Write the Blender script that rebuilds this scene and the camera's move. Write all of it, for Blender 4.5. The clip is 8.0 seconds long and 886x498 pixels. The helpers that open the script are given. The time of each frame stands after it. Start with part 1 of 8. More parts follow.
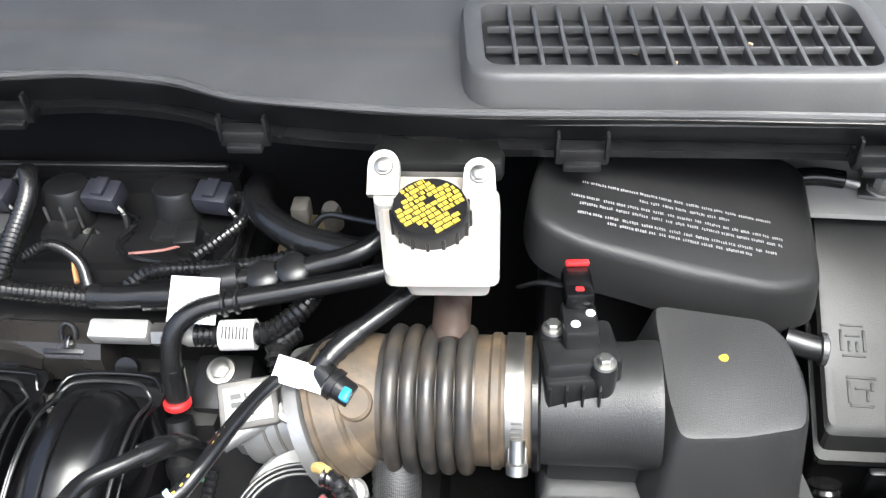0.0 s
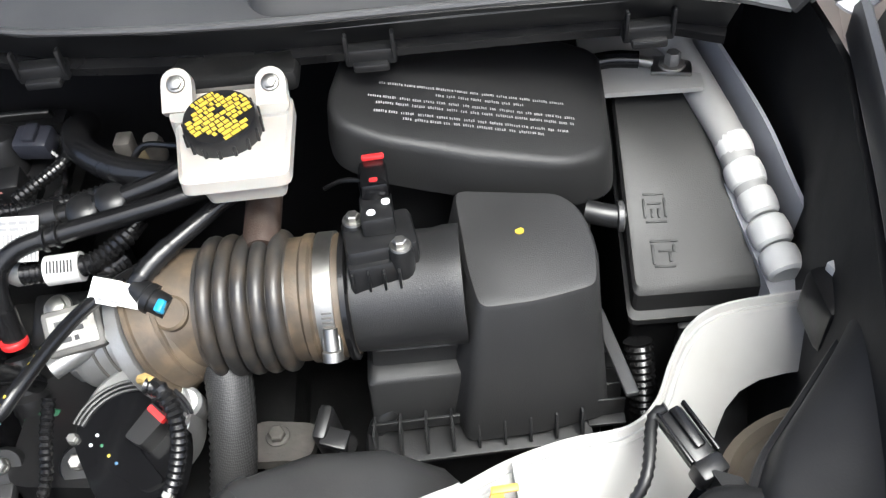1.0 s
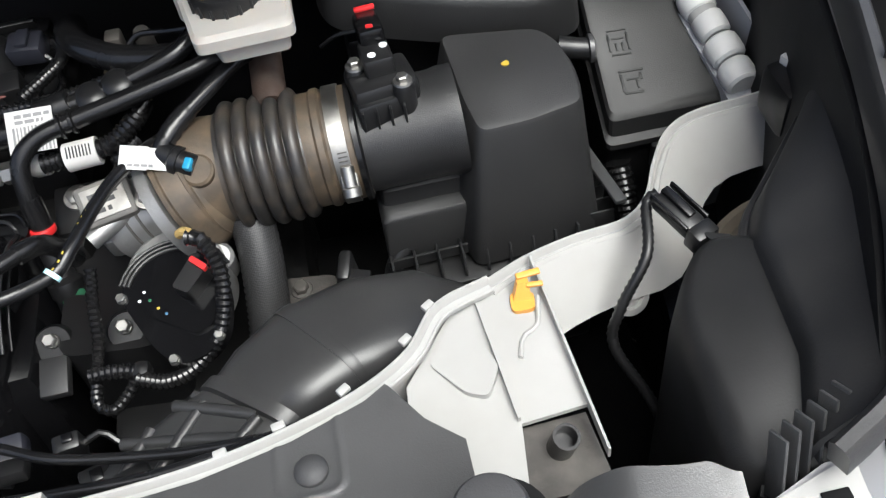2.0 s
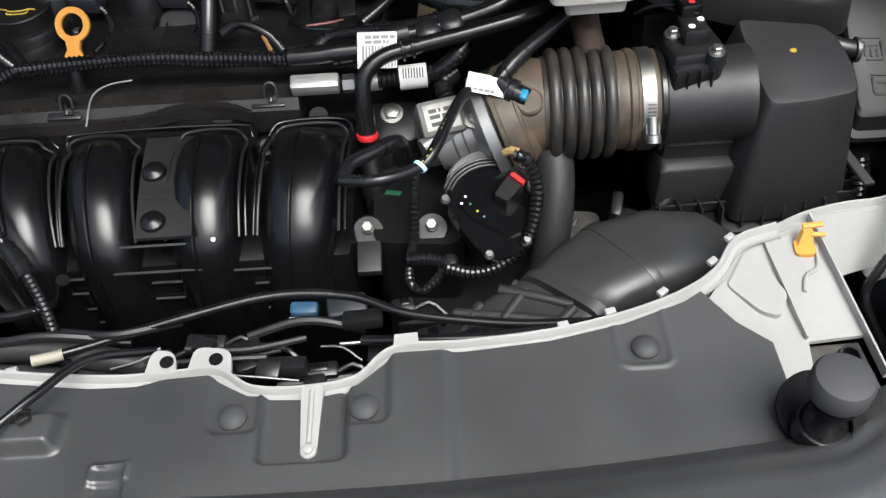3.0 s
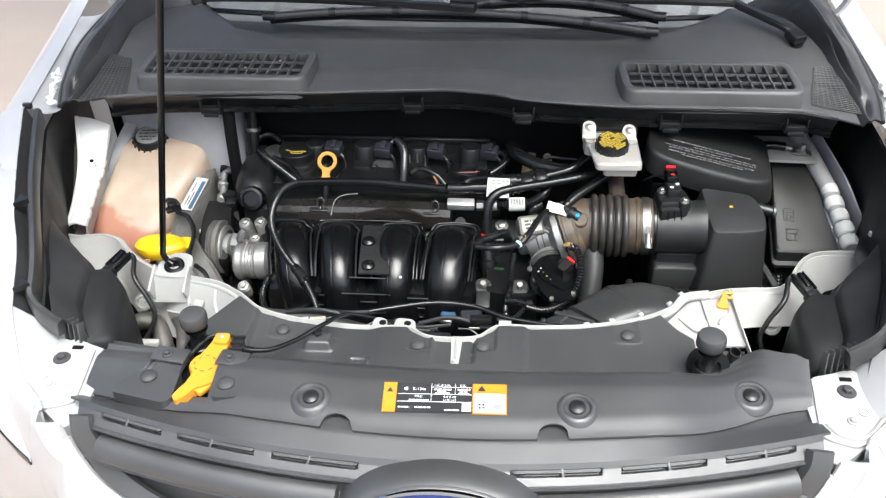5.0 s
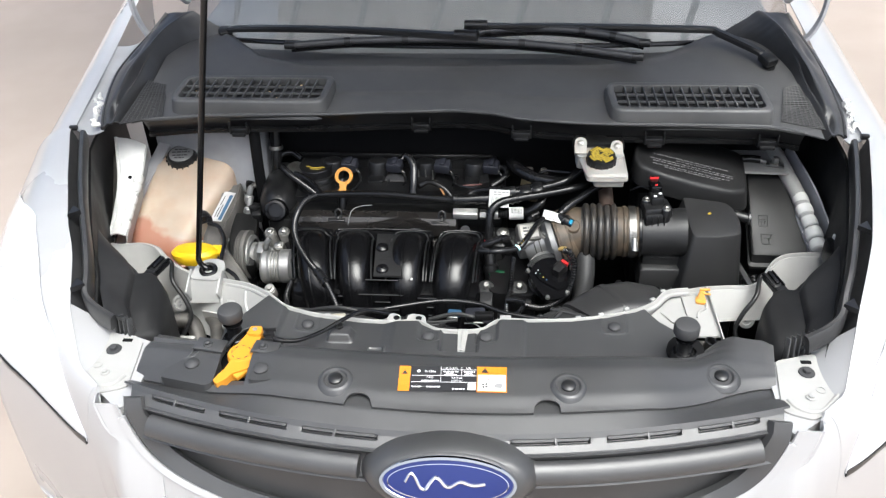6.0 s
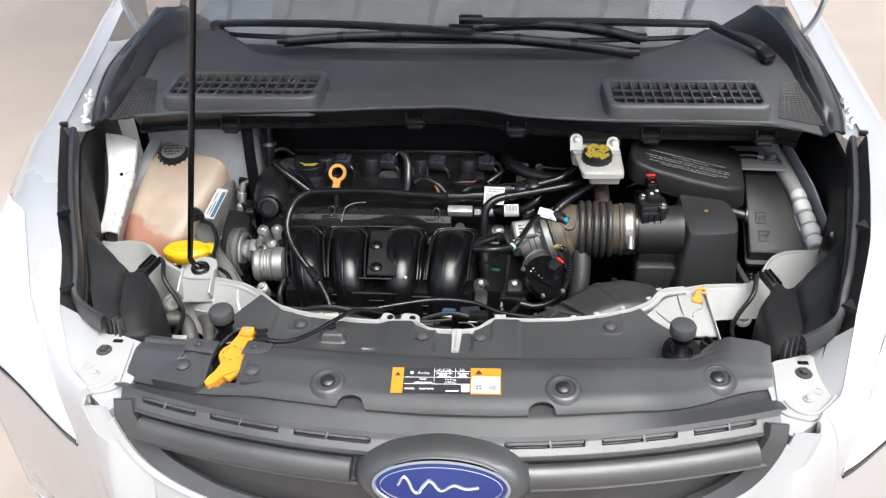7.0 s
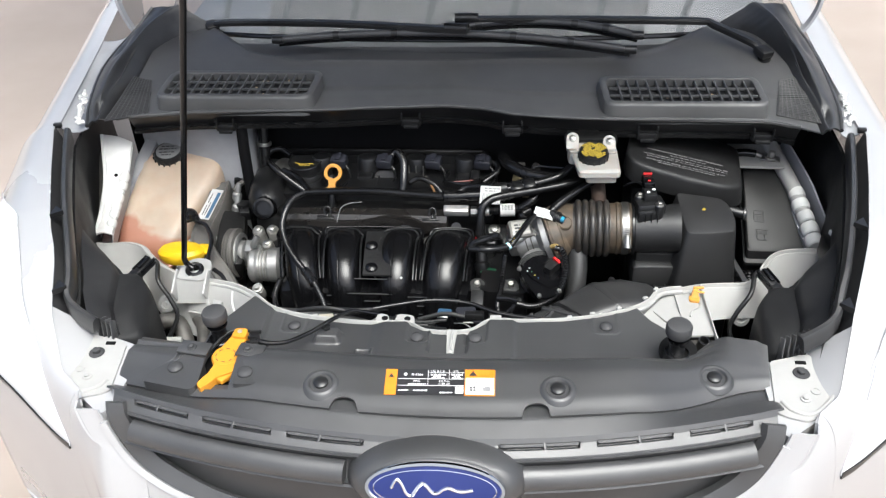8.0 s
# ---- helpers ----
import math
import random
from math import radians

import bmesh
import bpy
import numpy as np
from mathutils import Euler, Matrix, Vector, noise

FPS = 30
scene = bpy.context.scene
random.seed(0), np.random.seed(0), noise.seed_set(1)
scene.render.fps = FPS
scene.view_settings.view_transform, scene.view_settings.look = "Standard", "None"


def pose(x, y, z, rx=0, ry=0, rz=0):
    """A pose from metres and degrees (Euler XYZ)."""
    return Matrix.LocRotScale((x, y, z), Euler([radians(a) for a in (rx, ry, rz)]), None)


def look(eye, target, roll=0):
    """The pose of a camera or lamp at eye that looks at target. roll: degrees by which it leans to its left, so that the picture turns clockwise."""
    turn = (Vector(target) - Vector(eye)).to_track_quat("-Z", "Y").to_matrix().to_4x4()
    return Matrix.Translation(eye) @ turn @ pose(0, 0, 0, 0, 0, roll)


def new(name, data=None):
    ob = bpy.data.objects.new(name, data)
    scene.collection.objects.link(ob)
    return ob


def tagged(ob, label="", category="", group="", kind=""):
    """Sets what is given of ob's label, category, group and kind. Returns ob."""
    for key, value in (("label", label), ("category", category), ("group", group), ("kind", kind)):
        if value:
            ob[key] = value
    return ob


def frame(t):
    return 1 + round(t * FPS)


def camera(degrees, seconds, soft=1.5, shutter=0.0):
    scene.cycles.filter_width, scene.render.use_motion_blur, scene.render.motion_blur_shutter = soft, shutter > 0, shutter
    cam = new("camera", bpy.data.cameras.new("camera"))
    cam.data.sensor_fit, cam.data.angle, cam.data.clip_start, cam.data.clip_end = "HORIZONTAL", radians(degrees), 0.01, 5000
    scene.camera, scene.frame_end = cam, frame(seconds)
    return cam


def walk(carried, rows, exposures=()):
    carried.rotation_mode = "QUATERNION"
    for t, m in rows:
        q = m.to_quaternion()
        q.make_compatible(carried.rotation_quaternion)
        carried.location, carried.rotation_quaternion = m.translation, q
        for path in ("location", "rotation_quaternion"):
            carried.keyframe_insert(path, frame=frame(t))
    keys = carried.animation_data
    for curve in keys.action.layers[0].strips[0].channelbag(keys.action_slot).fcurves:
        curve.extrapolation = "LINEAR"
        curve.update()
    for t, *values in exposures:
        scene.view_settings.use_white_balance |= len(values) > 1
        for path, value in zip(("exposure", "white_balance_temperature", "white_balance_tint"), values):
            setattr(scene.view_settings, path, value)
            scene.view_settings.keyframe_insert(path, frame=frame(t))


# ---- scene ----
cam = camera(52.6, 8.0, soft=1.3)
PATH = [
    (0, (0.295, -0.03, 1.424), (0.141, 1.43, 0.066), -3.0),
    (0.2, (0.331, -0.039, 1.415), (0.185, 1.442, 0.08), -3.1),
    (0.5, (0.359, -0.034, 1.426), (0.273, 1.41, 0.045), -3.2),
    (0.8, (0.381, -0.068, 1.418), (0.343, 1.349, 0.008), -4.2),
    (1, (0.391, -0.081, 1.409), (0.378, 1.31, -0.028), -5.7),
    (1.2, (0.39, -0.101, 1.405), (0.411, 1.263, -0.057), -6.9),
    (2.3, (0.268, -0.221, 1.4), (0.398, 1.06, -0.13), -8.0),
    (2.5, (0.22, -0.246, 1.417), (0.354, 1.037, -0.111), -6.0),
    (2.7, (0.175, -0.266, 1.439), (0.263, 1.011, -0.095), -5.4),
    (3, (0.105, -0.292, 1.474), (0.093, 1.006, -0.048), -3.9),
    (3.2, (0.069, -0.316, 1.506), (0.022, 1.01, 0.01), -1.9),
    (3.5, (0.034, -0.362, 1.569), (-0.023, 1.001, 0.107), -1.1),
    (3.8, (0.035, -0.436, 1.634), (-0.05, 0.97, 0.215), -1.6),
    (4, (0.041, -0.486, 1.668), (-0.06, 0.932, 0.262), -1.8),
    (4.3, (0.053, -0.603, 1.71), (-0.075, 0.852, 0.346), -2.1),
    (4.5, (0.064, -0.7, 1.75), (-0.077, 0.795, 0.429), -2.3),
    (4.7, (0.073, -0.793, 1.776), (-0.082, 0.757, 0.521), -2.0),
    (5.8, (0.087, -1.046, 1.883), (-0.077, 0.561, 0.704), -1.5),
    (6, (0.091, -1.054, 1.888), (-0.082, 0.556, 0.715), -2.3),
    (6.5, (0.092, -1.053, 1.894), (-0.071, 0.557, 0.718), -2.3),
    (7, (0.096, -1.032, 1.89), (-0.072, 0.566, 0.699), -2.3),
    (7.5, (0.099, -1.022, 1.886), (-0.068, 0.573, 0.692), -2.4),
    (8, (0.109, -1.021, 1.885), (-0.066, 0.575, 0.692), -2.7),
]
walk(cam, [(t, look(eye, target, roll)) for t, eye, target, roll in PATH], [(0, 2.5, 6000, 2), (0.5, 2.2, 6000, 2), (1.2, 2.0, 6000, 2), (2.4, 1.1, 6000, 2), (3.0, 1.15, 6000, 2), (3.4, 1.4, 6000, 2), (4.0, 1.58, 6000, 2), (4.5, 1.65, 6000, 2), (6, 1.33, 6000, 2), (8, 1.3, 6000, 2)])


# ---- world and light ----
SUN_ELEVATION, SUN_TURN = 66.0, 148.0
world = bpy.data.worlds.new("overcast_sky")
scene.world = world
world.use_nodes = True
wn = world.node_tree
sky = wn.nodes.new("ShaderNodeTexSky")
sky.sky_type = "NISHITA"
sky.sun_disc = False
sky.sun_elevation, sky.sun_rotation = radians(SUN_ELEVATION), radians(SUN_TURN)
sky.air_density, sky.dust_density, sky.ozone_density = 0.4, 7.0, 0.2
wn.links.new(sky.outputs["Color"], wn.nodes["Background"].inputs["Color"])
wn.nodes["Background"].inputs["Strength"].default_value = 0.15
sun_data = bpy.data.lights.new("sun", "SUN")
sun_data.energy, sun_data.angle, sun_data.color = 1.3, radians(40), (1.0, 0.99, 0.98)
sun = new("sun", sun_data)
_e, _a = radians(SUN_ELEVATION), radians(SUN_TURN)
sun.matrix_world = look((math.sin(_a) * math.cos(_e) * 9, math.cos(_a) * math.cos(_e) * 9, math.sin(_e) * 9), (0, 0, 0))


# ---- materials ----
def mat(name, colour, rough=0.5, metal=0.0, spread=0.2, patch=14.0, bump=0.15, grain=600.0, coat=0.0,
        spec=0.5, dirt=None, dirt_amount=0.5, sub=0.0, glassy=0.0, ior=1.5):
    """A node material with variation at two scales: broad patches and fine grain, in metres."""
    m = bpy.data.materials.new(name)
    m.use_nodes = True
    nt = m.node_tree
    b = nt.nodes["Principled BSDF"]
    co = nt.nodes.new("ShaderNodeTexCoord")
    n1 = nt.nodes.new("ShaderNodeTexNoise")
    n1.inputs["Scale"].default_value, n1.inputs["Detail"].default_value = patch, 6
    n2 = nt.nodes.new("ShaderNodeTexNoise")
    n2.inputs["Scale"].default_value, n2.inputs["Detail"].default_value = grain, 3
    for n in (n1, n2):
        nt.links.new(co.outputs["Object"], n.inputs["Vector"])
    ramp = nt.nodes.new("ShaderNodeMapRange")
    ramp.inputs["From Min"].default_value, ramp.inputs["From Max"].default_value = 0.3, 0.7
    ramp.inputs["To Min"].default_value, ramp.inputs["To Max"].default_value = 1 - spread, 1 + spread
    nt.links.new(n1.outputs["Fac"], ramp.inputs["Value"])
    mul = nt.nodes.new("ShaderNodeMix")
    mul.data_type, mul.blend_type = "RGBA", "MULTIPLY"
    mul.inputs["Factor"].default_value = 1.0
    mul.inputs[6].default_value = (*colour, 1)
    nt.links.new(ramp.outputs["Result"], mul.inputs[7])
    out = mul.outputs[2]
    if dirt:
        n3 = nt.nodes.new("ShaderNodeTexNoise")
        n3.inputs["Scale"].default_value, n3.inputs["Detail"].default_value = patch * 2.3, 9
        nt.links.new(co.outputs["Object"], n3.inputs["Vector"])
        r3 = nt.nodes.new("ShaderNodeMapRange")
        r3.inputs["From Min"].default_value, r3.inputs["From Max"].default_value = 0.42, 0.72
        r3.inputs["To Max"].default_value = dirt_amount
        nt.links.new(n3.outputs["Fac"], r3.inputs["Value"])
        mx = nt.nodes.new("ShaderNodeMix")
        mx.data_type = "RGBA"
        nt.links.new(r3.outputs["Result"], mx.inputs["Factor"])
        nt.links.new(out, mx.inputs[6])
        mx.inputs[7].default_value = (*dirt, 1)
        out = mx.outputs[2]
    nt.links.new(out, b.inputs["Base Color"])
    rr = nt.nodes.new("ShaderNodeMapRange")
    rr.inputs["From Min"].default_value, rr.inputs["From Max"].default_value = 0.3, 0.7
    rr.inputs["To Min"].default_value, rr.inputs["To Max"].default_value = max(0.02, rough * 0.85), min(1, rough * 1.15)
    nt.links.new(n1.outputs["Fac"], rr.inputs["Value"])
    nt.links.new(rr.outputs["Result"], b.inputs["Roughness"])
    b.inputs["Metallic"].default_value = metal
    b.inputs["Specular IOR Level"].default_value = spec
    b.inputs["Coat Weight"].default_value = coat
    b.inputs["Coat Roughness"].default_value = 0.06
    b.inputs["Subsurface Weight"].default_value = sub
    b.inputs["Subsurface Radius"].default_value = (0.02, 0.012, 0.008)
    b.inputs["Transmission Weight"].default_value = glassy
    b.inputs["IOR"].default_value = ior
    if bump:
        bp = nt.nodes.new("ShaderNodeBump")
        bp.inputs["Strength"].default_value, bp.inputs["Distance"].default_value = bump, 0.0006
        nt.links.new(n2.outputs["Fac"], bp.inputs["Height"])
        nt.links.new(bp.outputs["Normal"], b.inputs["Normal"])
    return m


DUST = (0.16, 0.145, 0.125)
M_SHIELD = mat("textured_grey_plastic", (0.037, 0.037, 0.038), 0.40, spec=0.75, spread=0.14, patch=9, bump=0.3, grain=900, dirt=(0.055, 0.055, 0.056), dirt_amount=0.35)
M_COWL = mat("weathered_cowl_plastic", (0.058, 0.058, 0.059), 0.42, spec=0.6, spread=0.15, patch=9, bump=0.2, grain=700, dirt=(0.085, 0.084, 0.082), dirt_amount=0.4)
M_BLACK = mat("black_moulded_plastic", (0.008, 0.008, 0.0085), 0.34, spec=0.45, spread=0.2, bump=0.1, grain=1000, dirt=(0.02, 0.02, 0.02), dirt_amount=0.25)
M_PEBBLE = mat("pebbled_black_plastic", (0.0135, 0.0135, 0.014), 0.46, spec=0.46, spread=0.12, bump=0.45, grain=1100, dirt=(0.024, 0.0235, 0.023), dirt_amount=0.3)
M_LID = mat("satin_black_lid_plastic", (0.011, 0.011, 0.0113), 0.48, spec=0.4, spread=0.15, patch=10, bump=0.4, grain=1000, dirt=(0.016, 0.016, 0.0155), dirt_amount=0.35)
M_GLOSS = mat("glossy_black_nylon", (0.004, 0.004, 0.0045), 0.24, spec=0.38, spread=0.2, bump=0.05, grain=300)
M_SHINE = mat("mirror_black_plastic", (0.004, 0.004, 0.0045), 0.14, spec=0.25, spread=0.2, bump=0.03)
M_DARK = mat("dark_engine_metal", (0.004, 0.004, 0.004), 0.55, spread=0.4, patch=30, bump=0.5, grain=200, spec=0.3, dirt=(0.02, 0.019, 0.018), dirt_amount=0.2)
# near-black: paints shade in the bay and in holes, also the hood's liner
M_VOID = mat("liner_and_shade_black", (0.0035, 0.0035, 0.004), 0.8, spread=0.3, bump=0.2, spec=0.15)
M_RUBBER = mat("black_rubber", (0.0055, 0.0055, 0.006), 0.25, spec=0.45, spread=0.2, bump=0.15, grain=500, dirt=(0.022, 0.021, 0.02), dirt_amount=0.3)
M_CONDUIT = mat("corrugated_loom_plastic", (0.006, 0.006, 0.0065), 0.22, spread=0.2, bump=0.05, dirt=(0.025, 0.023, 0.021), dirt_amount=0.25)
M_SOFT = mat("matte_black_rubber", (0.033, 0.033, 0.0345), 0.65, spread=0.1, bump=0.25, grain=800)
M_PAINT = mat("white_car_paint", (0.33, 0.33, 0.335), 0.3, spread=0.02, patch=3, bump=0.0, coat=0.8)
M_PRIMER = mat("white_body_sheet", (0.32, 0.318, 0.308), 0.42, spread=0.06, patch=8, bump=0.06, grain=150, coat=0.25, dirt=(0.25, 0.245, 0.23), dirt_amount=0.35)
M_SEALER = mat("grey_seam_sealer", (0.58, 0.58, 0.565), 0.5, spread=0.1, patch=25, bump=0.3, grain=120)
M_GREYSHEET = mat("grey_painted_sheet", (0.3, 0.305, 0.32), 0.5, spread=0.12, patch=9, bump=0.1, dirt=(0.22, 0.22, 0.225), dirt_amount=0.5)
M_ALU = mat("cast_aluminium", (0.32, 0.32, 0.315), 0.45, metal=0.75, spread=0.15, patch=20, bump=0.6, grain=260, dirt=(0.26, 0.25, 0.24), dirt_amount=0.6)
M_ALUDULL = mat("dull_cast_aluminium", (0.34, 0.33, 0.31), 0.5, metal=0.6, spread=0.25, patch=24, bump=0.6, grain=220, dirt=(0.12, 0.11, 0.095), dirt_amount=0.6)
M_STEEL = mat("zinc_plated_steel", (0.31, 0.304, 0.288), 0.42, metal=1.0, spread=0.2, patch=60, bump=0.2)
M_CHROME = mat("bright_chrome", (0.8, 0.8, 0.81), 0.08, metal=1.0, spread=0.02, bump=0.0)
M_BELLOWS = mat("dusty_intake_rubber", (0.02, 0.019, 0.018), 0.42, spread=0.2, patch=22, bump=0.3, grain=300, dirt=(0.1, 0.075, 0.05), dirt_amount=0.35)
M_BROWN = mat("dust_caked_rubber", (0.055, 0.042, 0.029), 0.55, spread=0.35, patch=26, bump=0.4, grain=260, dirt=(0.14, 0.1, 0.06), dirt_amount=0.55)
M_RAIL = mat("oily_brown_black_plastic", (0.016, 0.0145, 0.0135), 0.28, spread=0.35, patch=20, bump=0.2, grain=300)
M_BRAID = mat("braided_grey_sleeve", (0.03, 0.03, 0.031), 0.5, spec=0.4, spread=0.2, bump=0.5, grain=500)
_bn = M_BRAID.node_tree  # two sets of slanting strands
_bc = _bn.nodes.new("ShaderNodeTexCoord")
_strand = []
for _dir in ((260.0, 60.0, 210.0), (-260.0, 60.0, 210.0)):
    _dp = _bn.nodes.new("ShaderNodeVectorMath")
    _dp.operation = "DOT_PRODUCT"
    _dp.inputs[1].default_value = tuple(8.5 * q for q in _dir)
    _sn = _bn.nodes.new("ShaderNodeMath")
    _sn.operation = "SINE"
    _bn.links.new(_bc.outputs["Object"], _dp.inputs[0])
    _bn.links.new(_dp.outputs["Value"], _sn.inputs[0])
    _strand.append(_sn)
_mul = _bn.nodes.new("ShaderNodeMath")
_mul.operation = "MULTIPLY"
_rng = _bn.nodes.new("ShaderNodeMapRange")
_rng.inputs["From Min"].default_value, _rng.inputs["From Max"].default_value = -0.6, 0.8
_bmix = _bn.nodes.new("ShaderNodeMix")
_bmix.data_type = "RGBA"
_bmix.inputs[6].default_value, _bmix.inputs[7].default_value = (0.004, 0.004, 0.004, 1), (0.045, 0.045, 0.046, 1)
for a, b in ((_strand[0].outputs["Value"], _mul.inputs[0]), (_strand[1].outputs["Value"], _mul.inputs[1]), (_mul.outputs["Value"], _rng.inputs["Value"]),
             (_rng.outputs["Result"], _bmix.inputs["Factor"]), (_bmix.outputs[2], _bn.nodes["Principled BSDF"].inputs["Base Color"])):
    _bn.links.new(a, b)
M_RESERVOIR = mat("milky_white_plastic", (0.33, 0.315, 0.29), 0.38, spread=0.05, bump=0.05, sub=0.35)
M_TANK = mat("milky_tank_over_pale_coolant", (0.37, 0.30, 0.235), 0.42, spread=0.16, patch=12, bump=0.12, grain=120, sub=0.3, dirt=(0.36, 0.25, 0.18), dirt_amount=0.5)
_tn = M_TANK.node_tree  # coolant stands to a level inside the milky shell
_pos = _tn.nodes.new("ShaderNodeTexCoord")
_dot = _tn.nodes.new("ShaderNodeVectorMath")
_dot.operation = "DOT_PRODUCT"
_dot.inputs[1].default_value = (0.30, 0.0, 1.0)
_wav = _tn.nodes.new("ShaderNodeTexNoise")
_wav.inputs["Scale"].default_value, _wav.inputs["Detail"].default_value = 28.0, 2.0
_sum = _tn.nodes.new("ShaderNodeMath")
_sum.operation = "MULTIPLY_ADD"
_sum.inputs[1].default_value = 0.03
_lev = _tn.nodes.new("ShaderNodeMapRange")
_lev.inputs["From Min"].default_value, _lev.inputs["From Max"].default_value = 0.641, 0.650
_lev.inputs["To Min"].default_value, _lev.inputs["To Max"].default_value = 0.75, 0.0
_tmix = _tn.nodes.new("ShaderNodeMix")
_tmix.data_type = "RGBA"
_tmix.inputs[7].default_value = (0.30, 0.10, 0.058, 1)
_old = _tn.nodes["Principled BSDF"].inputs["Base Color"].links[0].from_socket
for a, b in ((_pos.outputs["Object"], _dot.inputs[0]), (_pos.outputs["Object"], _wav.inputs["Vector"]), (_wav.outputs["Fac"], _sum.inputs[0]), (_dot.outputs["Value"], _sum.inputs[2]),
             (_sum.outputs["Value"], _lev.inputs["Value"]), (_lev.outputs["Result"], _tmix.inputs["Factor"]), (_old, _tmix.inputs[6]), (_tmix.outputs[2], _tn.nodes["Principled BSDF"].inputs["Base Color"])):
    _tn.links.new(a, b)
M_YELLOW = mat("yellow_plastic", (0.54, 0.235, 0.02), 0.42, spread=0.08, bump=0.08)
M_LEMON = mat("bright_yellow_plastic", (0.66, 0.42, 0.01), 0.36, spread=0.05, bump=0.05)
M_INKYELLOW = mat("yellow_print", (0.4, 0.29, 0.03), 0.55, spread=0.1, bump=0.0)
M_ORANGE = mat("orange_plastic", (0.62, 0.2, 0.015), 0.4, spread=0.06, bump=0.05)
M_RED = mat("red_plastic", (0.55, 0.02, 0.022), 0.35, spread=0.06, bump=0.0)
M_BLUE = mat("light_blue_plastic", (0.03, 0.25, 0.42), 0.4, spread=0.08, bump=0.0)
M_BLUECON = mat("blue_connector_plastic", (0.04, 0.10, 0.18), 0.4, spread=0.1, bump=0.05)
M_SLATE = mat("slate_connector_plastic", (0.02, 0.021, 0.028), 0.4, spread=0.15, bump=0.05)
M_GREEN = mat("green_plastic", (0.015, 0.09, 0.04), 0.4, spread=0.1, bump=0.0)
M_PAPER = mat("white_paper_tag", (0.52, 0.515, 0.50), 0.6, spread=0.08, patch=60, bump=0.05)
M_INK = mat("black_print", (0.02, 0.02, 0.022), 0.5, spread=0.1, bump=0.0)
M_INKWHITE = mat("white_print", (0.78, 0.78, 0.78), 0.5, spread=0.05, bump=0.0)
M_INKGREY = mat("grey_print", (0.20, 0.20, 0.20), 0.55, spread=0.1, bump=0.0)
M_FAINT = mat("faint_grey_print", (0.24, 0.24, 0.24), 0.5, spread=0.1, bump=0.0)
M_LABELBLACK = mat("black_label_film", (0.02, 0.02, 0.022), 0.35, spread=0.05, bump=0.0)
M_LABELORANGE = mat("orange_label_film", (0.62, 0.19, 0.012), 0.4, spread=0.05, bump=0.0)
M_BADGE = mat("deep_blue_enamel", (0.012, 0.02, 0.105), 0.3, spread=0.05, bump=0.0, coat=0.15)
M_GLASS = mat("tinted_windscreen_glass", (0.66, 0.665, 0.665), 0.02, spread=0.0, bump=0.0, glassy=1.0, ior=1.62)
M_LENS = mat("clear_lamp_lens", (0.93, 0.94, 0.96), 0.06, spread=0.0, bump=0.0, glassy=0.35, ior=1.3, coat=1.0)
M_LAMPBODY = mat("satin_lamp_reflector", (0.42, 0.42, 0.44), 0.25, metal=0.5, spread=0.06, bump=0.0)
M_GROUND = mat("dusty_concrete_ground", (0.31, 0.262, 0.228), 0.85, spread=0.1, patch=1.3, bump=0.4, grain=60, dirt=(0.26, 0.215, 0.185), dirt_amount=0.45)
M_DASH = mat("dusty_grey_dashboard", (0.11, 0.11, 0.115), 0.6, spread=0.1, bump=0.2)
M_CREAM = mat("dusty_brown_bulb_cover", (0.13, 0.11, 0.085), 0.5)
M_BOOT = mat("folded_black_rubber", (0.024, 0.024, 0.025), 0.4, spec=0.6, spread=0.2, patch=12, bump=0.2, dirt=(0.05, 0.049, 0.048), dirt_amount=0.35)
M_DUCT = mat("dull_black_duct_plastic", (0.022, 0.022, 0.0225), 0.36, spread=0.2, patch=18, bump=0.2, dirt=(0.035, 0.034, 0.033), dirt_amount=0.4)
M_LINER = mat("dull_black_splash_panel", (0.014, 0.014, 0.015), 0.55, spread=0.2, patch=10, bump=0.25, dirt=(0.035, 0.034, 0.033), dirt_amount=0.35)
M_CASTDARK = mat("oil_stained_casting", (0.06, 0.056, 0.052), 0.55, metal=0.3, spread=0.35, patch=22, bump=0.5, grain=220, dirt=(0.14, 0.13, 0.115), dirt_amount=0.5)
M_SATIN = mat("satin_silver_metal", (0.5, 0.495, 0.48), 0.4, metal=0.7, spread=0.12, patch=40, bump=0.1)
M_SATINBLACK = mat("satin_black_nylon", (0.012, 0.012, 0.0125), 0.35, spread=0.2, bump=0.05)
M_SOFTWIRE = mat("dull_black_wire_sleeve", (0.008, 0.008, 0.0085), 0.45, spread=0.2, bump=0.1)
M_DUSTCAST = mat("dusty_grey_casting", (0.10, 0.096, 0.09), 0.5, metal=0.2, spread=0.3, patch=20, bump=0.5, grain=200, dirt=(0.16, 0.15, 0.13), dirt_amount=0.4)
M_RUSTED = mat("rust_brown_steel", (0.035, 0.022, 0.016), 0.5, metal=0.3, spread=0.4, patch=30, bump=0.4, dirt=(0.09, 0.08, 0.07), dirt_amount=0.4)
M_CLIP = mat("pale_orange_plastic", (0.55, 0.26, 0.045), 0.4, spread=0.08, bump=0.05)
M_HOUSING = mat("matte_black_housing", (0.009, 0.009, 0.0095), 0.6, spec=0.3, spread=0.2, patch=10, bump=0.25, dirt=(0.02, 0.02, 0.02), dirt_amount=0.35)
M_BLADE = mat("grey_wiper_rubber", (0.05, 0.05, 0.052), 0.35, spread=0.15, bump=0.1)
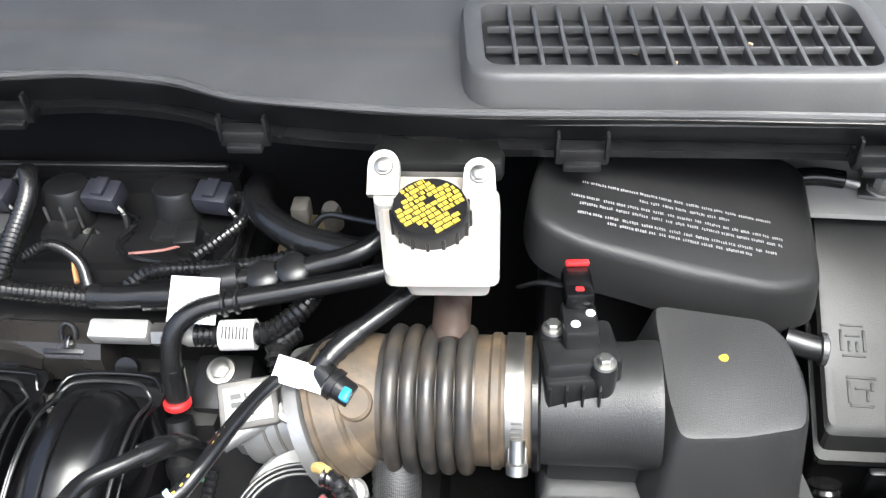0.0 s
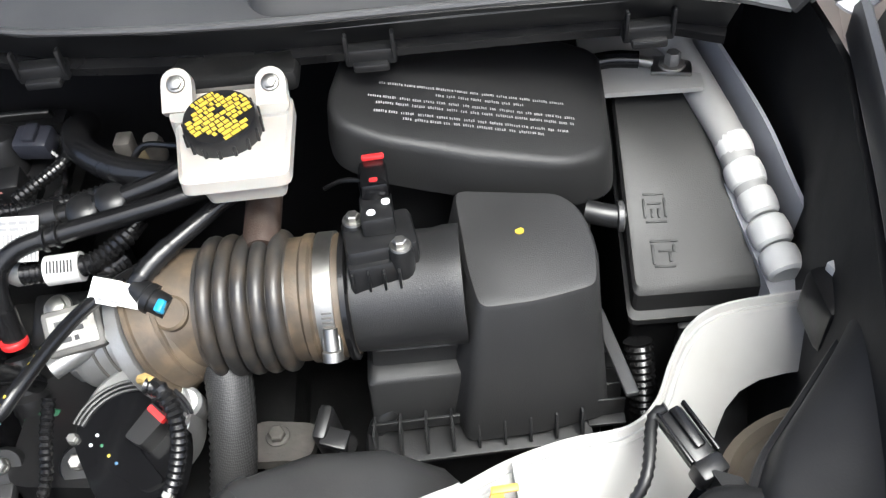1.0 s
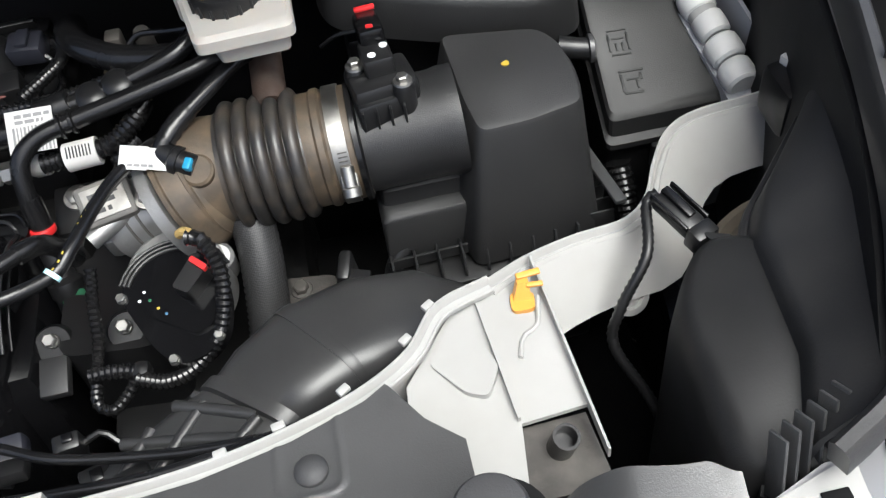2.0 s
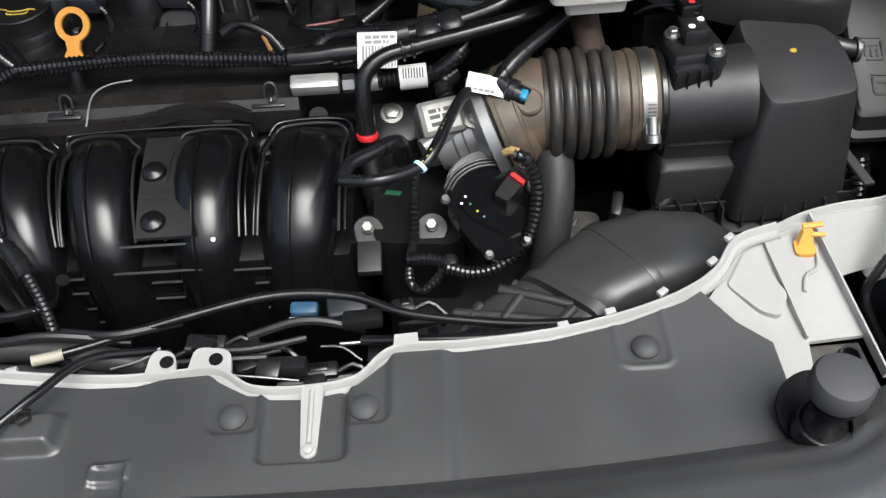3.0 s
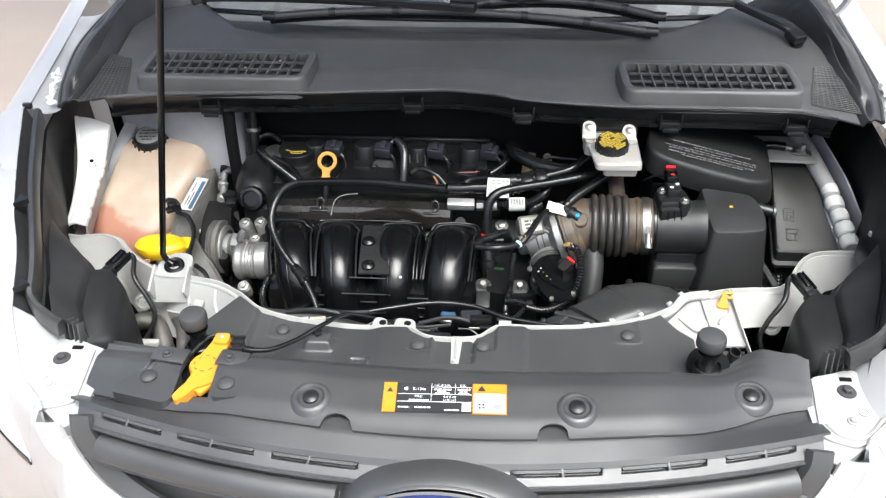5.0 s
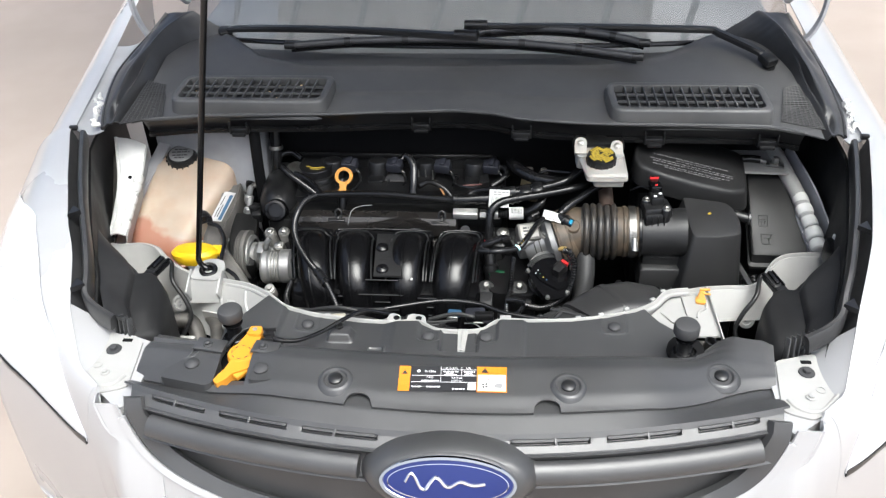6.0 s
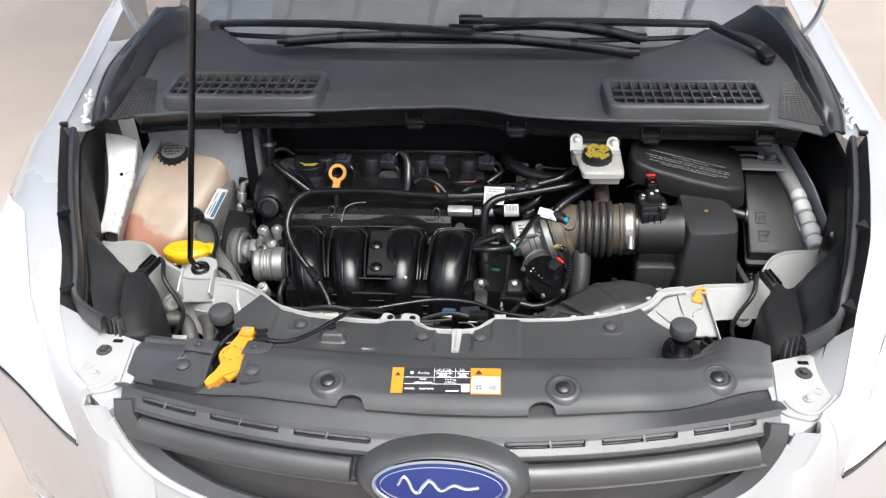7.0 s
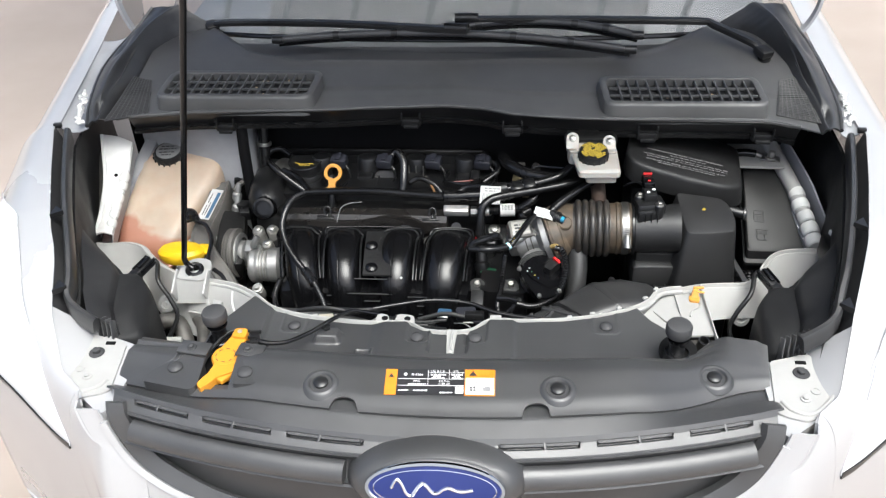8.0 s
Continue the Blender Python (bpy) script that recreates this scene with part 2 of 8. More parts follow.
M_BEAM = mat("grey_painted_steel_beam", (0.1, 0.1, 0.105), 0.5, spread=0.1, patch=3, bump=0.05)


# ---- building tools ----
def V(*a):
    return Vector(a)


def thing(name, label, category, at=(0, 0, 0), group="", kind=""):
    ob = new(name)
    ob.location = at
    return tagged(ob, label, category, group, kind)


def part(name, bm, material, parent=None, label="", sharp=38):
    me = bpy.data.meshes.new(name)
    bmesh.ops.recalc_face_normals(bm, faces=bm.faces)
    for f in bm.faces:
        f.smooth = True
    bm.to_mesh(me)
    bm.free()
    me.set_sharp_from_angle(angle=radians(sharp))
    me.materials.append(material)
    ob = new(name, me)
    if parent:
        base = parent
        shift = Vector((0, 0, 0))
        while base:
            shift = shift + base.location
            base = base.parent
        ob.parent = parent
        if parent.type == "EMPTY":
            ob.matrix_parent_inverse = Matrix.Translation(-shift)
    if label:
        ob["label"] = label
    return ob


def lone(name, bm, material, label, category, kind="", group="", sharp=38):
    return tagged(part(name, bm, material, None, "", sharp), label, category, group, kind)


def join(*bms):
    out = bms[0]
    for b in bms[1:]:
        me = bpy.data.meshes.new("t")
        b.to_mesh(me)
        out.from_mesh(me)
        b.free()
        bpy.data.meshes.remove(me)
    return out


def bevelled(bm, r, seg=2, angle=25):
    if r > 0:
        edges = [e for e in bm.edges if len(e.link_faces) == 2 and e.calc_face_angle(0) > radians(angle)]
        bmesh.ops.bevel(bm, geom=edges, offset=r, segments=seg, profile=0.5, affect="EDGES", clamp_overlap=True)
    return bm


def block(c, s, r=0.003, turn=(0, 0, 0), seg=2):
    bm = bmesh.new()
    bmesh.ops.create_cube(bm, size=1.0)
    for v in bm.verts:
        v.co = V(v.co.x * s[0], v.co.y * s[1], v.co.z * s[2])
    bevelled(bm, min(r, min(s) * 0.45), seg)
    bm.transform(pose(*c, *turn))
    return bm


def loft(rings, r=0.0, seg=2, caps=True):
    """A skin through rings of equally many points."""
    bm = bmesh.new()
    vs = [[bm.verts.new(p) for p in ring] for ring in rings]
    n = len(vs[0])
    for a, b in zip(vs, vs[1:]):
        for i in range(n):
            bm.faces.new((a[i], a[(i + 1) % n], b[(i + 1) % n], b[i]))
    if caps:
        bm.faces.new(list(reversed(vs[0])))
        bm.faces.new(vs[-1])
    return bevelled(bm, r, seg)


def prism(poly, z0, z1, r=0.003, grow=1.0, seg=2, lift=None):
    """A plan outline raised from z0 to z1; grow scales the foot; lift(x, y) bends the top."""
    cx = sum(p[0] for p in poly) / len(poly)
    cy = sum(p[1] for p in poly) / len(poly)
    low = [V(cx + (x - cx) * grow, cy + (y - cy) * grow, z0) for x, y in poly]
    top = [V(x, y, z1 + (lift(x, y) if lift else 0)) for x, y in poly]
    return loft([low, top], r, seg)


def rounded(poly, r, n=4):
    """Plan outline with rounded corners."""
    out = []
    k = len(poly)
    for i in range(k):
        p, a, b = Vector(poly[i]), Vector(poly[i - 1]), Vector(poly[(i + 1) % k])
        da, db = (a - p), (b - p)
        q = min(r, da.length * 0.45, db.length * 0.45)
        s, e = p + da.normalized() * q, p + db.normalized() * q
        for j in range(n + 1):
            t = j / n
            out.append(tuple(s * (1 - t) ** 2 + p * 2 * t * (1 - t) + e * t ** 2))
    return out


def lathe(profile, at, axis=(0, 0, 1), n=24, seam=0.0):
    """A turned form: profile of (radius, height) along the axis."""
    bm = bmesh.new()
    rings = []
    for r, h in profile:
        rings.append([bm.verts.new((r * math.cos(2 * math.pi * (i + seam) / n), r * math.sin(2 * math.pi * (i + seam) / n), h)) for i in range(n)])
    for a, b in zip(rings, rings[1:]):
        for i in range(n):
            bm.faces.new((a[i], a[(i + 1) % n], b[(i + 1) % n], b[i]))
    bm.faces.new(list(reversed(rings[0])))
    bm.faces.new(rings[-1])
    turn = Vector(axis).to_track_quat("Z", "Y").to_matrix().to_4x4()
    bm.transform(Matrix.Translation(at) @ turn)
    return bm


def smooth_line(pts, step=0.006):
    """Catmull-Rom through a few points, evenly stepped."""
    p = [Vector(q) for q in pts]
    p = [p[0] * 2 - p[1]] + p + [p[-1] * 2 - p[-2]]
    fine = []
    for i in range(1, len(p) - 2):
        a, b, c, d = p[i - 1:i + 3]
        for j in range(24):
            t = j / 24
            fine.append(0.5 * (2 * b + (c - a) * t + (2 * a - 5 * b + 4 * c - d) * t * t + (3 * b - a - 3 * c + d) * t ** 3))
    fine.append(p[-2])
    dist = [0.0]
    for a, b in zip(fine, fine[1:]):
        dist.append(dist[-1] + (b - a).length)
    n = max(2, int(dist[-1] / step))
    out, k = [], 0
    for i in range(n + 1):
        want = dist[-1] * i / n
        while k < len(dist) - 2 and dist[k + 1] < want:
            k += 1
        f = (want - dist[k]) / max(1e-9, dist[k + 1] - dist[k])
        out.append(fine[k].lerp(fine[k + 1], min(1, max(0, f))))
    return out


def tube(pts, r, n=10, step=0.006, ripple=0.0, pitch=0.005, ends=None, braid=False):
    """A hose through a few points; ripple makes it corrugated; ends: radius at the far end."""
    line = smooth_line(pts, pitch / 2 if ripple else step)
    bm = bmesh.new()
    rings = []
    side = None
    for i, p in enumerate(line):
        t = (line[min(i + 1, len(line) - 1)] - line[max(i - 1, 0)]).normalized()
        if side is None:
            side = t.cross(V(0, 0, 1) if abs(t.z) < 0.9 else V(0, 1, 0)).normalized()
        side = (side - t * side.dot(t)).normalized()
        up = t.cross(side)
        f = i / (len(line) - 1)
        rad = r if ends is None else r + (ends - r) * f
        if ripple and i % 2 and not braid:
            rad *= 1 - ripple
        rings.append([bm.verts.new(p + side * rad * math.cos(2 * math.pi * j / n) + up * rad * math.sin(2 * math.pi * j / n)) for j in range(n)])
        if braid:
            for j, w in enumerate(rings[-1]):
                if (i + j) % 2:
                    w.co = p + (w.co - p) * (1 - ripple)
    for a, b in zip(rings, rings[1:]):
        for j in range(n):
            bm.faces.new((a[j], a[(j + 1) % n], b[(j + 1) % n], b[j]))
    bm.faces.new(list(reversed(rings[0])))
    bm.faces.new(rings[-1])
    return bm


def strip(pts, profile, step=0.008, up=(0, 0, 1), closed=True):
    """A profile of (side, up) carried along a line."""
    line = smooth_line(pts, step)
    bm = bmesh.new()
    rings = []
    for i, p in enumerate(line):
        t = (line[min(i + 1, len(line) - 1)] - line[max(i - 1, 0)]).normalized()
        s = t.cross(Vector(up)).normalized()
        u = s.cross(t).normalized()
        rings.append([bm.verts.new(p + s * a + u * b) for a, b in profile])
    n = len(profile)
    for a, b in zip(rings, rings[1:]):
        for j in range(n if closed else n - 1):
            bm.faces.new((a[j], a[(j + 1) % n], b[(j + 1) % n], b[j]))
    if closed:
        bm.faces.new(list(reversed(rings[0])))
        bm.faces.new(rings[-1])
    return bm


def sheet(f, nu, nv, thick=0.003):
    """A panel from f(u, v), thickened away from its upper face."""
    bm = bmesh.new()
    g = [[bm.verts.new(f(i / nu, j / nv)) for j in range(nv + 1)] for i in range(nu + 1)]
    norm = [[None] * (nv + 1) for _ in range(nu + 1)]
    for i in range(nu + 1):
        for j in range(nv + 1):
            du = g[min(i + 1, nu)][j].co - g[max(i - 1, 0)][j].co
            dv = g[i][min(j + 1, nv)].co - g[i][max(j - 1, 0)].co
            q = du.cross(dv)
            q = q.normalized() if q.length > 1e-12 else V(0, 0, 1)
            norm[i][j] = q if q.z >= 0 else -q
    h = [[bm.verts.new(g[i][j].co - norm[i][j] * thick) for j in range(nv + 1)] for i in range(nu + 1)]
    for i in range(nu):
        for j in range(nv):
            bm.faces.new((g[i][j], g[i + 1][j], g[i + 1][j + 1], g[i][j + 1]))
            bm.faces.new((h[i][j], h[i][j + 1], h[i + 1][j + 1], h[i + 1][j]))
    for i in range(nu):
        for j in (0, nv):
            bm.faces.new((g[i][j], g[i + 1][j], h[i + 1][j], h[i][j]))
    for j in range(nv):
        for i in (0, nu):
            bm.faces.new((g[i][j], g[i][j + 1], h[i][j + 1], h[i][j]))
    return bm


def bolt_form(at, r=0.006, h=0.006, axis=(0, 0, 1), washer=1.7):
    """Hexagon head on a round flange."""
    a = Vector(axis).normalized()
    return join(lathe([(r * washer * 0.9, 0), (r * washer, 0.0006), (r * washer * 0.92, 0.0022), (r, 0.0026)], at, axis, 20),
                lathe([(r * 1.05, 0), (r * 1.05, h * 0.85), (r * 0.85, h)], Vector(at) + a * 0.0022, axis, 6))


def push_pin(at, r, parent, axis=(0, 0, 1)):
    return part("push_pin", lathe([(r, 0), (r, 0.003), (r * 0.8, 0.0055), (r * 0.35, 0.007)], at, axis, 18), M_SOFT, parent)


def lettering(text, size, m, depth=0.0003):
    """The words as a mesh in the plane of m, starting at its origin."""
    cu = bpy.data.curves.new("t", "FONT")
    cu.body, cu.size, cu.extrude = text, size, depth
    ob = bpy.data.objects.new("t", cu)
    me = bpy.data.meshes.new_from_object(ob)
    bm = bmesh.new()
    bm.from_mesh(me)
    bm.transform(m)
    bpy.data.objects.remove(ob)
    bpy.data.meshes.remove(me)
    bpy.data.curves.remove(cu)
    return bm


def bars(rows, m, height, depth=0.0004):
    """Rows of small raised bars for writing too small to read: (x, y, length) in the plane of m."""
    out = bmesh.new()
    rng = random.Random(5)
    for x, y, length in rows:
        k = 0.0
        while k < length:
            w = min(height * rng.uniform(0.8, 2.8), length - k)
            b = block((x + k + w / 2, y, depth / 2), (w, height, depth), 0)
            b.transform(m)
            out = join(out, b)
            k += w + height * 0.55
    return out


# ---- the ground and the car's body ----
MID = -0.02  # the car's middle line
ground = block((0, 0, -0.05), (400, 400, 0.1), 0)
lone("ground", ground, M_GROUND, "dusty beige concrete yard under the car", "ground", "structure")


def lerp_table(table, y):
    for (a, p), (b, q) in zip(table, table[1:]):
        if y <= b:
            f = max(0.0, (y - a) / (b - a))
            return p + (q - p) * f
    return table[-1][1]


def soft_step(a, b, x):
    """0 before a, 1 after b, soft between."""
    f = max(0.0, min(1.0, (x - a) / (b - a)))
    return f * f * (3 - 2 * f)


def inside(x, y, x0, x1, y0, y1, r, w):
    """1 within a rounded rectangle, 0 outside, over a soft wall w wide."""
    hx, hy = (x1 - x0) / 2, (y1 - y0) / 2
    dx, dy = abs(x - (x0 + x1) / 2) - hx + r, abs(y - (y0 + y1) / 2) - hy + r
    d = math.hypot(max(dx, 0.0), max(dy, 0.0)) + min(max(dx, dy), 0.0) - r
    return 1.0 - soft_step(-w, 0.0, d)


FENDER_IN = ((-0.16, 0.473), (-0.13, 0.515), (-0.09, 0.56), (0.02, 0.605), (0.16, 0.668), (0.32, 0.725), (0.48, 0.778), (0.8, 0.782), (1.5, 0.81))
FENDER_OUT = ((-0.16, 0.52), (-0.1, 0.60), (-0.03, 0.705), (0.05, 0.835), (0.12, 0.88), (0.25, 0.908), (0.5, 0.925), (1.5, 0.935))
FENDER_FWD = ((-0.16, 0.03), (-0.1, 0.03), (0.0, 0.02), (0.1, 0.01), (0.2, 0.0), (1.5, 0.0))
FENDER_TOP = ((-0.16, 0.94), (-0.09, 0.945), (-0.02, 0.985), (0.1, 1.028), (0.2, 1.04), (0.5, 1.045), (1.0, 1.10), (1.5, 1.14))


def fender_point(s, y, u, out=0.0):
    a = u * math.pi / 2
    xi, xo, zt = lerp_table(FENDER_IN, y), lerp_table(FENDER_OUT, y), lerp_table(FENDER_TOP, y)
    if s < 0:
        xi += 0.024 * (1 - soft_step(-0.02, 0.12, y))
        xo += 0.012 * (1 - soft_step(-0.02, 0.12, y))
    x = xi + (xo - xi) * math.sin(a) ** 0.95
    z = 0.5 + (zt - 0.5) * math.cos(a) ** 0.5 if u < 1 else 0.5
    mid = -0.0755 * (y + 0.09)
    mid = mid if s < 0 else mid * math.cos(a)
    return V(mid + s * (x + out * math.sin(a)), y - lerp_table(FENDER_FWD, y) * math.sin(a), z + out * math.cos(a))


def fender(s):
    f = thing("fender", "white painted front fender beside the engine bay", "fender", (MID + s * 0.8, 0.5, 0.5), "front fenders")
    part("outer_skin", sheet(lambda u, v: fender_point(s, -0.125 + 0.615 * u, v), 60, 24, 0.002), M_PAINT, f)
    part("rear_skin", sheet(lambda u, v: fender_point(s, 0.494 + 1.0 * u, v) + V(-s * 0.004, 0, -0.003), 40, 24, 0.002), M_PAINT, f)
    part("lower_skin", sheet(lambda u, v: fender_point(s, -0.123 + 1.615 * u, 1) + V(-s * 0.03 * v, 0, -0.22 * v * (1 if u < 0.14 or u > 0.62 else 0.02)), 60, 6, 0.003), M_PAINT, f)
    part("joint_corner", block(fender_point(s, 0.492, 0.0) + V(-s * 0.004, 0, 0.0), (0.016, 0.009, 0.010), 0.002), M_BLACK, f, "black joint corner")
    # inner flange, turned down into the bay
    part("inner_flange", sheet(lambda u, v: fender_point(s, 0.49 * u, 0) + V(-s * 0.016 * v, 0, -0.05 * v - 0.004), 40, 4, 0.002), M_SOFT, f)
    # rubber seal beside the edge
    line = [fender_point(s, y, 0) + V(-s * 0.024, 0, -0.006) for y in (0.025, 0.06, 0.12, 0.25, 0.38, 0.485)]
    line = [line[0] + V(-s * 0.056, -0.036, -0.018), line[0] + V(-s * 0.022, -0.020, -0.008)] + line
    part("edge_seal", strip(line, [(-0.0065, -0.026), (0.0065, -0.026), (0.0065, 0), (0.003, 0.005), (-0.003, 0.005), (-0.0065, 0)]), M_BOOT, f, "black rubber edge seal")
    for y in (0.195, 0.035):
        p = fender_point(s, y, 0) + V(-s * 0.012, 0, 0.002)
        clip = loft([[p + V(s * a, b, z) for a, b in ((-0.012, 0), (0.006, -0.014), (0.006, 0.014))] for z in (-0.006, 0.003)], 0.001)
        part("edge_clip", clip, M_BLACK, f)
    return f


for side in (-1, 1):
    fender(side)


LAMP_TOP = ((-0.118, 0.60), (-0.09, 0.36), (-0.045, 0.20), (0.05, 0.15), (0.2, 0.17), (0.36, 0.46))
LAMP_LOW = ((-0.118, 0.62), (-0.05, 0.645), (0.05, 0.66), (0.2, 0.68), (0.36, 0.60))


def lamp_point(s, u, v, out):
    y = -0.118 + 0.478 * u
    a, b = lerp_table(LAMP_TOP, y), lerp_table(LAMP_LOW, y)
    return fender_point(s, y, a + (b - a) * v, out)


def headlamp(s):
    h = thing("headlamp", "clear wraparound headlamp with pale reflector set in the fender", "headlamp", (MID + s * 0.7, 0.0, 0.7), "headlamps")
    part("lens", sheet(lambda u, v: lamp_point(s, u, v, 0.0035), 26, 14, 0.002), M_LENS, h, "clear plastic lens")
    part("housing", sheet(lambda u, v: lamp_point(s, u, v, 0.0010), 26, 12, 0.0006), M_LAMPBODY, h, "pale satin lamp housing")
    for k in range(4):
        part("moulded_crease", tube([lamp_point(s, 0.30 + 0.12 * k + 0.04 * j, 0.25 + 0.12 * j, 0.0022) for j in range(4)], 0.0012, 6, 0.01), M_LAMPBODY, h)
    part("lamp_edge", tube([lamp_point(s, u, 0.0, 0.003) for u in (0.0, 0.1, 0.2, 0.3, 0.45, 0.6, 0.8, 1.0)], 0.0008, 6, 0.01), M_GREYSHEET, h, "thin grey joint")
    part("lower_trim", strip([lamp_point(s, u, 1.0, 0.004) for u in (0.0, 0.05, 0.12, 0.2, 0.3, 0.45, 0.65)], [(-0.006, -0.003), (0.006, -0.003), (0.006, 0.0008), (-0.006, 0.0008)], up=(s, -0.3, 0)), M_BLACK, h, "black ribbed gap trim")
    return h


for side in (-1, 1):
    headlamp(side)


# ---- front bumper and grille ----
MOUTH = ((0.0, 0.790), (0.2, 0.794), (0.33, 0.808), (0.39, 0.824), (0.43, 0.843), (0.455, 0.868), (0.472, 0.900), (0.482, 0.925), (0.488, 0.944), (0.56, 0.936))


def mouth_low(x):
    return lerp_table(MOUTH, abs(x))


def nose_y(x):
    a = abs(x)
    return -0.265 + 0.40 * a * a + 2.1 * max(0.0, a - 0.46) ** 1.6


def bumper_point(u, v):
    x = -0.435 + 0.87 * u
    top = mouth_low(x)
    z = top + (0.26 - top) * v
    return V(MID / 2 + x, nose_y(x) - 0.05 * math.sin(min(1.0, v * 2.2) * 1.5) - 0.004, z)


MOUTH_UP = tuple(sorted((z, x) for x, z in MOUTH[4:9]))


def corner_skin(s, a, v):
    """White bumper corner from the mouth's edge to the front of the fender."""
    z = 0.944 - 0.66 * v
    x = lerp_table(MOUTH_UP, z) if z > 0.843 else 0.43
    drop = 0.0 if z > 0.843 else (0.843 - z) / 0.443
    inner = V(MID / 2 + s * x, nose_y(x) - 0.004 - 0.05 * math.sin(min(1.0, drop * 2.2) * 1.5), z)
    outer = fender_point(s, -0.123, v)
    swell = math.sin(math.pi * a) * 0.010 + 0.012 * max(0.0, 1 - abs(a - 0.42) / 0.30)
    return inner.lerp(outer, a) + V(s * 0.6 * swell, -0.8 * swell, 0)


bumper = thing("front_bumper", "white painted front bumper below the grille", "bumper", (0, -0.28, 0.4))
for s in (-1, 1):
    part("corner_skin", sheet(lambda a, v: corner_skin(s, a, v), 20, 40, 0.003), M_PAINT, bumper)
part("fascia", sheet(bumper_point, 120, 14, 0.003), M_PAINT, bumper)
for s in (-1, 1):
    line = [V(MID / 2 + s * x, nose_y(x) - 0.005, z) for x, z in MOUTH[2:8]]
    part("mouth_edge", strip(line, [(-0.005, -0.004), (0.005, -0.004), (0.005, 0.003), (-0.005, 0.003)], up=(0, -1, 0.6)), M_PAINT, bumper)


SLOTS = ((0.094, 0.203), (0.225, 0.328), (0.352, 0.438))


def slot_depth(x, k):
    return max(inside(abs(x), k * 0.11, a, b, 0.0105, 0.0205, 0.003, 0.0022) for a, b in SLOTS)


def grille_point(x, k):
    """k runs down the face of the grille from the cover's lip."""
    y = -0.203 + 0.33 * x * x
    prof = ((0.0, 0.0, 0.952), (0.12, -0.006, 0.945), (0.3, -0.022, 0.934), (0.34, -0.018, 0.926), (0.62, -0.026, 0.895),
            (0.7, -0.016, 0.885), (0.85, -0.022, 0.85), (1.0, -0.03, 0.80))
    deep = slot_depth(x, k) * 0.011 if k < 0.3 else 0.0
    for a, b in zip(prof, prof[1:]):
        if k <= b[0]:
            f = (k - a[0]) / (b[0] - a[0])
            return V(x + MID / 2, y + a[1] + (b[1] - a[1]) * f + 0.6 * deep, a[2] + (b[2] - a[2]) * f - 0.8 * deep)
    return V(x + MID / 2, y + prof[-1][1], prof[-1][2])


grille = thing("radiator_grille", "dark grey moulded radiator grille with horizontal bars", "grille", (0, -0.23, 0.8))
part("backing", sheet(lambda u, v: grille_point(-0.475 + 0.95 * u, v * 0.28), 300, 34, 0.004), M_SHIELD, grille)
part("lower_backing", sheet(lambda u, v: grille_point(-0.475 + 0.95 * u, 0.28 + 0.72 * v), 60, 30, 0.004), M_SHIELD, grille)
for s in (-1, 1):
    lip = [V(MID / 2 + s * (x - 0.018), nose_y(x) + 0.002, z + 0.006) for x, z in MOUTH[1:8]] + [V(MID / 2 + s * 0.466, nose_y(0.47) + 0.02, 0.950)]
    part("side_cheek", strip(lip, [(-0.016, -0.006), (0.016, -0.006), (0.015, 0.003), (-0.010, 0.004)], up=(0, -0.8, 0.6)), M_SHIELD, grille)
    bar = [grille_point(s * x, 0.5) + V(0, -0.012, 0.002) for x in (0.118, 0.2, 0.3, 0.38, 0.442)]
    prof = [(0.017 * math.cos(t), 0.011 * math.sin(t)) for t in [2 * math.pi * i / 14 for i in range(14)]]
    part("bar", bevelled(strip(bar, prof, up=(0, -0.75, 0.66)), 0.004, 2, 60), M_SHIELD, grille)
    frame_line = [grille_point(s * x, 0.5) + V(0, -0.002, 0.0) for x in (0.10, 0.2, 0.3, 0.4, 0.46)]
    part("bar_seat", strip(frame_line, [(0.026, -0.006), (0.026, 0.005), (0.022, 0.005), (0.020, -0.001), (-0.020, -0.001), (-0.022, 0.005), (-0.026, 0.005), (-0.026, -0.006)], up=(0, -0.75, 0.66)), M_SHIELD, grille)
    for a, b in SLOTS:
        c = grille_point(s * ((a + b) / 2 + 0.006), 0.14)
        part("slot_divider", block((c.x, c.y - 0.004, c.z + 0.005), (0.004, 0.012, 0.010), 0.001, (38, 0, s * 14)), M_SHIELD, grille)

# pod that carries the badge
TILT_B = pose(MID / 2 + 0.01, -0.262, 0.922, 62, 0, 0)


def oval(w, h, z, n=48):
    return [TILT_B @ V(w * math.cos(2 * math.pi * i / n), h * math.sin(2 * math.pi * i / n), z) for i in range(n)]


part("badge_pod", loft([oval(0.128, 0.060, -0.06), oval(0.124, 0.056, -0.03), oval(0.110, 0.048, -0.006), oval(0.098, 0.042, 0.0)]), M_SHIELD, grille)
badge = thing("oval_badge", "blue oval badge with a bright chrome rim", "badge", tuple(TILT_B.translation))
part("rim", loft([oval(0.0945, 0.0385, 0.0), oval(0.0945, 0.0385, 0.004), oval(0.093, 0.037, 0.0075), oval(0.089, 0.033, 0.0075), oval(0.087, 0.031, 0.0045)]), M_CHROME, badge, "chrome rim")
part("enamel", loft([oval(0.0875, 0.0315, 0.0035), oval(0.0875, 0.0315, 0.0052), oval(0.06, 0.02, 0.0062)]), M_BADGE, badge, "deep blue enamel")
part("inner_line", loft([oval(0.0825, 0.0272, 0.0048), oval(0.0825, 0.0272, 0.0060), oval(0.0812, 0.0262, 0.0061), oval(0.0812, 0.0262, 0.0056)], caps=False), M_CHROME, badge, "thin silver line")
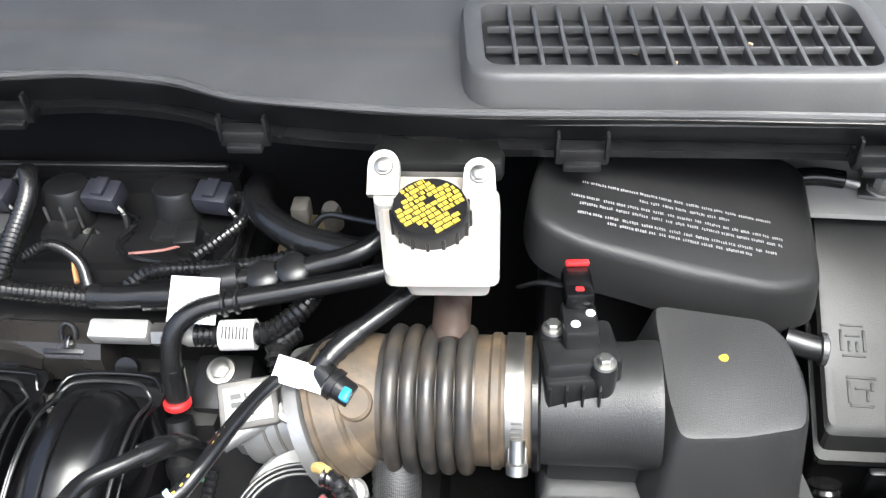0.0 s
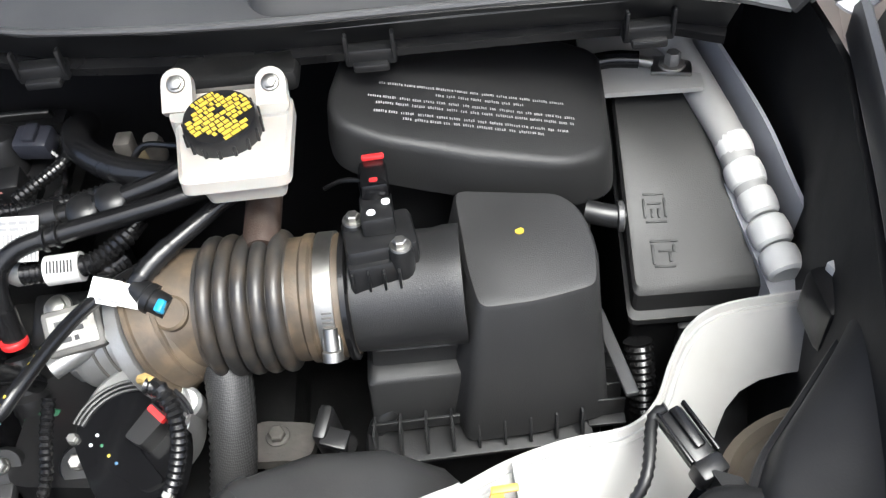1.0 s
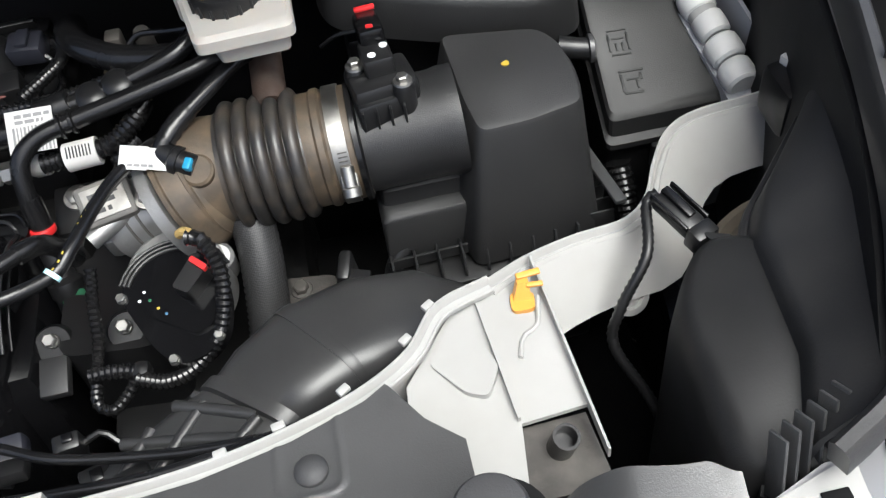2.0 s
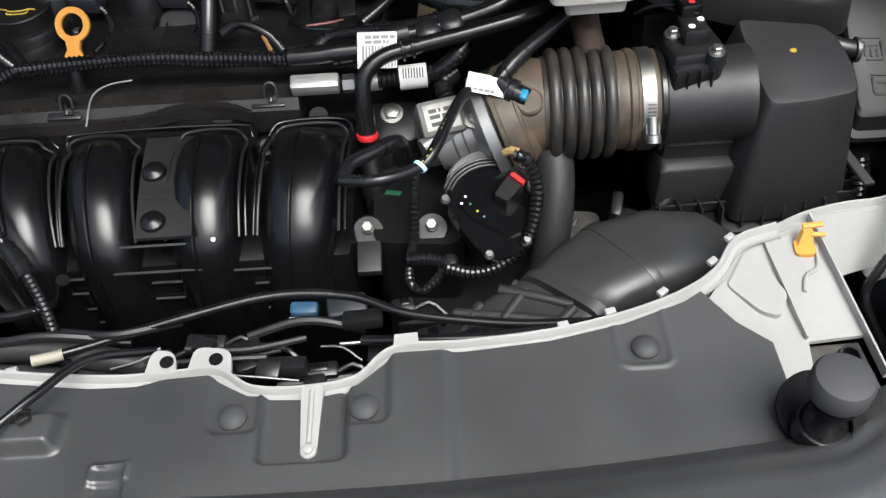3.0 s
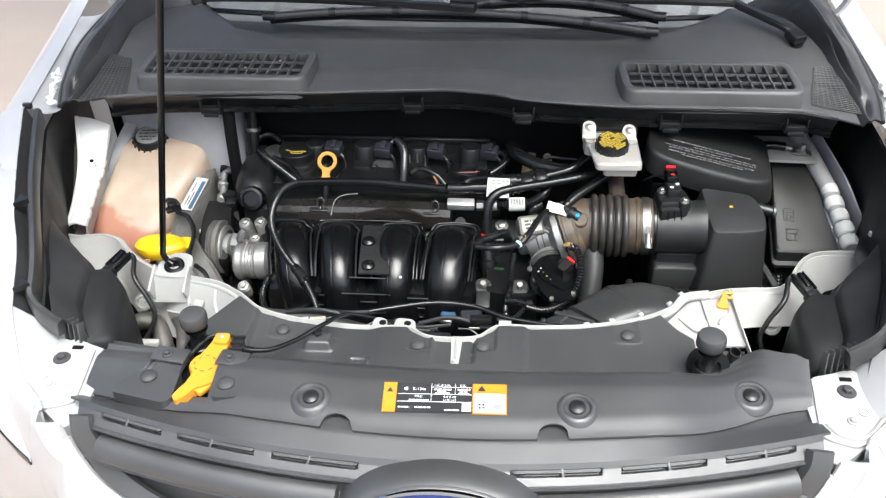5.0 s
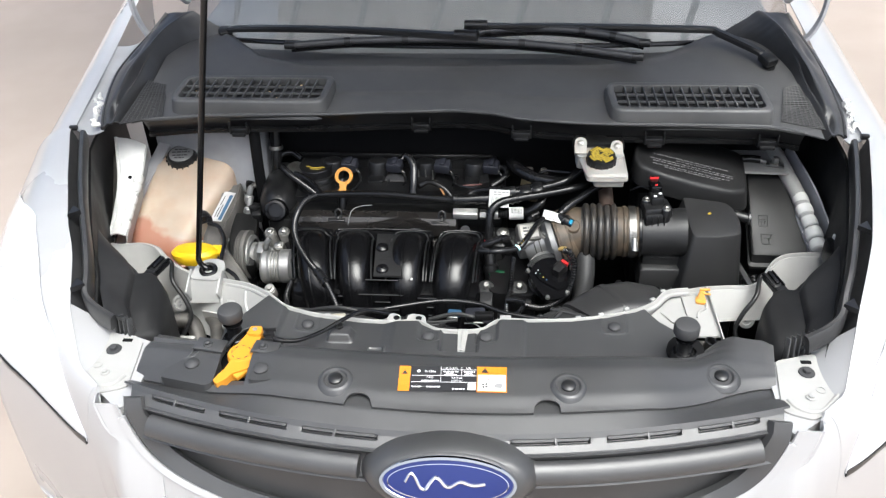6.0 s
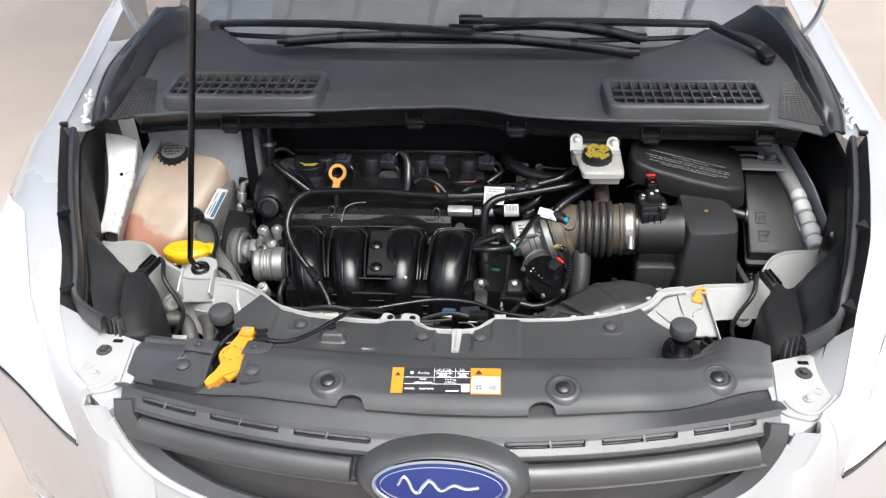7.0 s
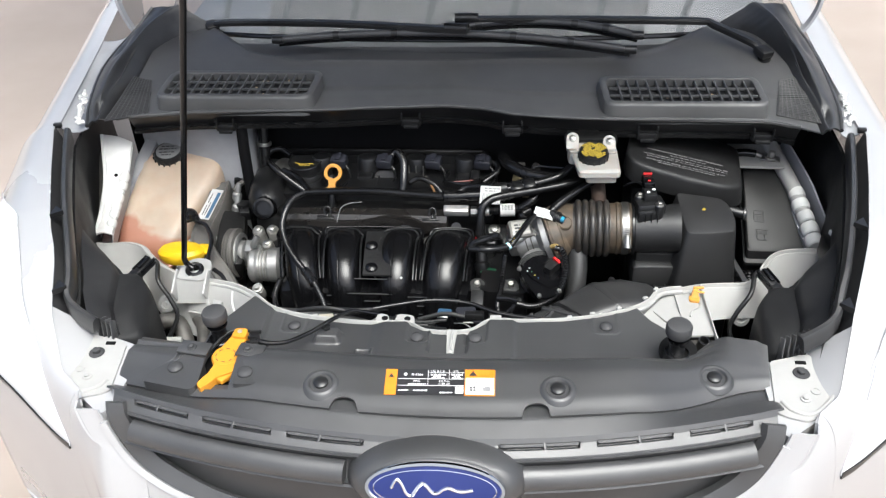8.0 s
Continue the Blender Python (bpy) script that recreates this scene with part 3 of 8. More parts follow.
wave = [TILT_B @ V(-0.058 + 0.0068 * k, 0.0125 * math.sin(k * 1.25) * (0.55 + 0.45 * math.cos(k * 0.21)), 0.0064) for k in range(17)]
part("silver_wave", tube(wave, 0.0024, 8, 0.003), M_CHROME, badge, "plain silver wave")


# ---- radiator cover (plastic sight shield) ----
def back_line(x):
    return -0.024 + 0.16 * x * x + 0.022 * soft_step(0.34, 0.40, x) - 0.022 * soft_step(0.385, 0.470, x) - 0.012 * soft_step(0.460, 0.478, x)


def lip_line(x):
    return -0.176 + 0.33 * x * x + 0.034 * soft_step(0.28, 0.45, x)


def cover_z(x, v):
    prof = ((0.0, 0.921), (0.06, 0.933), (0.18, 0.958), (0.32, 0.973), (0.5, 0.979), (0.8, 0.974), (1.0, 0.966))
    drop = 0.008 * max(0.0, abs(x + 0.01) - 0.40) / 0.1 + 0.012 * max(0.0, abs(x) - 0.2) / 0.3 + 0.018 * soft_step(0.26, 0.39, abs(x))
    for a, b in zip(prof, prof[1:]):
        if v <= b[0]:
            f = (v - a[0]) / (b[0] - a[0])
            f = f * f * (3 - 2 * f) * 0.5 + f * 0.5
            return a[1] + (b[1] - a[1]) * f - drop * min(1, v * 4)
    return prof[-1][1] - drop


def cover_height(x, v):
    """The fold behind fades out towards the flat end of the cover."""
    z, flat = cover_z(x, v), soft_step(0.375, 0.425, x)
    if v < 0.5 and flat > 0:
        z += flat * (0.953 + (cover_z(x, 0.5) - 0.953) * v / 0.5 - z)
    return z


def cover_point(x, v):
    return V(x, back_line(x) + (lip_line(x) - back_line(x)) * v, cover_height(x, v))


def on_cover(x, y):
    v = (y - back_line(x)) / (lip_line(x) - back_line(x))
    return cover_point(x, max(0.0, min(1.0, v)))


def ring_pad(c, r, parent):
    """Raised round boss with a sunken pin."""
    n = V(0, -0.08, 1).normalized()
    part("boss", lathe([(r * 1.5, -0.004), (r * 1.30, 0.0016), (r * 1.16, 0.0040), (r * 1.02, 0.0048), (r * 0.92, 0.0042), (r * 0.80, 0.0008), (0.001, 0.0006)], c, n, 36), M_SHIELD, parent)
    part("push_pin", lathe([(r * 0.55, 0.0), (r * 0.55, 0.004), (r * 0.42, 0.006), (0.001, 0.0066)], c, n, 24), M_SATINBLACK, parent)


cover = thing("radiator_cover", "dark grey textured plastic radiator cover behind the grille", "cover panel", (0, -0.09, 0.9))


def pocket(x):
    """Half-round pockets in the front lip."""
    for c in (-0.135, 0.133):
        if abs(x - c) < 0.019:
            return 0.020 * math.sqrt(max(0.0, 1 - ((x - c) / 0.019) ** 2)) ** 0.7
    return 0.0


def lipped(x, v):
    y0, y1 = back_line(x), lip_line(x) + pocket(x)
    y = y0 + (y1 - y0) * v
    p = on_cover(x, y)
    return V(x, y, p.z)


part("front_panel", sheet(lambda u, v: lipped(-0.312 + (0.789 - 0.006 * v) * u, v), 300, 26, 0.004), M_SHIELD, cover)
part("side_panel", sheet(lambda u, v: cover_point(-0.500 + 0.134 * u, v), 24, 30, 0.006), M_SHIELD, cover)
part("latch_bridge", sheet(lambda u, v: cover_point(-0.392 + 0.082 * u, 0.91 + 0.09 * v), 12, 8, 0.003), M_SHIELD, cover)
# lower step between the lip and the grille
def ledge(u, v):
    x = -0.498 + 0.972 * u
    y0, y1 = lip_line(x) + 0.03, -0.203 + 0.33 * (x + 0.01) ** 2
    z0 = on_cover(x, lip_line(x) + 0.004).z - 0.0058
    return V(x, y0 + (y1 - y0) * v, z0 + (0.952 - z0) * max(0.0, v - 0.5) / 0.5)


part("lip_step", sheet(ledge, 80, 10, 0.003), M_SHIELD, cover)
for x, y in ((0.389, -0.069), (0.163, -0.127), (-0.173, -0.129)):
    ring_pad(on_cover(x, y), 0.019, cover)
for x, y, z in ((-0.406, -0.085, 0.9535), (-0.290, -0.108, 0.9705)):
    push_pin(V(x, y, z), 0.0115, cover)
# raised pads and the moulded slit beside the release lever
part("pad", prism(rounded([(-0.438, -0.088), (-0.414, -0.066), (-0.404, -0.050), (-0.366, -0.068), (-0.363, -0.122), (-0.372, -0.130), (-0.450, -0.113)], 0.008), 0.935, 0.9535, 0.002, lift=lambda x, y: 0.02 * (x + 0.40)), M_SHIELD, cover)
part("pad", prism(rounded([(-0.300, -0.064), (-0.272, -0.062), (-0.268, -0.13), (-0.306, -0.132)], 0.01), 0.955, 0.9705, 0.0025), M_SHIELD, cover)
for dx in (0.0, 0.0085):
    part("moulded_rib", tube([on_cover(x + dx, y) + V(0, 0, 0.0015) for x, y in ((-0.410, -0.026), (-0.413, -0.050), (-0.418, -0.068), (-0.437, -0.083))], 0.0016, 8), M_SHIELD, cover)


# rear panel between the white rim and the fold
RIM = ((-0.505, 0.235), (-0.44, 0.207), (-0.396, 0.185), (-0.352, 0.15), (-0.312, 0.115), (-0.255, 0.096), (-0.17, 0.084), (-0.12, 0.083), (-0.078, 0.085),
       (-0.048, 0.067), (-0.005, 0.064), (0.032, 0.071), (0.06, 0.095), (0.113, 0.096), (0.177, 0.101), (0.236, 0.113), (0.285, 0.13), (0.32, 0.152), (0.345, 0.184), (0.385, 0.204))


def rim_y(x):
    return lerp_table(RIM, x)


REAR_PINS = ((-0.056, 0.038, 1), (0.038, 0.040, 1), (-0.262, 0.064, 0), (0.247, 0.079, 0))


def rear_z(x, y):
    """Height of the rear panel: raised middle, tray on one side, pocket for the tongue, seats for the pins."""
    z = 0.9085 + 0.006 * soft_step(0.09, -0.02, y)
    z += 0.0075 * soft_step(-0.138, -0.108, x) - 0.0055 * soft_step(0.093, 0.106, x)
    z += 0.0012 * math.exp(-((x - 0.098) / 0.004) ** 2)
    z += 0.0065 * soft_step(-0.303, -0.312, x) + 0.002 * math.exp(-((x + 0.309) / 0.003) ** 2)
    z -= 0.010 * inside(x, y, -0.0385, 0.0285, -0.004, 0.12, 0.009, 0.006)
    for px, py, deep in REAR_PINS:
        if deep:
            z -= 0.0045 * inside(x, y, px - 0.019, px + 0.02, py - 0.016, py + 0.06, 0.010, 0.005)
        else:
            z += 0.0014 * (inside(x, y, px - 0.024, px + 0.022, py - 0.019, py + 0.05, 0.012, 0.003) - inside(x, y, px - 0.0205, px + 0.0185, py - 0.0155, py + 0.05, 0.010, 0.003))
    z += 0.014 * inside(x, y, -0.224, -0.177, 0.017, 0.054, 0.008, 0.009)
    z += 0.003 * (inside(x, y, -0.154, -0.122, -0.008, 0.010, 0.003, 0.003) - inside(x, y, -0.151, -0.125, -0.02, 0.007, 0.003, 0.003))
    return z


def rear_point(u, v):
    x = -0.395 + 0.737 * u
    y1 = rim_y(x) - 0.010
    if x > 0.30:
        y1 -= (x - 0.30) * 2.2
    if x < -0.30:
        y1 -= max(0.0, -0.345 - x) * 2.5
    y0 = back_line(x) - 0.001
    y = y1 + (y0 - y1) * v
    return V(x, y, rear_z(x, y))


part("rear_panel", sheet(rear_point, 330, 64, 0.003), M_SHIELD, cover, sharp=70)
for x, y, deep in REAR_PINS:
    push_pin(V(x, y, rear_z(x, y) + 0.0004), 0.0105, cover)

# information label
label_m = Matrix.Translation(on_cover(-0.080, -0.148) + V(0, 0, 0.0016)) @ pose(0, 0, 0, 7.5, 0, 1.8)
sticker = thing("service_label", "black, orange and white service label stuck on the radiator cover", "label", tuple(label_m.translation))


def film(name, x0, y0, x1, y1, z, m, label=""):
    b = block(((x0 + x1) / 2, (y0 + y1) / 2, z), (x1 - x0, y1 - y0, 0.0005), 0)
    b.transform(label_m)
    return part(name, b, m, sticker, label)


film("orange_end", 0.0, 0.001, 0.0165, 0.046, 0.0003, M_LABELORANGE, "orange end with warning signs")
film("black_field", 0.0165, 0.001, 0.113, 0.046, 0.0003, M_LABELBLACK, "black field with a table")
film("orange_field", 0.113, 0.0, 0.156, 0.046, 0.0003, M_LABELORANGE, "orange field")
film("white_field", 0.1145, 0.002, 0.1545, 0.031, 0.0006, M_PAPER, "white field with pictograms")
for x0, y0, x1, y1 in ((0.0185, 0.0285, 0.112, 0.0291), (0.0185, 0.0168, 0.112, 0.0174), (0.0605, 0.0168, 0.0611, 0.045), (0.0905, 0.0285, 0.0911, 0.045), (0.061, 0.0395, 0.112, 0.0400)):
    film("rule", x0, y0, x1, y1, 0.0007, M_INKWHITE)


def words(text, x, y, size, m=M_INKWHITE):
    part("words", lettering(text, size, label_m @ pose(x, y, 0.0007), 0.0001), m, sticker)


words("R-134a", 0.037, 0.0345, 0.0058)
words("1.6L & 2.5L", 0.0635, 0.0412, 0.0047)
words("2.0L", 0.0965, 0.0412, 0.0047)
words("PAG", 0.040, 0.0235, 0.0052)
words("4.4 fl oz", 0.076, 0.0235, 0.0050)
words("(130 cc)", 0.076, 0.0185, 0.0050)
part("small_print", bars([(0.064, 0.0362, 0.022), (0.068, 0.0332, 0.012), (0.066, 0.0303, 0.018), (0.094, 0.0362, 0.016), (0.097, 0.0332, 0.01), (0.095, 0.0303, 0.014),
                          (0.033, 0.0195, 0.025), (0.02, 0.0085, 0.014), (0.041, 0.0085, 0.02), (0.078, 0.005, 0.018)], label_m @ pose(0, 0, 0.0006), 0.0020), M_INKWHITE, sticker)
film("code_square", 0.1, 0.0035, 0.1115, 0.0155, 0.0007, M_PAPER, "pale grey square")


def sign_shape(pts, m, name):
    b = bmesh.new()
    vs = [b.verts.new(label_m @ V(x, y, 0.0010)) for x, y in pts]
    b.faces.new(vs)
    e = bmesh.ops.extrude_face_region(b, geom=list(b.faces))
    for v in e["geom"]:
        if isinstance(v, bmesh.types.BMVert):
            v.co += label_m.to_3x3() @ V(0, 0, 0.0003)
    part(name, b, m, sticker)


sign_shape([(0.004, 0.031), (0.0125, 0.031), (0.0082, 0.0385)], M_INK, "warning_triangle")
sign_shape([(0.119, 0.0345), (0.130, 0.0345), (0.1245, 0.0435)], M_INK, "warning_triangle")
for x in (0.137, 0.1425):
    sign_shape([(x, 0.035), (x + 0.005, 0.0355), (x + 0.005, 0.043), (x, 0.0425)], M_ORANGE, "book_sign")
sign_shape([(0.0035, 0.01), (0.0125, 0.01), (0.0125, 0.018), (0.0035, 0.018)], M_ORANGE, "book_sign")
for a in range(4):
    t = math.pi / 4 + a * math.pi / 2
    c = (0.1245 + 0.0034 * math.cos(t), 0.0115 + 0.0034 * math.sin(t))
    sign_shape([(c[0] + 0.0022 * math.cos(t + b), c[1] + 0.0022 * math.sin(t + b)) for b in (0.4, 1.6, 3.0, 4.4)], M_INK, "fan_blade")
for i in range(6):
    t = i * math.pi / 3
    c = (0.134 + 0.004 * math.cos(t), 0.0225 + 0.003 * math.sin(t))
    sign_shape([(c[0] + 0.0013 * math.cos(b), c[1] + 0.0013 * math.sin(b)) for b in (0, 1.57, 3.14, 4.71)], M_RED if i % 2 else M_INKGREY, "gear_tooth")
sign_shape([(0.139, 0.008), (0.149, 0.007), (0.150, 0.014), (0.145, 0.016), (0.138, 0.013)], M_INKGREY, "glove_sign")
ring = [(0.0285 + 0.0025 * math.cos(2 * math.pi * i / 12), 0.0365 + 0.0025 * math.sin(2 * math.pi * i / 12)) for i in range(12)]
sign_shape(ring, M_INKWHITE, "drop_sign")

# ---- hood release lever beside the cover ----
latch = thing("hood_release", "bright yellow hood release lever in a black latch plate", "latch", (-0.335, -0.07, 0.93))
part("latch_plate", prism([(-0.40, -0.138), (-0.30, -0.138), (-0.295, 0.0), (-0.385, 0.005)], 0.925, 0.933, 0.002), M_VOID, latch)
lever = loft([[V(x, y, z) for x, y in rounded(((-0.363, -0.120), (-0.355, -0.128), (-0.346, -0.119), (-0.342, -0.113), (-0.338, -0.104), (-0.326, -0.098), (-0.311, -0.088), (-0.309, -0.074), (-0.316, -0.058), (-0.318, -0.030), (-0.314, -0.024), (-0.314, -0.004),
                                         (-0.336, -0.002), (-0.340, -0.020), (-0.349, -0.045), (-0.351, -0.064), (-0.348, -0.078), (-0.352, -0.096), (-0.358, -0.106)), 0.0028, 2)] for z in (0.940, 0.956)], 0.002)
part("lever", lever, M_YELLOW, latch, "yellow moulded lever")
part("hub", lathe([(0.022, 0), (0.022, 0.006), (0.020, 0.009), (0.0125, 0.009), (0.0115, 0.0075), (0.001, 0.0075)], (-0.336, -0.058, 0.9475), n=32), M_YELLOW, latch, "round yellow hub")
for a in range(8):
    t = a * math.pi / 4
    part("hub_mark", block((-0.336 + 0.0145 * math.cos(t), -0.058 + 0.0145 * math.sin(t), 0.9566), (0.006, 0.0014, 0.001), 0.0005, (0, 0, math.degrees(t) + 90)), M_CASTDARK, latch)
part("knuckle", prism(rounded([(-0.336, -0.020), (-0.314, -0.022), (-0.315, -0.002), (-0.335, -0.001)], 0.005), 0.955, 0.961, 0.002), M_YELLOW, latch)
part("rivet", lathe([(0.004, 0), (0.004, 0.0012), (0.002, 0.002)], (-0.326, -0.009, 0.961), n=14), M_SATIN, latch)
part("loop", tube([(-0.372, -0.055, 0.944), (-0.360, -0.020, 0.948), (-0.346, 0.002, 0.950), (-0.325, 0.006, 0.950), (-0.308, 0.003, 0.950)], 0.0028, 8), M_SATINBLACK, latch, "thin black guard loop")
part("flange", block((-0.327, -0.096, 0.949), (0.014, 0.026, 0.008), 0.002, (0, 0, -35)), M_YELLOW, latch)
for x, y, z, w in ((-0.388, -0.045, 0.957, 0.050), (-0.294, -0.060, 0.9695, 0.042)):
    part("mount_tab", block((x, y, z), (w, 0.027, 0.005), 0.002, (0, 0, -8)), M_SHIELD, latch)
    part("screw", bolt_form((x - 0.004, y - 0.001, z + 0.002), 0.0045, 0.004), M_SOFT, latch)
part("cable_socket", block((-0.302, -0.018, 0.948), (0.014, 0.036, 0.018), 0.002, (0, 0, 8)), M_BLACK, latch)
for k in range(3):
    part("socket_rib", block((-0.302, -0.030 + 0.012 * k, 0.958), (0.018, 0.003, 0.006), 0.0008, (0, 0, 8)), M_SATINBLACK, latch)
part("cable_end", tube([(-0.300, -0.020, 0.952), (-0.288, -0.024, 0.953), (-0.278, -0.025, 0.952)], 0.005, 10), M_RUBBER, latch)



# ---- bump stops ----
def bump_stop(x, y, label):
    b = thing("bump_stop", label, "rubber buffer", (x, y, 0.93), "hood buffers")
    part("cap", lathe([(0.012, -0.003), (0.0175, 0.0), (0.0195, 0.004), (0.0195, 0.016), (0.0175, 0.0195), (0.012, 0.0212), (0.002, 0.0217)], (x, y, 0.976), n=36), M_SOFT, b, "domed black rubber cap")
    part("stem", lathe([(0.012, -0.02), (0.013, 0), (0.016, 0.008), (0.012, 0.014), (0.012, 0.03), (0.016, 0.036)], (x + 0.001, y, 0.932), n=24), M_RUBBER, b)
    part("collar", lathe([(0.02, 0), (0.02, 0.004), (0.0185, 0.012), (0.017, 0.013), (0.017, 0.006), (0.012, 0.006)], (x + 0.002, y - 0.002, 0.93), n=28), M_RUBBER, b, "black threaded collar")
    return b


bump_stop(0.343, -0.006, "round black rubber bump stop in an oval cut-out")
bump_stop(-0.364, -0.002, "round black rubber bump stop beside the yellow lever")
part("cutout", lathe([(0.029, -0.001), (0.029, 0.0015), (0.001, 0.0015)], (0.350, 0.009, 0.927), (0, -0.3, 1), 32), M_VOID, cover, "dark oval cut-out")


# ---- white front crossmember with its rim and arms ----
cross = thing("radiator_support", "white painted steel radiator support with a raised rim", "body panel", (0, 0.1, 0.7))


def rim_z(x):
    return 0.905 - 0.035 * max(0.0, abs(x) - 0.34) / 0.17


rim_line = [V(x, y, rim_z(x)) for x, y in RIM]
RIMPROF = [(-0.0045, -0.03), (-0.0034, -0.03), (-0.0034, -0.008), (0.0052, -0.0095), (0.0062, -0.0085), (0.0064, -0.0045), (0.0054, -0.0035), (0.0044, -0.0048), (0.0002, -0.0042), (-0.0012, 0.0008), (-0.002, 0.0018), (-0.0038, 0.0018), (-0.0045, 0.0008)]
part("rim", strip(rim_line, RIMPROF, 0.006), M_PRIMER, cross)
ARM_R = [V(0.385, 0.204, 0.892), V(0.42, 0.226, 0.882), V(0.46, 0.243, 0.872), V(0.505, 0.252, 0.868), V(0.53, 0.272, 0.868), V(0.548, 0.305, 0.868), V(0.57, 0.336, 0.868), V(0.6, 0.352, 0.868), V(0.66, 0.358, 0.868), V(0.72, 0.365, 0.868)]
part("rim", strip(ARM_R, RIMPROF, 0.006), M_PRIMER, cross)
ARM_L = [V(-0.505, 0.235, 0.871), V(-0.54, 0.254, 0.869), V(-0.575, 0.278, 0.868), V(-0.605, 0.305, 0.868), V(-0.63, 0.332, 0.868), V(-0.665, 0.344, 0.868), V(-0.71, 0.338, 0.868), V(-0.76, 0.35, 0.868)]
part("rim", strip(ARM_L, RIMPROF, 0.006), M_PRIMER, cross)
# front faces of the arms lean forward under the rim
for line, fwd in ((ARM_R, V(0.026, -0.032, -0.044)), (list(reversed(ARM_L)), V(0.02, -0.055, -0.095))):
    fine = smooth_line(line, 0.02)
    n = len(fine) - 1

    def face(u, v, fine=fine, n=n, fwd=fwd):
        p = fine[min(n, int(round(u * n)))]
        return p + V(0, -0.004, -0.002) + fwd * v

    part("arm_face", sheet(face, n, 8, 0.003), M_PRIMER, cross)
rimfine = smooth_line(rim_line, 0.02)
side_rim = smooth_line(rim_line[:5], 0.01)


def side_face(u, v):
    p = side_rim[int(round(u * (len(side_rim) - 1)))]
    bulge = 0.004 * math.sin(math.pi * v)
    return p + V(0.004 * v, -0.004 - 0.036 * v - bulge, -0.003 - 0.044 * v * (1 - 0.5 * soft_step(0.55, 1.0, u)))


part("side_face", sheet(side_face, len(side_rim) - 1, 10, 0.003), M_PRIMER, cross)
part("side_fold", sheet(lambda u, v: side_face(u * 0.8, 1.0) + V(0, 0.012 * v, -0.07 * v), 24, 4, 0.003), M_PRIMER, cross)
part("strut", loft([[V(-0.441, 0.178, 0.866), V(-0.424, 0.174, 0.866), V(-0.426, 0.176, 0.845), V(-0.441, 0.18, 0.845)], [V(-0.428, 0.100, 0.868), V(-0.424, 0.100, 0.868), V(-0.424, 0.102, 0.860), V(-0.428, 0.102, 0.860)]], 0.001), M_PRIMER, cross, "pointed white strut")
for k in (0.18, 0.46, 0.72):
    part("pressed_bead", tube([side_face(k, 0.12) + V(0, -0.001, 0.001), side_face(k + 0.02, 0.5) + V(0, -0.001, 0.001), side_face(k + 0.04, 0.92) + V(0, -0.001, 0.001)], 0.0032, 8), M_PRIMER, cross)
part("ledge_bar", block((-0.535, 0.135, 0.80), (0.07, 0.012, 0.016), 0.003, (0, 0, 2)), M_PRIMER, cross, "white cross bar")
part("side_pipe", tube([(-0.60, 0.16, 0.78), (-0.56, 0.185, 0.80), (-0.525, 0.19, 0.795), (-0.50, 0.15, 0.76)], 0.015, 14), M_CASTDARK, cross, "dusty grey pipe")
part("side_stay", tube([(-0.49, 0.20, 0.80), (-0.468, 0.165, 0.81), (-0.455, 0.12, 0.80)], 0.012, 12), M_CASTDARK, cross)
part("front_face", sheet(lambda u, v: rimfine[int(round(u * (len(rimfine) - 1)))] + V(0, 0.002 - 0.02 * v, -0.006 - 0.22 * v), len(rimfine) - 1, 4, 0.003), M_PRIMER, cross)
# flat white plate beside the buffer
plate = loft([[V(x, y, z - d) for x, y, z in ((0.312, 0.138, 0.886), (0.352, 0.188, 0.888), (0.385, 0.200, 0.886), (0.420, 0.224, 0.878), (0.424, 0.15, 0.882), (0.425, 0.097, 0.884), (0.380, 0.093, 0.885), (0.374, 0.052, 0.885), (0.330, 0.056, 0.885), (0.308, 0.085, 0.885))] for d in (0.004, 0.0)], 0.001)
part("top_plate", plate, M_PRIMER, cross)
for a, b in (((0.420, 0.224, 0.884), (0.427, 0.059, 0.888)), ((0.372, 0.196, 0.8858), (0.379, 0.095, 0.8855))):
    part("pressed_lip", strip([a, ((a[0] + b[0]) / 2, (a[1] + b[1]) / 2, (a[2] + b[2]) / 2), b], [(-0.0009, -0.006), (0.0009, -0.006), (0.0009, 0.0045), (-0.0009, 0.0045)], 0.01), M_PRIMER, cross, "thin folded sheet lip")
part("pressed_bead", tube([(0.392, 0.142, 0.8846), (0.398, 0.158, 0.8846), (0.410, 0.166, 0.8844), (0.416, 0.19, 0.8836)], 0.0018, 8), M_PRIMER, cross)
part("pressed_panel", prism(rounded([(0.330, 0.150), (0.353, 0.184), (0.362, 0.176), (0.376, 0.137), (0.364, 0.116), (0.350, 0.122)], 0.005), 0.882, 0.8890, 0.0025), M_PRIMER, cross, "raised pressed panel")
for s, x in ((1, 0.497), (-1, -0.551)):
    part("plug", lathe([(0.016, 0), (0.016, 0.002), (0.012, 0.004), (0.010, 0.004), (0.009, 0.001), (0.004, 0.001), (0.003, 0.004)], (x, 0.215, 0.822), (0.15 * s, -0.8, 0.55), 24), M_PRIMER, cross)
part("lower_sheet", prism([(0.352, 0.096), (0.424, 0.098), (0.428, 0.045), (0.36, 0.045)], 0.868, 0.872, 0.001), M_CASTDARK, cross, "bare grey sheet below the plate")
part("drain_tube", lathe([(0.007, -0.01), (0.009, -0.01), (0.009, 0.012), (0.007, 0.012), (0.0065, 0.0)], (0.402, 0.075, 0.882), (0.15, -0.2, 1), 18), M_RUBBER, cross, "short black drain tube")
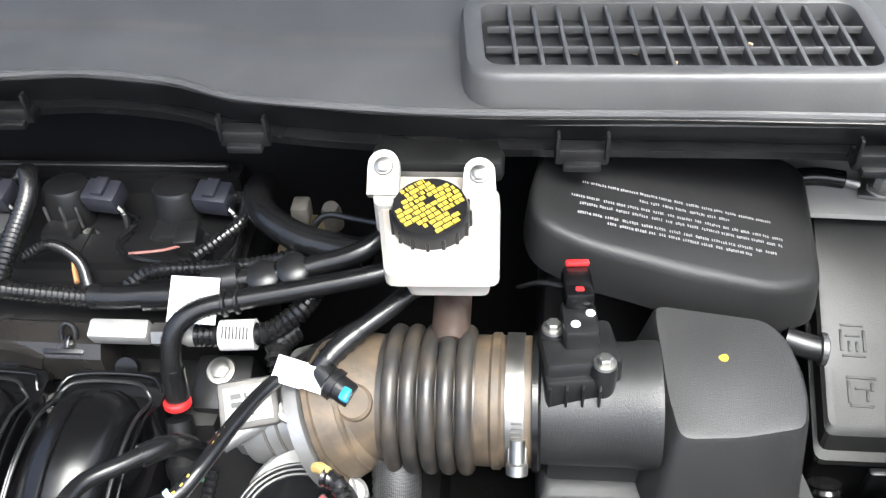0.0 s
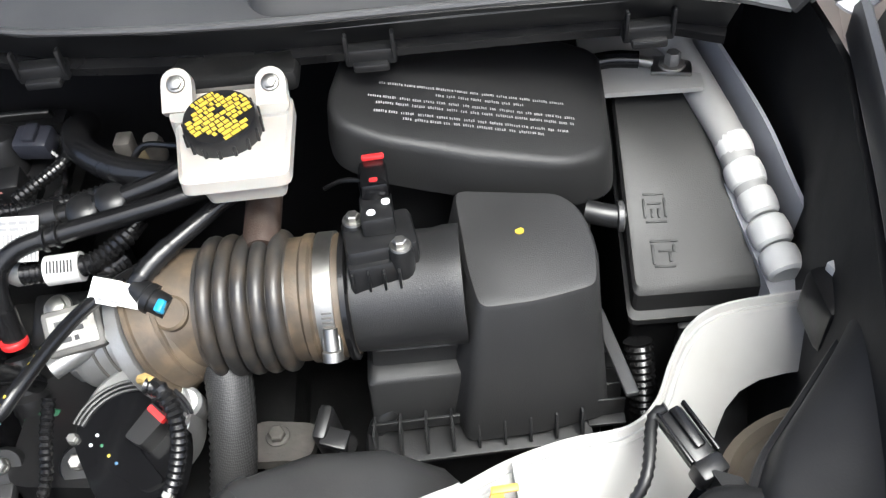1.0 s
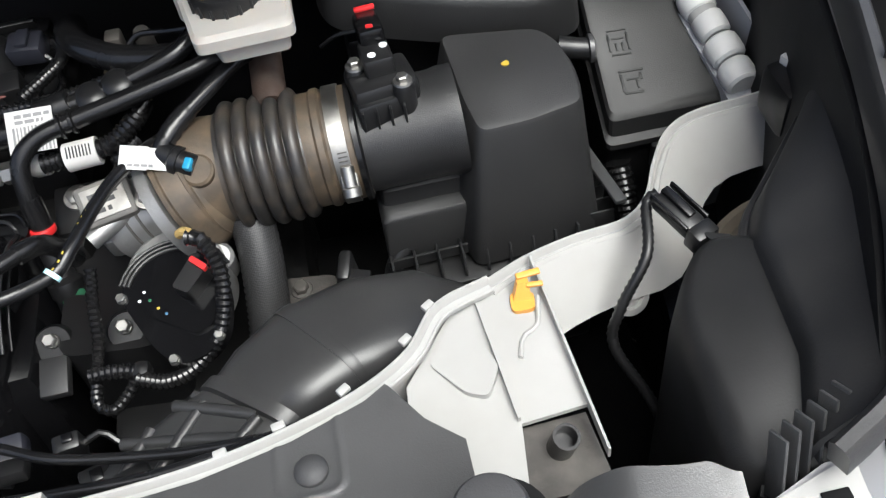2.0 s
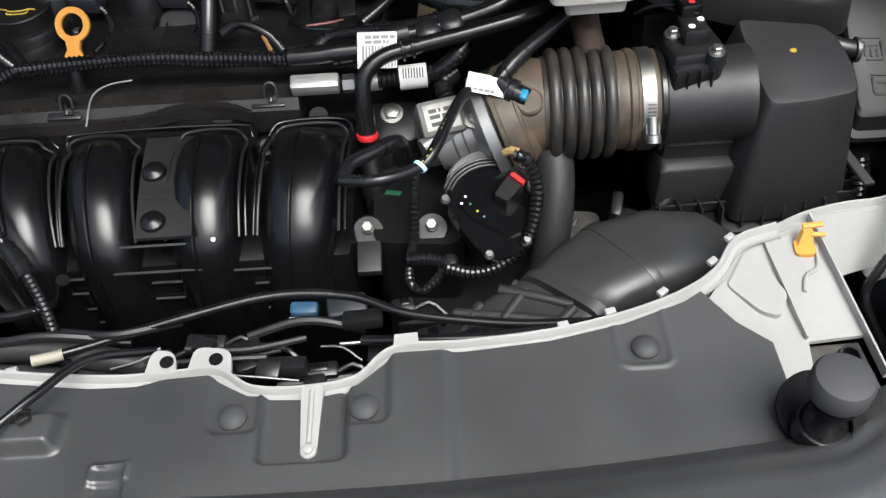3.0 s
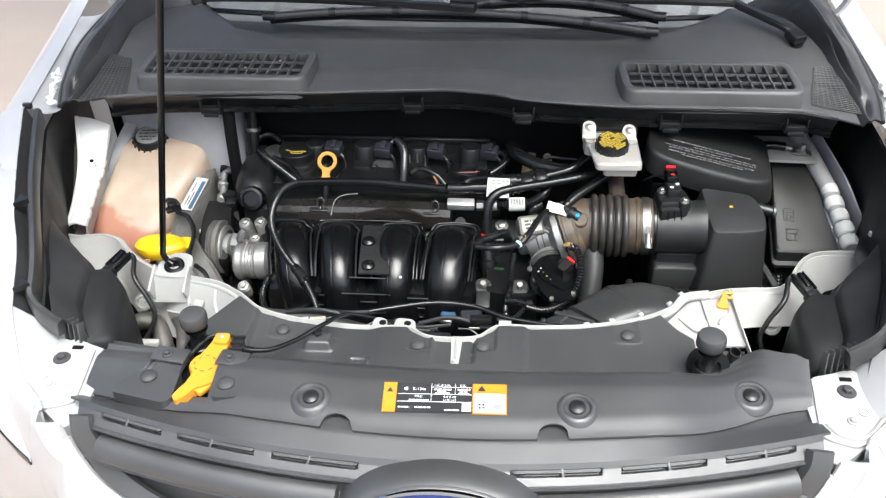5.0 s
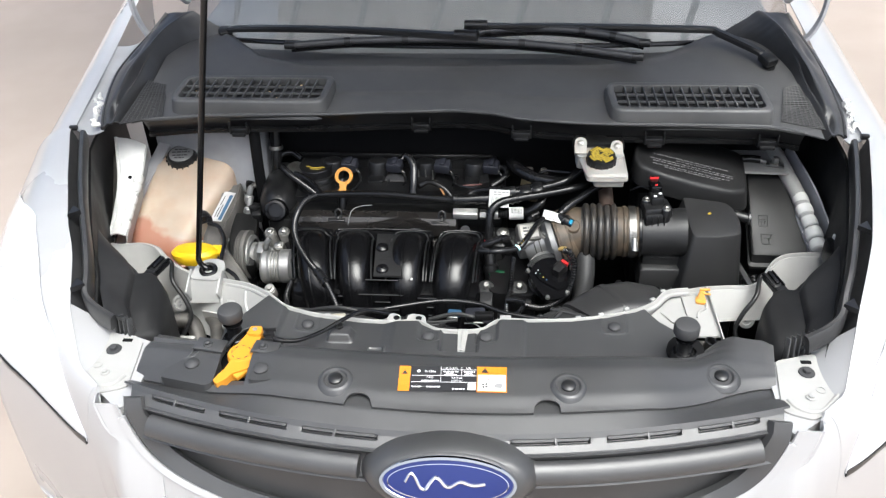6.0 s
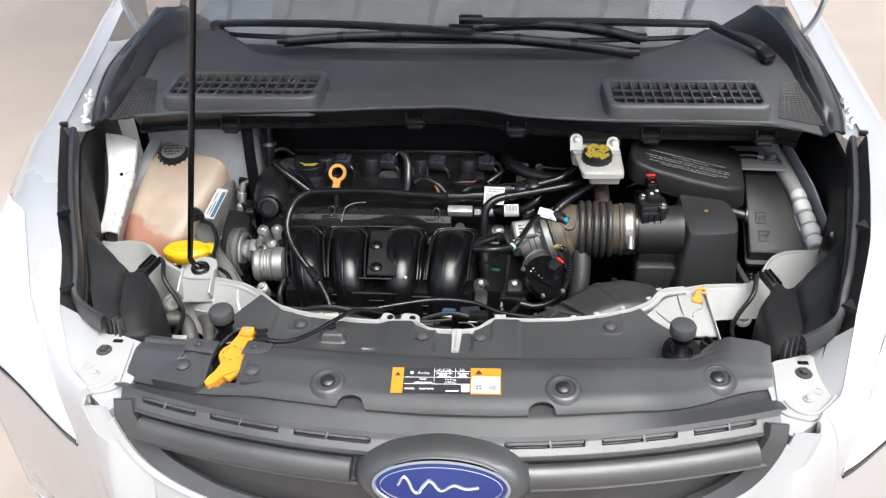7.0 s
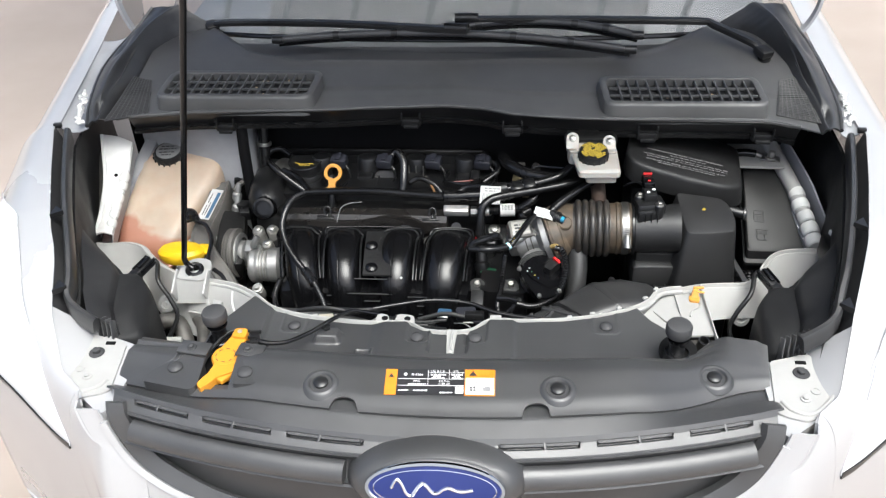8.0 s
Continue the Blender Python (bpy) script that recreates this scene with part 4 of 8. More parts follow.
# plates with holes behind the rim
for x, w in ((-0.121, 0.026), (-0.083, 0.036)):
    part("tab", prism(rounded([(x - w / 2, 0.083), (x + w / 2, 0.081), (x + w / 2 - 0.003, 0.108), (x - w / 2 + 0.004, 0.112)], 0.009), 0.897, 0.901, 0.001), M_PRIMER, cross)
    part("tab_hole", lathe([(0.0055, 0), (0.0055, 0.0012), (0.001, 0.0012)], (x + 0.004, 0.099, 0.9007), n=16), M_VOID, cross)
part("tab", prism([(0.058, 0.097), (0.078, 0.1), (0.077, 0.112), (0.059, 0.111)], 0.893, 0.903, 0.002), M_PRIMER, cross)
# striker tongue in the middle
part("tongue", join(prism(rounded([(-0.0095, 0.064), (0.0075, 0.064), (0.0045, 0.004), (-0.0065, 0.004)], 0.004), 0.902, 0.911, 0.002), tube([(-0.001, 0.06, 0.911), (-0.001, 0.016, 0.912)], 0.002, 8)), M_PRIMER, cross)
part("tongue_pin", bolt_form((-0.001, 0.010, 0.911), 0.0035, 0.003), M_PRIMER, cross)
for x, y in ((0.19, 0.104), (0.228, 0.114), (0.272, 0.13), (0.318, 0.158), (0.338, 0.182), (-0.235, 0.092)):
    part("edge_clip", block((x, y + 0.005, 0.9045), (0.009, 0.006, 0.0045), 0.0012, (0, 0, 12 if x < 0.26 else 35)), M_PRIMER, cross, "white plastic edge clip")
# prop bracket
pb = prism(rounded([(-0.516, 0.205), (-0.460, 0.202), (-0.458, 0.238), (-0.466, 0.262), (-0.487, 0.270), (-0.508, 0.262), (-0.516, 0.240)], 0.012), 0.884, 0.890, 0.002)
part("prop_bracket", pb, M_PRIMER, cross)
part("grommet", lathe([(0.016, 0), (0.017, 0.004), (0.013, 0.007), (0.009, 0.006), (0.008, 0.0), (0.001, 0.0)], (-0.487, 0.230, 0.890), (0.1, -0.3, 1), 24), M_RUBBER, cross, "black rubber grommet")
part("bracket_front", loft([[V(-0.516, 0.206, 0.888), V(-0.460, 0.203, 0.888), V(-0.460, 0.208, 0.884), V(-0.516, 0.211, 0.884)], [V(-0.520, 0.190, 0.845), V(-0.457, 0.186, 0.85), V(-0.457, 0.192, 0.85), V(-0.520, 0.196, 0.845)]], 0.002), M_PRIMER, cross)
for x in (-0.517, -0.459):
    part("bracket_wall", block((x, 0.208, 0.872), (0.004, 0.05, 0.04), 0.0015, (25, 0, 0)), M_PRIMER, cross)

prop = thing("prop_rod", "thin black painted steel hood prop rod", "prop rod", (-0.5, 0.237, 0.9))
part("rod", tube([(-0.487, 0.228, 0.896), (-0.496, 0.231, 0.900), (-0.502, 0.231, 0.914), (-0.497, 0.2285, 0.935), (-0.458, 0.206, 1.085), (-0.406, 0.176, 1.285), (-0.341, 0.139, 1.535), (-0.276, 0.101, 1.785), (-0.213, 0.066, 2.030)], 0.0052, 10, 0.01), M_GLOSS, prop)

clip = thing("cable_clip", "orange plastic cable clip on the white support", "clip", (0.41, 0.205, 0.884))
part("foot", prism(rounded([(0.395, 0.178), (0.412, 0.177), (0.414, 0.192), (0.397, 0.195)], 0.005), 0.884, 0.888, 0.0015), M_CLIP, clip)
part("stem", loft([[V(0.398, 0.186, 0.887), V(0.411, 0.184, 0.887), V(0.411, 0.193, 0.887), V(0.399, 0.194, 0.887)], [V(0.403, 0.193, 0.899), V(0.411, 0.192, 0.899), V(0.411, 0.197, 0.899), V(0.403, 0.198, 0.899)]], 0.001), M_CLIP, clip)
part("finger", block((0.412, 0.199, 0.900), (0.018, 0.005, 0.003), 0.001, (10, 0, 4)), M_CLIP, clip)
part("finger", block((0.415, 0.191, 0.897), (0.012, 0.004, 0.003), 0.001, (10, 0, -6)), M_CLIP, clip)


# ---- corner brackets of the fascia ----
def corner_plate(s, cx, wide):
    c = thing("corner_bracket", "white painted corner plate with a black bolt", "bracket", (cx, -0.06, 0.93), "fascia corners")
    poly = [(cx + s * x * wide, y) for x, y in ((-0.040, -0.016), (0.020, 0.002), (0.036, -0.032), (0.056, -0.042), (0.046, -0.076), (0.012, -0.122), (-0.012, -0.135), (-0.040, -0.126), (-0.052, -0.118))]
    part("plate", prism(rounded(poly, 0.006), 0.926, 0.936, 0.002), M_PRIMER, c)
    deck = [(MID / 2 + s * x, y) for x, y in ((0.472, -0.022), (0.54, 0.004), (0.572, -0.012), (0.600, -0.040), (0.577, -0.095), (0.535, -0.127), (0.49, -0.164), (0.476, -0.150))]
    part("deck", prism(rounded(deck, 0.004), 0.86, 0.9325, 0.002), M_PAINT, c, "white painted bumper top")
    fill = [(MID / 2 + s * x, y) for x, y in ((0.476, -0.11), (0.560, -0.085), (0.552, -0.124), (0.520, -0.146), (0.476, -0.152))]
    part("lower_deck", prism(rounded(fill, 0.004), 0.86, 0.908, 0.003), M_PAINT, c, "white painted lower bumper top")
    rimline = [(cx + s * x * wide, y, 0.9365) for x, y in ((0.047, -0.048), (0.038, -0.078), (0.010, -0.112), (-0.010, -0.122), (-0.030, -0.114), (-0.040, -0.098))]
    part("bead", tube(rimline, 0.0032, 8, 0.004), M_PRIMER, c, "pressed rim")
    part("skirt", sheet(lambda u, v: fender_point(s, -0.125 + 0.13 * u, 0).lerp(V(MID / 2 + s * (0.43 + 0.06 * u), -0.15 + 0.18 * u, 0.86), v) + V(0, 0, -0.003), 14, 6, 0.002), M_PAINT, c, "white painted skirt")
    part("bolt", bolt_form((cx, -0.040, 0.936), 0.0062, 0.006, washer=2.0), M_SOFT, c, "black bolt on a wide washer")
    part("slot", block((cx - s * 0.005 + 0.009, -0.0175, 0.9365), (0.016, 0.007, 0.002), 0.001), M_VOID, c)
    part("small_stud", bolt_form((cx - s * 0.006, -0.092, 0.936), 0.0045, 0.004), M_PRIMER, c)
    part("stamped_ring", lathe([(0.007, 0), (0.007, 0.0014), (0.005, 0.0014), (0.005, 0.0003)], (cx + s * 0.012, -0.076, 0.936), n=20), M_PRIMER, c)
    part("outer_lug", loft([[V(cx + s * x, y, z) for x, y in ((0.034, -0.004), (0.056, -0.008), (0.062, -0.034), (0.040, -0.030))] for z in (0.935, 0.949)], 0.004), M_PRIMER, c, "white moulded lug")
    return c


corner_plate(-1, -0.552, 1.0)
corner_plate(1, 0.520, 1.0)


# ---- black lamp backs and splash panels beside the support ----
PANEL_IN = ((-0.02, 0.50), (0.0, 0.512), (0.03, 0.53), (0.08, 0.555), (0.12, 0.561), (0.17, 0.568), (0.205, 0.591), (0.266, 0.655), (0.30, 0.688))


def lamp_back(s, label):
    def P(x, y, z):
        return V(-0.0755 * (y + 0.09) + s * x, y, z)

    g = thing("lamp_back", label, "splash panel", (MID + s * 0.6, 0.1, 0.6), "lamp backs")
    def panel(u, v):
        y = 0.018 + 0.277 * u
        xo, xi = lerp_table(FENDER_IN, y) - 0.028, lerp_table(PANEL_IN, y)
        return P(xo + (xi - xo) * v, y - 0.01 * v, 0.966 - 0.03 * v ** 1.3 - 0.022 * max(0.0, v - 0.85) / 0.15 + 0.004 * math.sin(3 * u + 2 * v))

    part("upper_panel", sheet(panel, 30, 18, 0.004), M_LINER, g)
    part("panel_edge", tube([panel(u, 1.0) + V(0, 0, 0.003) for u in (0.05, 0.2, 0.35, 0.5, 0.65, 0.8, 0.97)], 0.004, 8, 0.012), M_LINER, g)
    part("housing_back", loft([[P(x, y, z) for x, y in rounded([(0.485 + d, 0.01), (0.555, -0.012 + d), (0.615 - d, 0.06), (0.600 - d, 0.175 - d), (0.548, 0.185 - d), (0.505 + d, 0.13)], 0.022, 5)] for z, d in ((0.62, 0.0), (0.88, 0.0), (0.912, 0.002), (0.924, 0.006), (0.930, 0.014))]), M_HOUSING, g, sharp=70)
    part("lower_wall", sheet(lambda u, v: P(0.50 + 0.20 * u, 0.0 + 0.32 * u, 0.915 - 0.35 * v), 10, 10, 0.004), M_BLACK, g)
    part("bulb_cover", lathe([(0.064, -0.03), (0.070, 0.0), (0.066, 0.008), (0.058, 0.008), (0.055, 0.0), (0.01, -0.004)], P(0.655, 0.225, 0.835), (-0.3 * s, 0.35, 0.85), 36), M_CREAM, g, "dusty brown bulb cover")
    for i in range(6):
        part("fin", block((MID + s * (0.520 + 0.009 * i), 0.004 + 0.004 * i, 0.938), (0.0025, 0.014, 0.042), 0.001, (-25, s * 12, s * 10)), M_SHIELD, g)
    return g


lamp_back(-1, "matte black lamp back and splash panel below the fender")
lamp_back(1, "matte black lamp back and splash panel beside the air box")
for s, x in ((1, 0.534), (-1, -0.58)):
    con = thing("wiring_connector", "black lamp wiring connector on the lamp back", "connector", (x, 0.213, 0.9), "lamp connectors")
    part("shell", block((x - s * 0.003, 0.222, 0.902), (0.017, 0.038, 0.015), 0.003, (8, 0, s * 24)), M_BLACK, con)
    part("collar", block((x + s * 0.006, 0.199, 0.899), (0.021, 0.014, 0.019), 0.003, (8, 0, s * 24)), M_BLACK, con)
    part("latch", block((x - s * 0.003, 0.224, 0.912), (0.007, 0.030, 0.004), 0.0012, (8, 0, s * 24)), M_GLOSS, con)
    part("socket", loft([[V(x + s * a, b, z) for a, b in ((0.004, 0.196), (0.022, 0.188), (0.030, 0.166), (0.014, 0.168))] for z in (0.885, 0.908)], 0.003), M_HOUSING, con)
    for k in (-1, 1):
        part("side_rib", block((x - s * 0.003 + k * 0.0092, 0.222 + s * k * 0.004, 0.909), (0.0025, 0.038, 0.005), 0.0008, (8, 0, s * 24)), M_GLOSS, con)
    part("wire_loom", tube([(x - s * 0.010, 0.245, 0.903), (x - s * 0.020, 0.240, 0.897), (x - s * 0.032, 0.203, 0.886), (x - s * 0.056, 0.184, 0.855), (x - s * 0.064, 0.172, 0.825), (x - s * 0.042, 0.142, 0.783), (x - s * 0.03, 0.1, 0.75)], 0.0046, 12, ripple=0.2, pitch=0.0055), M_SOFTWIRE, con)


# ---- front wheels under the fenders ----
def front_wheel(s):
    w = thing("road_wheel", "black tyre on a silver rim under the fender", "wheel", (s * 0.72, 0.50, 0.335), "front wheels")
    at = (s * 0.70, 0.50, 0.335)
    part("tyre", lathe([(0.20, -0.10), (0.31, -0.105), (0.332, -0.08), (0.335, 0.0), (0.332, 0.08), (0.31, 0.105), (0.20, 0.10)], at, (1, 0, 0), 48), M_RUBBER, w)
    part("rim", lathe([(0.21, -0.09), (0.20, 0.0), (0.205, s * 0.085), (0.12, s * 0.06), (0.03, s * 0.07), (0.002, s * 0.07)], at, (1, 0, 0), 40), M_SATIN, w)
    return w


for side in (-1, 1):
    front_wheel(side)


# ---- cowl, windscreen and wipers ----
COWL_FRONT = ((-0.76, 0.475), (-0.68, 0.515), (-0.555, 0.532), (-0.291, 0.538), (-0.2, 0.548), (-0.12, 0.554), (-0.05, 0.560), (0.03, 0.548), (0.085, 0.526), (0.188, 0.512), (0.274, 0.507), (0.41, 0.510), (0.56, 0.510), (0.62, 0.488), (0.70, 0.44))


def cowl_back(x):
    return 0.79 + 0.055 * (1 - math.cos(min(1.0, abs(x + 0.02) / 0.6) * math.pi)) / 2


def cowl_z(x, v):
    f = v * v * (3 - 2 * v)
    flat = 1.057 + 0.004 * min(1, v * 6) + 0.034 * f - 0.006 * max(0, abs(x + 0.02) - 0.3) / 0.4 * (1 - v)
    return flat + 0.003 * soft_step(0.24, 0.28, v)


cowl = thing("cowl_panel", "black weathered plastic cowl panel below the windscreen", "cowl", (0, 0.65, 1.0))


STEP_LINE = ((-0.70, 0.93), (-0.576, 0.83), (-0.487, 0.738), (-0.378, 0.700), (-0.051, 0.698), (0.245, 0.703), (0.36, 0.735), (0.42, 0.775), (0.499, 0.847), (0.66, 0.95))


def cowl_point(u, v):
    x = -0.70 + 1.35 * u
    y0 = lerp_table(COWL_FRONT, x)
    y = y0 + (cowl_back(x) - y0) * v
    step = lerp_table(STEP_LINE, x)
    return V(x, y, cowl_z(x, v) + 0.004 * math.exp(-((y - step) / 0.008) ** 2) - 0.034 * soft_step(step + 0.002, step + 0.045, y))


part("deck", sheet(cowl_point, 120, 60, 0.003), M_COWL, cowl)
front = [V(x, y + 0.001, cowl_z(x, 0) - 0.002) for x, y in COWL_FRONT[1:-1]]
part("front_lip", tube([p + V(0, 0.001, 0.002) for p in front], 0.0032, 8, 0.012), M_COWL, cowl, "rolled front lip")
part("front_wall", sheet(lambda u, v: V(-0.68 + 1.30 * u, lerp_table(COWL_FRONT, -0.68 + 1.30 * u) + 0.002 + 0.022 * v, cowl_z(-0.68 + 1.30 * u, 0) - 0.002 - 0.036 * v), 80, 4, 0.003), M_BLACK, cowl)
part("seal_lip", strip([p + V(0, 0.018, -0.036) for p in front], [(-0.006, -0.006), (0.010, -0.006), (0.012, 0.002), (-0.006, 0.004)], 0.01), M_RUBBER, cowl, "black rubber seal")
for x in (-0.49, -0.116, 0.087, 0.345, 0.56):
    y = lerp_table(COWL_FRONT, x)
    z = cowl_z(x, 0) - 0.040
    part("clip", join(block((x, y + 0.004, z + 0.004), (0.040, 0.014, 0.014), 0.002), block((x - 0.018, y - 0.001, z + 0.014), (0.003, 0.008, 0.022), 0.001),
                      block((x + 0.018, y - 0.001, z + 0.014), (0.003, 0.008, 0.022), 0.001), block((x, y - 0.004, z - 0.002), (0.028, 0.010, 0.007), 0.002)), M_BLACK, cowl, "black moulded retaining clip")


def vent(x0, x1, y0, y1, z, skew, label):
    v = thing("air_intake_grille", label, "grille", ((x0 + x1) / 2, (y0 + y1) / 2, z), "cowl intake grilles")

    def outline(d, dz, lift=0.0):
        base = rounded([(x0 - d, y0 - d), (x1 + d, y0 - d), (x1 + d, y1 + d), (x0 - d, y1 + d)], 0.012 + d, 5)
        base = [(x + skew * -0.10 * (y - y0), y) for x, y in base]
        return [V(x, y, z + dz + 0.10 * (y - y0)) for x, y in base]

    part("frame", loft([outline(0.0185, -0.016), outline(0.0175, -0.002), outline(0.0150, 0.0175), outline(0.0135, 0.0215), outline(0.0105, 0.0232), outline(0.003, 0.0235), outline(0.0008, 0.022), outline(0.0, 0.017), outline(0.0, 0.002)], caps=False), M_COWL, v, "raised rounded frame")
    part("floor", loft([outline(0.0, 0.004), outline(0.0, 0.008)]), M_LINER, v, "dark mesh floor")
    cols, rws = 15, 3
    for i in range(1, cols):
        x = x0 + (x1 - x0) * i / cols
        part("slat", block((x, (y0 + y1) / 2, z + 0.016 + 0.05 * (y1 - y0)), (0.0032, y1 - y0 + 0.004, 0.009), 0.001, (5.7, 0, skew * 6)), M_COWL, v)
    for j in range(1, rws):
        y = y0 + (y1 - y0) * j / rws
        part("cross_slat", block(((x0 + x1) / 2, y, z + 0.0165 + 0.10 * (y - y0)), (x1 - x0 + 0.002, 0.0022, 0.006), 0.001), M_COWL, v)
    return v


vent(-0.614, -0.322, 0.555, 0.629, 1.062, -1, "black ribbed cowl intake grille holding dry leaf bits")
vent(0.274, 0.552, 0.531, 0.606, 1.062, 1, "black ribbed cowl intake grille beside the fine mesh")
litter = random.Random(3)
leaf_bm = bmesh.new()
for i in range(34):
    x, y = litter.uniform(-0.6, -0.34), litter.uniform(0.557, 0.622)
    if i > 27:
        x, y = litter.uniform(0.36, 0.55), litter.uniform(0.530, 0.59)
    leaf_bm = join(leaf_bm, block((x, y, 1.0725 + 0.1 * (y - 0.545)), (litter.uniform(0.002, 0.007), 0.002, 0.0012), 0, (litter.uniform(-20, 20), 0, litter.uniform(0, 180))))
lone("leaf_litter", leaf_bm, mat("dry_leaf", (0.45, 0.33, 0.2), 0.8), "dry brown leaf bits caught in the cowl grille", "leaf litter", "stuff")
# fine mesh fields at both ends
def mesh_spot(s, u, v):
    x = (0.583 + 0.078 * u) + (0.024 - 0.035 * u) * v
    x, y = -0.02 + s * (x + 0.02) - (0.02 if s < 0 else 0), 0.528 - 0.032 * u + (0.106 + 0.045 * u) * v
    y0 = lerp_table(COWL_FRONT, x)
    return V(x, y, cowl_point(max(0.0, min(1.0, (x + 0.70) / 1.35)), (y - y0) / (cowl_back(x) - y0)).z + 0.0012)


for s in (1, -1):
    field = bmesh.new()
    for j in range(25):
        field = join(field, tube([mesh_spot(s, k / 16, j / 24 + 0.008 * (-1) ** k) + V(0, 0, 0.0012) for k in range(17)], 0.0008, 5, 0.004))
    for i in range(9):
        field = join(field, tube([mesh_spot(s, i / 8, v) + V(0, 0, 0.0012) for v in (0.0, 0.5, 1.0)], 0.0007, 5, 0.03))
    part("fine_mesh", field, M_COWL, cowl, "fine ribbed mesh field")
    part("mesh_backing", sheet(lambda u, v: mesh_spot(s, u, v), 4, 6, 0.002), M_LINER, cowl, "dark field under the mesh")


# rubber hinge covers in the corners: foot on the cowl, ridge, outer edge
BOOT_IN = {1: ((0.654, 0.476, 1.046), (0.649, 0.549, 1.056), (0.633, 0.639, 1.066), (0.625, 0.715, 1.074), (0.580, 0.815, 1.082), (0.500, 0.86, 1.088)),
           -1: ((-0.724, 0.515, 1.046), (-0.722, 0.600, 1.056), (-0.705, 0.66, 1.066), (-0.696, 0.74, 1.074), (-0.652, 0.815, 1.082), (-0.575, 0.86, 1.088))}
BOOT_TOP = {1: ((0.665, 0.471, 1.06), (0.666, 0.546, 1.08), (0.655, 0.628, 1.10), (0.642, 0.690, 1.122), (0.626, 0.765, 1.138), (0.612, 0.85, 1.148)),
            -1: ((-0.734, 0.487, 1.06), (-0.744, 0.552, 1.08), (-0.742, 0.643, 1.10), (-0.726, 0.72, 1.122), (-0.708, 0.785, 1.138), (-0.688, 0.85, 1.148))}
BOOT_OUT = {1: ((0.693, 0.490, 1.045), (0.703, 0.56, 1.055), (0.708, 0.702, 1.065), (0.695, 0.785, 1.085), (0.681, 0.825, 1.100), (0.652, 0.865, 1.140)),
            -1: ((-0.756, 0.490, 1.045), (-0.777, 0.562, 1.055), (-0.801, 0.689, 1.065), (-0.786, 0.767, 1.085), (-0.762, 0.825, 1.105), (-0.730, 0.865, 1.140))}


def corner_boot(s, cx):
    g = thing("hinge_cover", "folded black rubber hinge cover at the windscreen corner", "hinge cover", (cx, 0.7, 1.05), "hinge covers")
    rows = [smooth_line(t[s], 0.004) for t in (BOOT_IN, BOOT_TOP, BOOT_OUT)]

    def f(u, v):
        a, b, c = (r[int(round(u * (len(r) - 1)))] for r in rows)
        if v < 0.5:
            w = v * 2
            e = math.sin(w * math.pi / 2) ** 1.25
            p = a.lerp(b, w)
            p.z = a.z + (b.z - a.z) * e
        else:
            w = v * 2 - 1
            p = b.lerp(c, w)
            p.z = b.z + (c.z - b.z) * (1 - math.cos(w * math.pi / 2))
        fold = -0.014 * math.exp(-((v - 0.30 - 0.25 * u) / 0.07) ** 2) * math.exp(-((u - 0.45) / 0.2) ** 2)
        ridge = 0.008 * math.exp(-((v - 0.58 + 0.2 * u) / 0.06) ** 2) * soft_step(0.25, 0.5, u)
        dent = -0.014 * math.exp(-((v - 0.5) / 0.12) ** 2 - ((u - 0.1) / 0.07) ** 2) - 0.010 * math.exp(-((v - 0.72) / 0.1) ** 2 - ((u - 0.62) / 0.09) ** 2)
        return p + V(0, 0, fold + ridge + dent)

    part("boot", sheet(f, 90, 48, 0.004), M_BOOT, g, sharp=70)
    part("boot_hem", tube([f(k / 24, 1.0) for k in range(25)], 0.0045, 8, 0.01), M_BOOT, g, "rolled outer hem")
    arm = ((0.681, 1.075), (0.706, 1.108), (0.720, 1.15), (0.723, 1.20), (0.712, 1.27)) if s > 0 else ((-0.770, 1.085), (-0.788, 1.125), (-0.797, 1.17), (-0.795, 1.22), (-0.78, 1.28))
    part("hinge_arm", strip([V(x, 0.842 + 0.12 * max(0.0, z - 1.16), z) for x, z in arm], [(-0.003, -0.009), (0.003, -0.009), (0.0042, 0.0), (0.003, 0.009), (-0.003, 0.009)], 0.006, up=(0, 1, 0)), M_GREYSHEET, g, "curved painted hinge arm")
    part("gutter", sheet(lambda u, v: fender_point(s, 0.497 + 0.33 * u, 0).lerp(f(u * 0.88, 1.0), v) + V(0, 0, -0.012 * math.sin(math.pi * v) - 0.005), 24, 6, 0.002), M_GREYSHEET, g, "pale painted gutter beside the fender")
    shred = random.Random(9 + s)
    for k in range(15):
        p = f(0.02 + 0.019 * k, 1.0) + V(s * 0.010, 0, 0.0)
        tuft = [p + V(s * shred.uniform(-0.004, 0.012), shred.uniform(-0.006, 0.006), shred.uniform(0, 0.01)) for _ in range(3)]
        part("foam_tuft", tube(tuft, shred.uniform(0.0035, 0.0065), 6, 0.003, ends=0.0008), M_SEALER, g, "torn pale foam")
    return g


corner_boot(1, 0.665)
corner_boot(-1, -0.72)

# windscreen
screen = thing("windscreen", "sloping tinted windscreen above the cowl", "windscreen", (0, 0.85, 1.08), kind="structure")


def screen_point(u, v):
    x = -0.72 + 1.40 * u
    return V(x, 0.80 + 0.10 * ((x + 0.02) / 0.7) ** 2 + 0.75 * v, 1.09 + 0.42 * v - 0.02 * ((x + 0.02) / 0.7) ** 2)


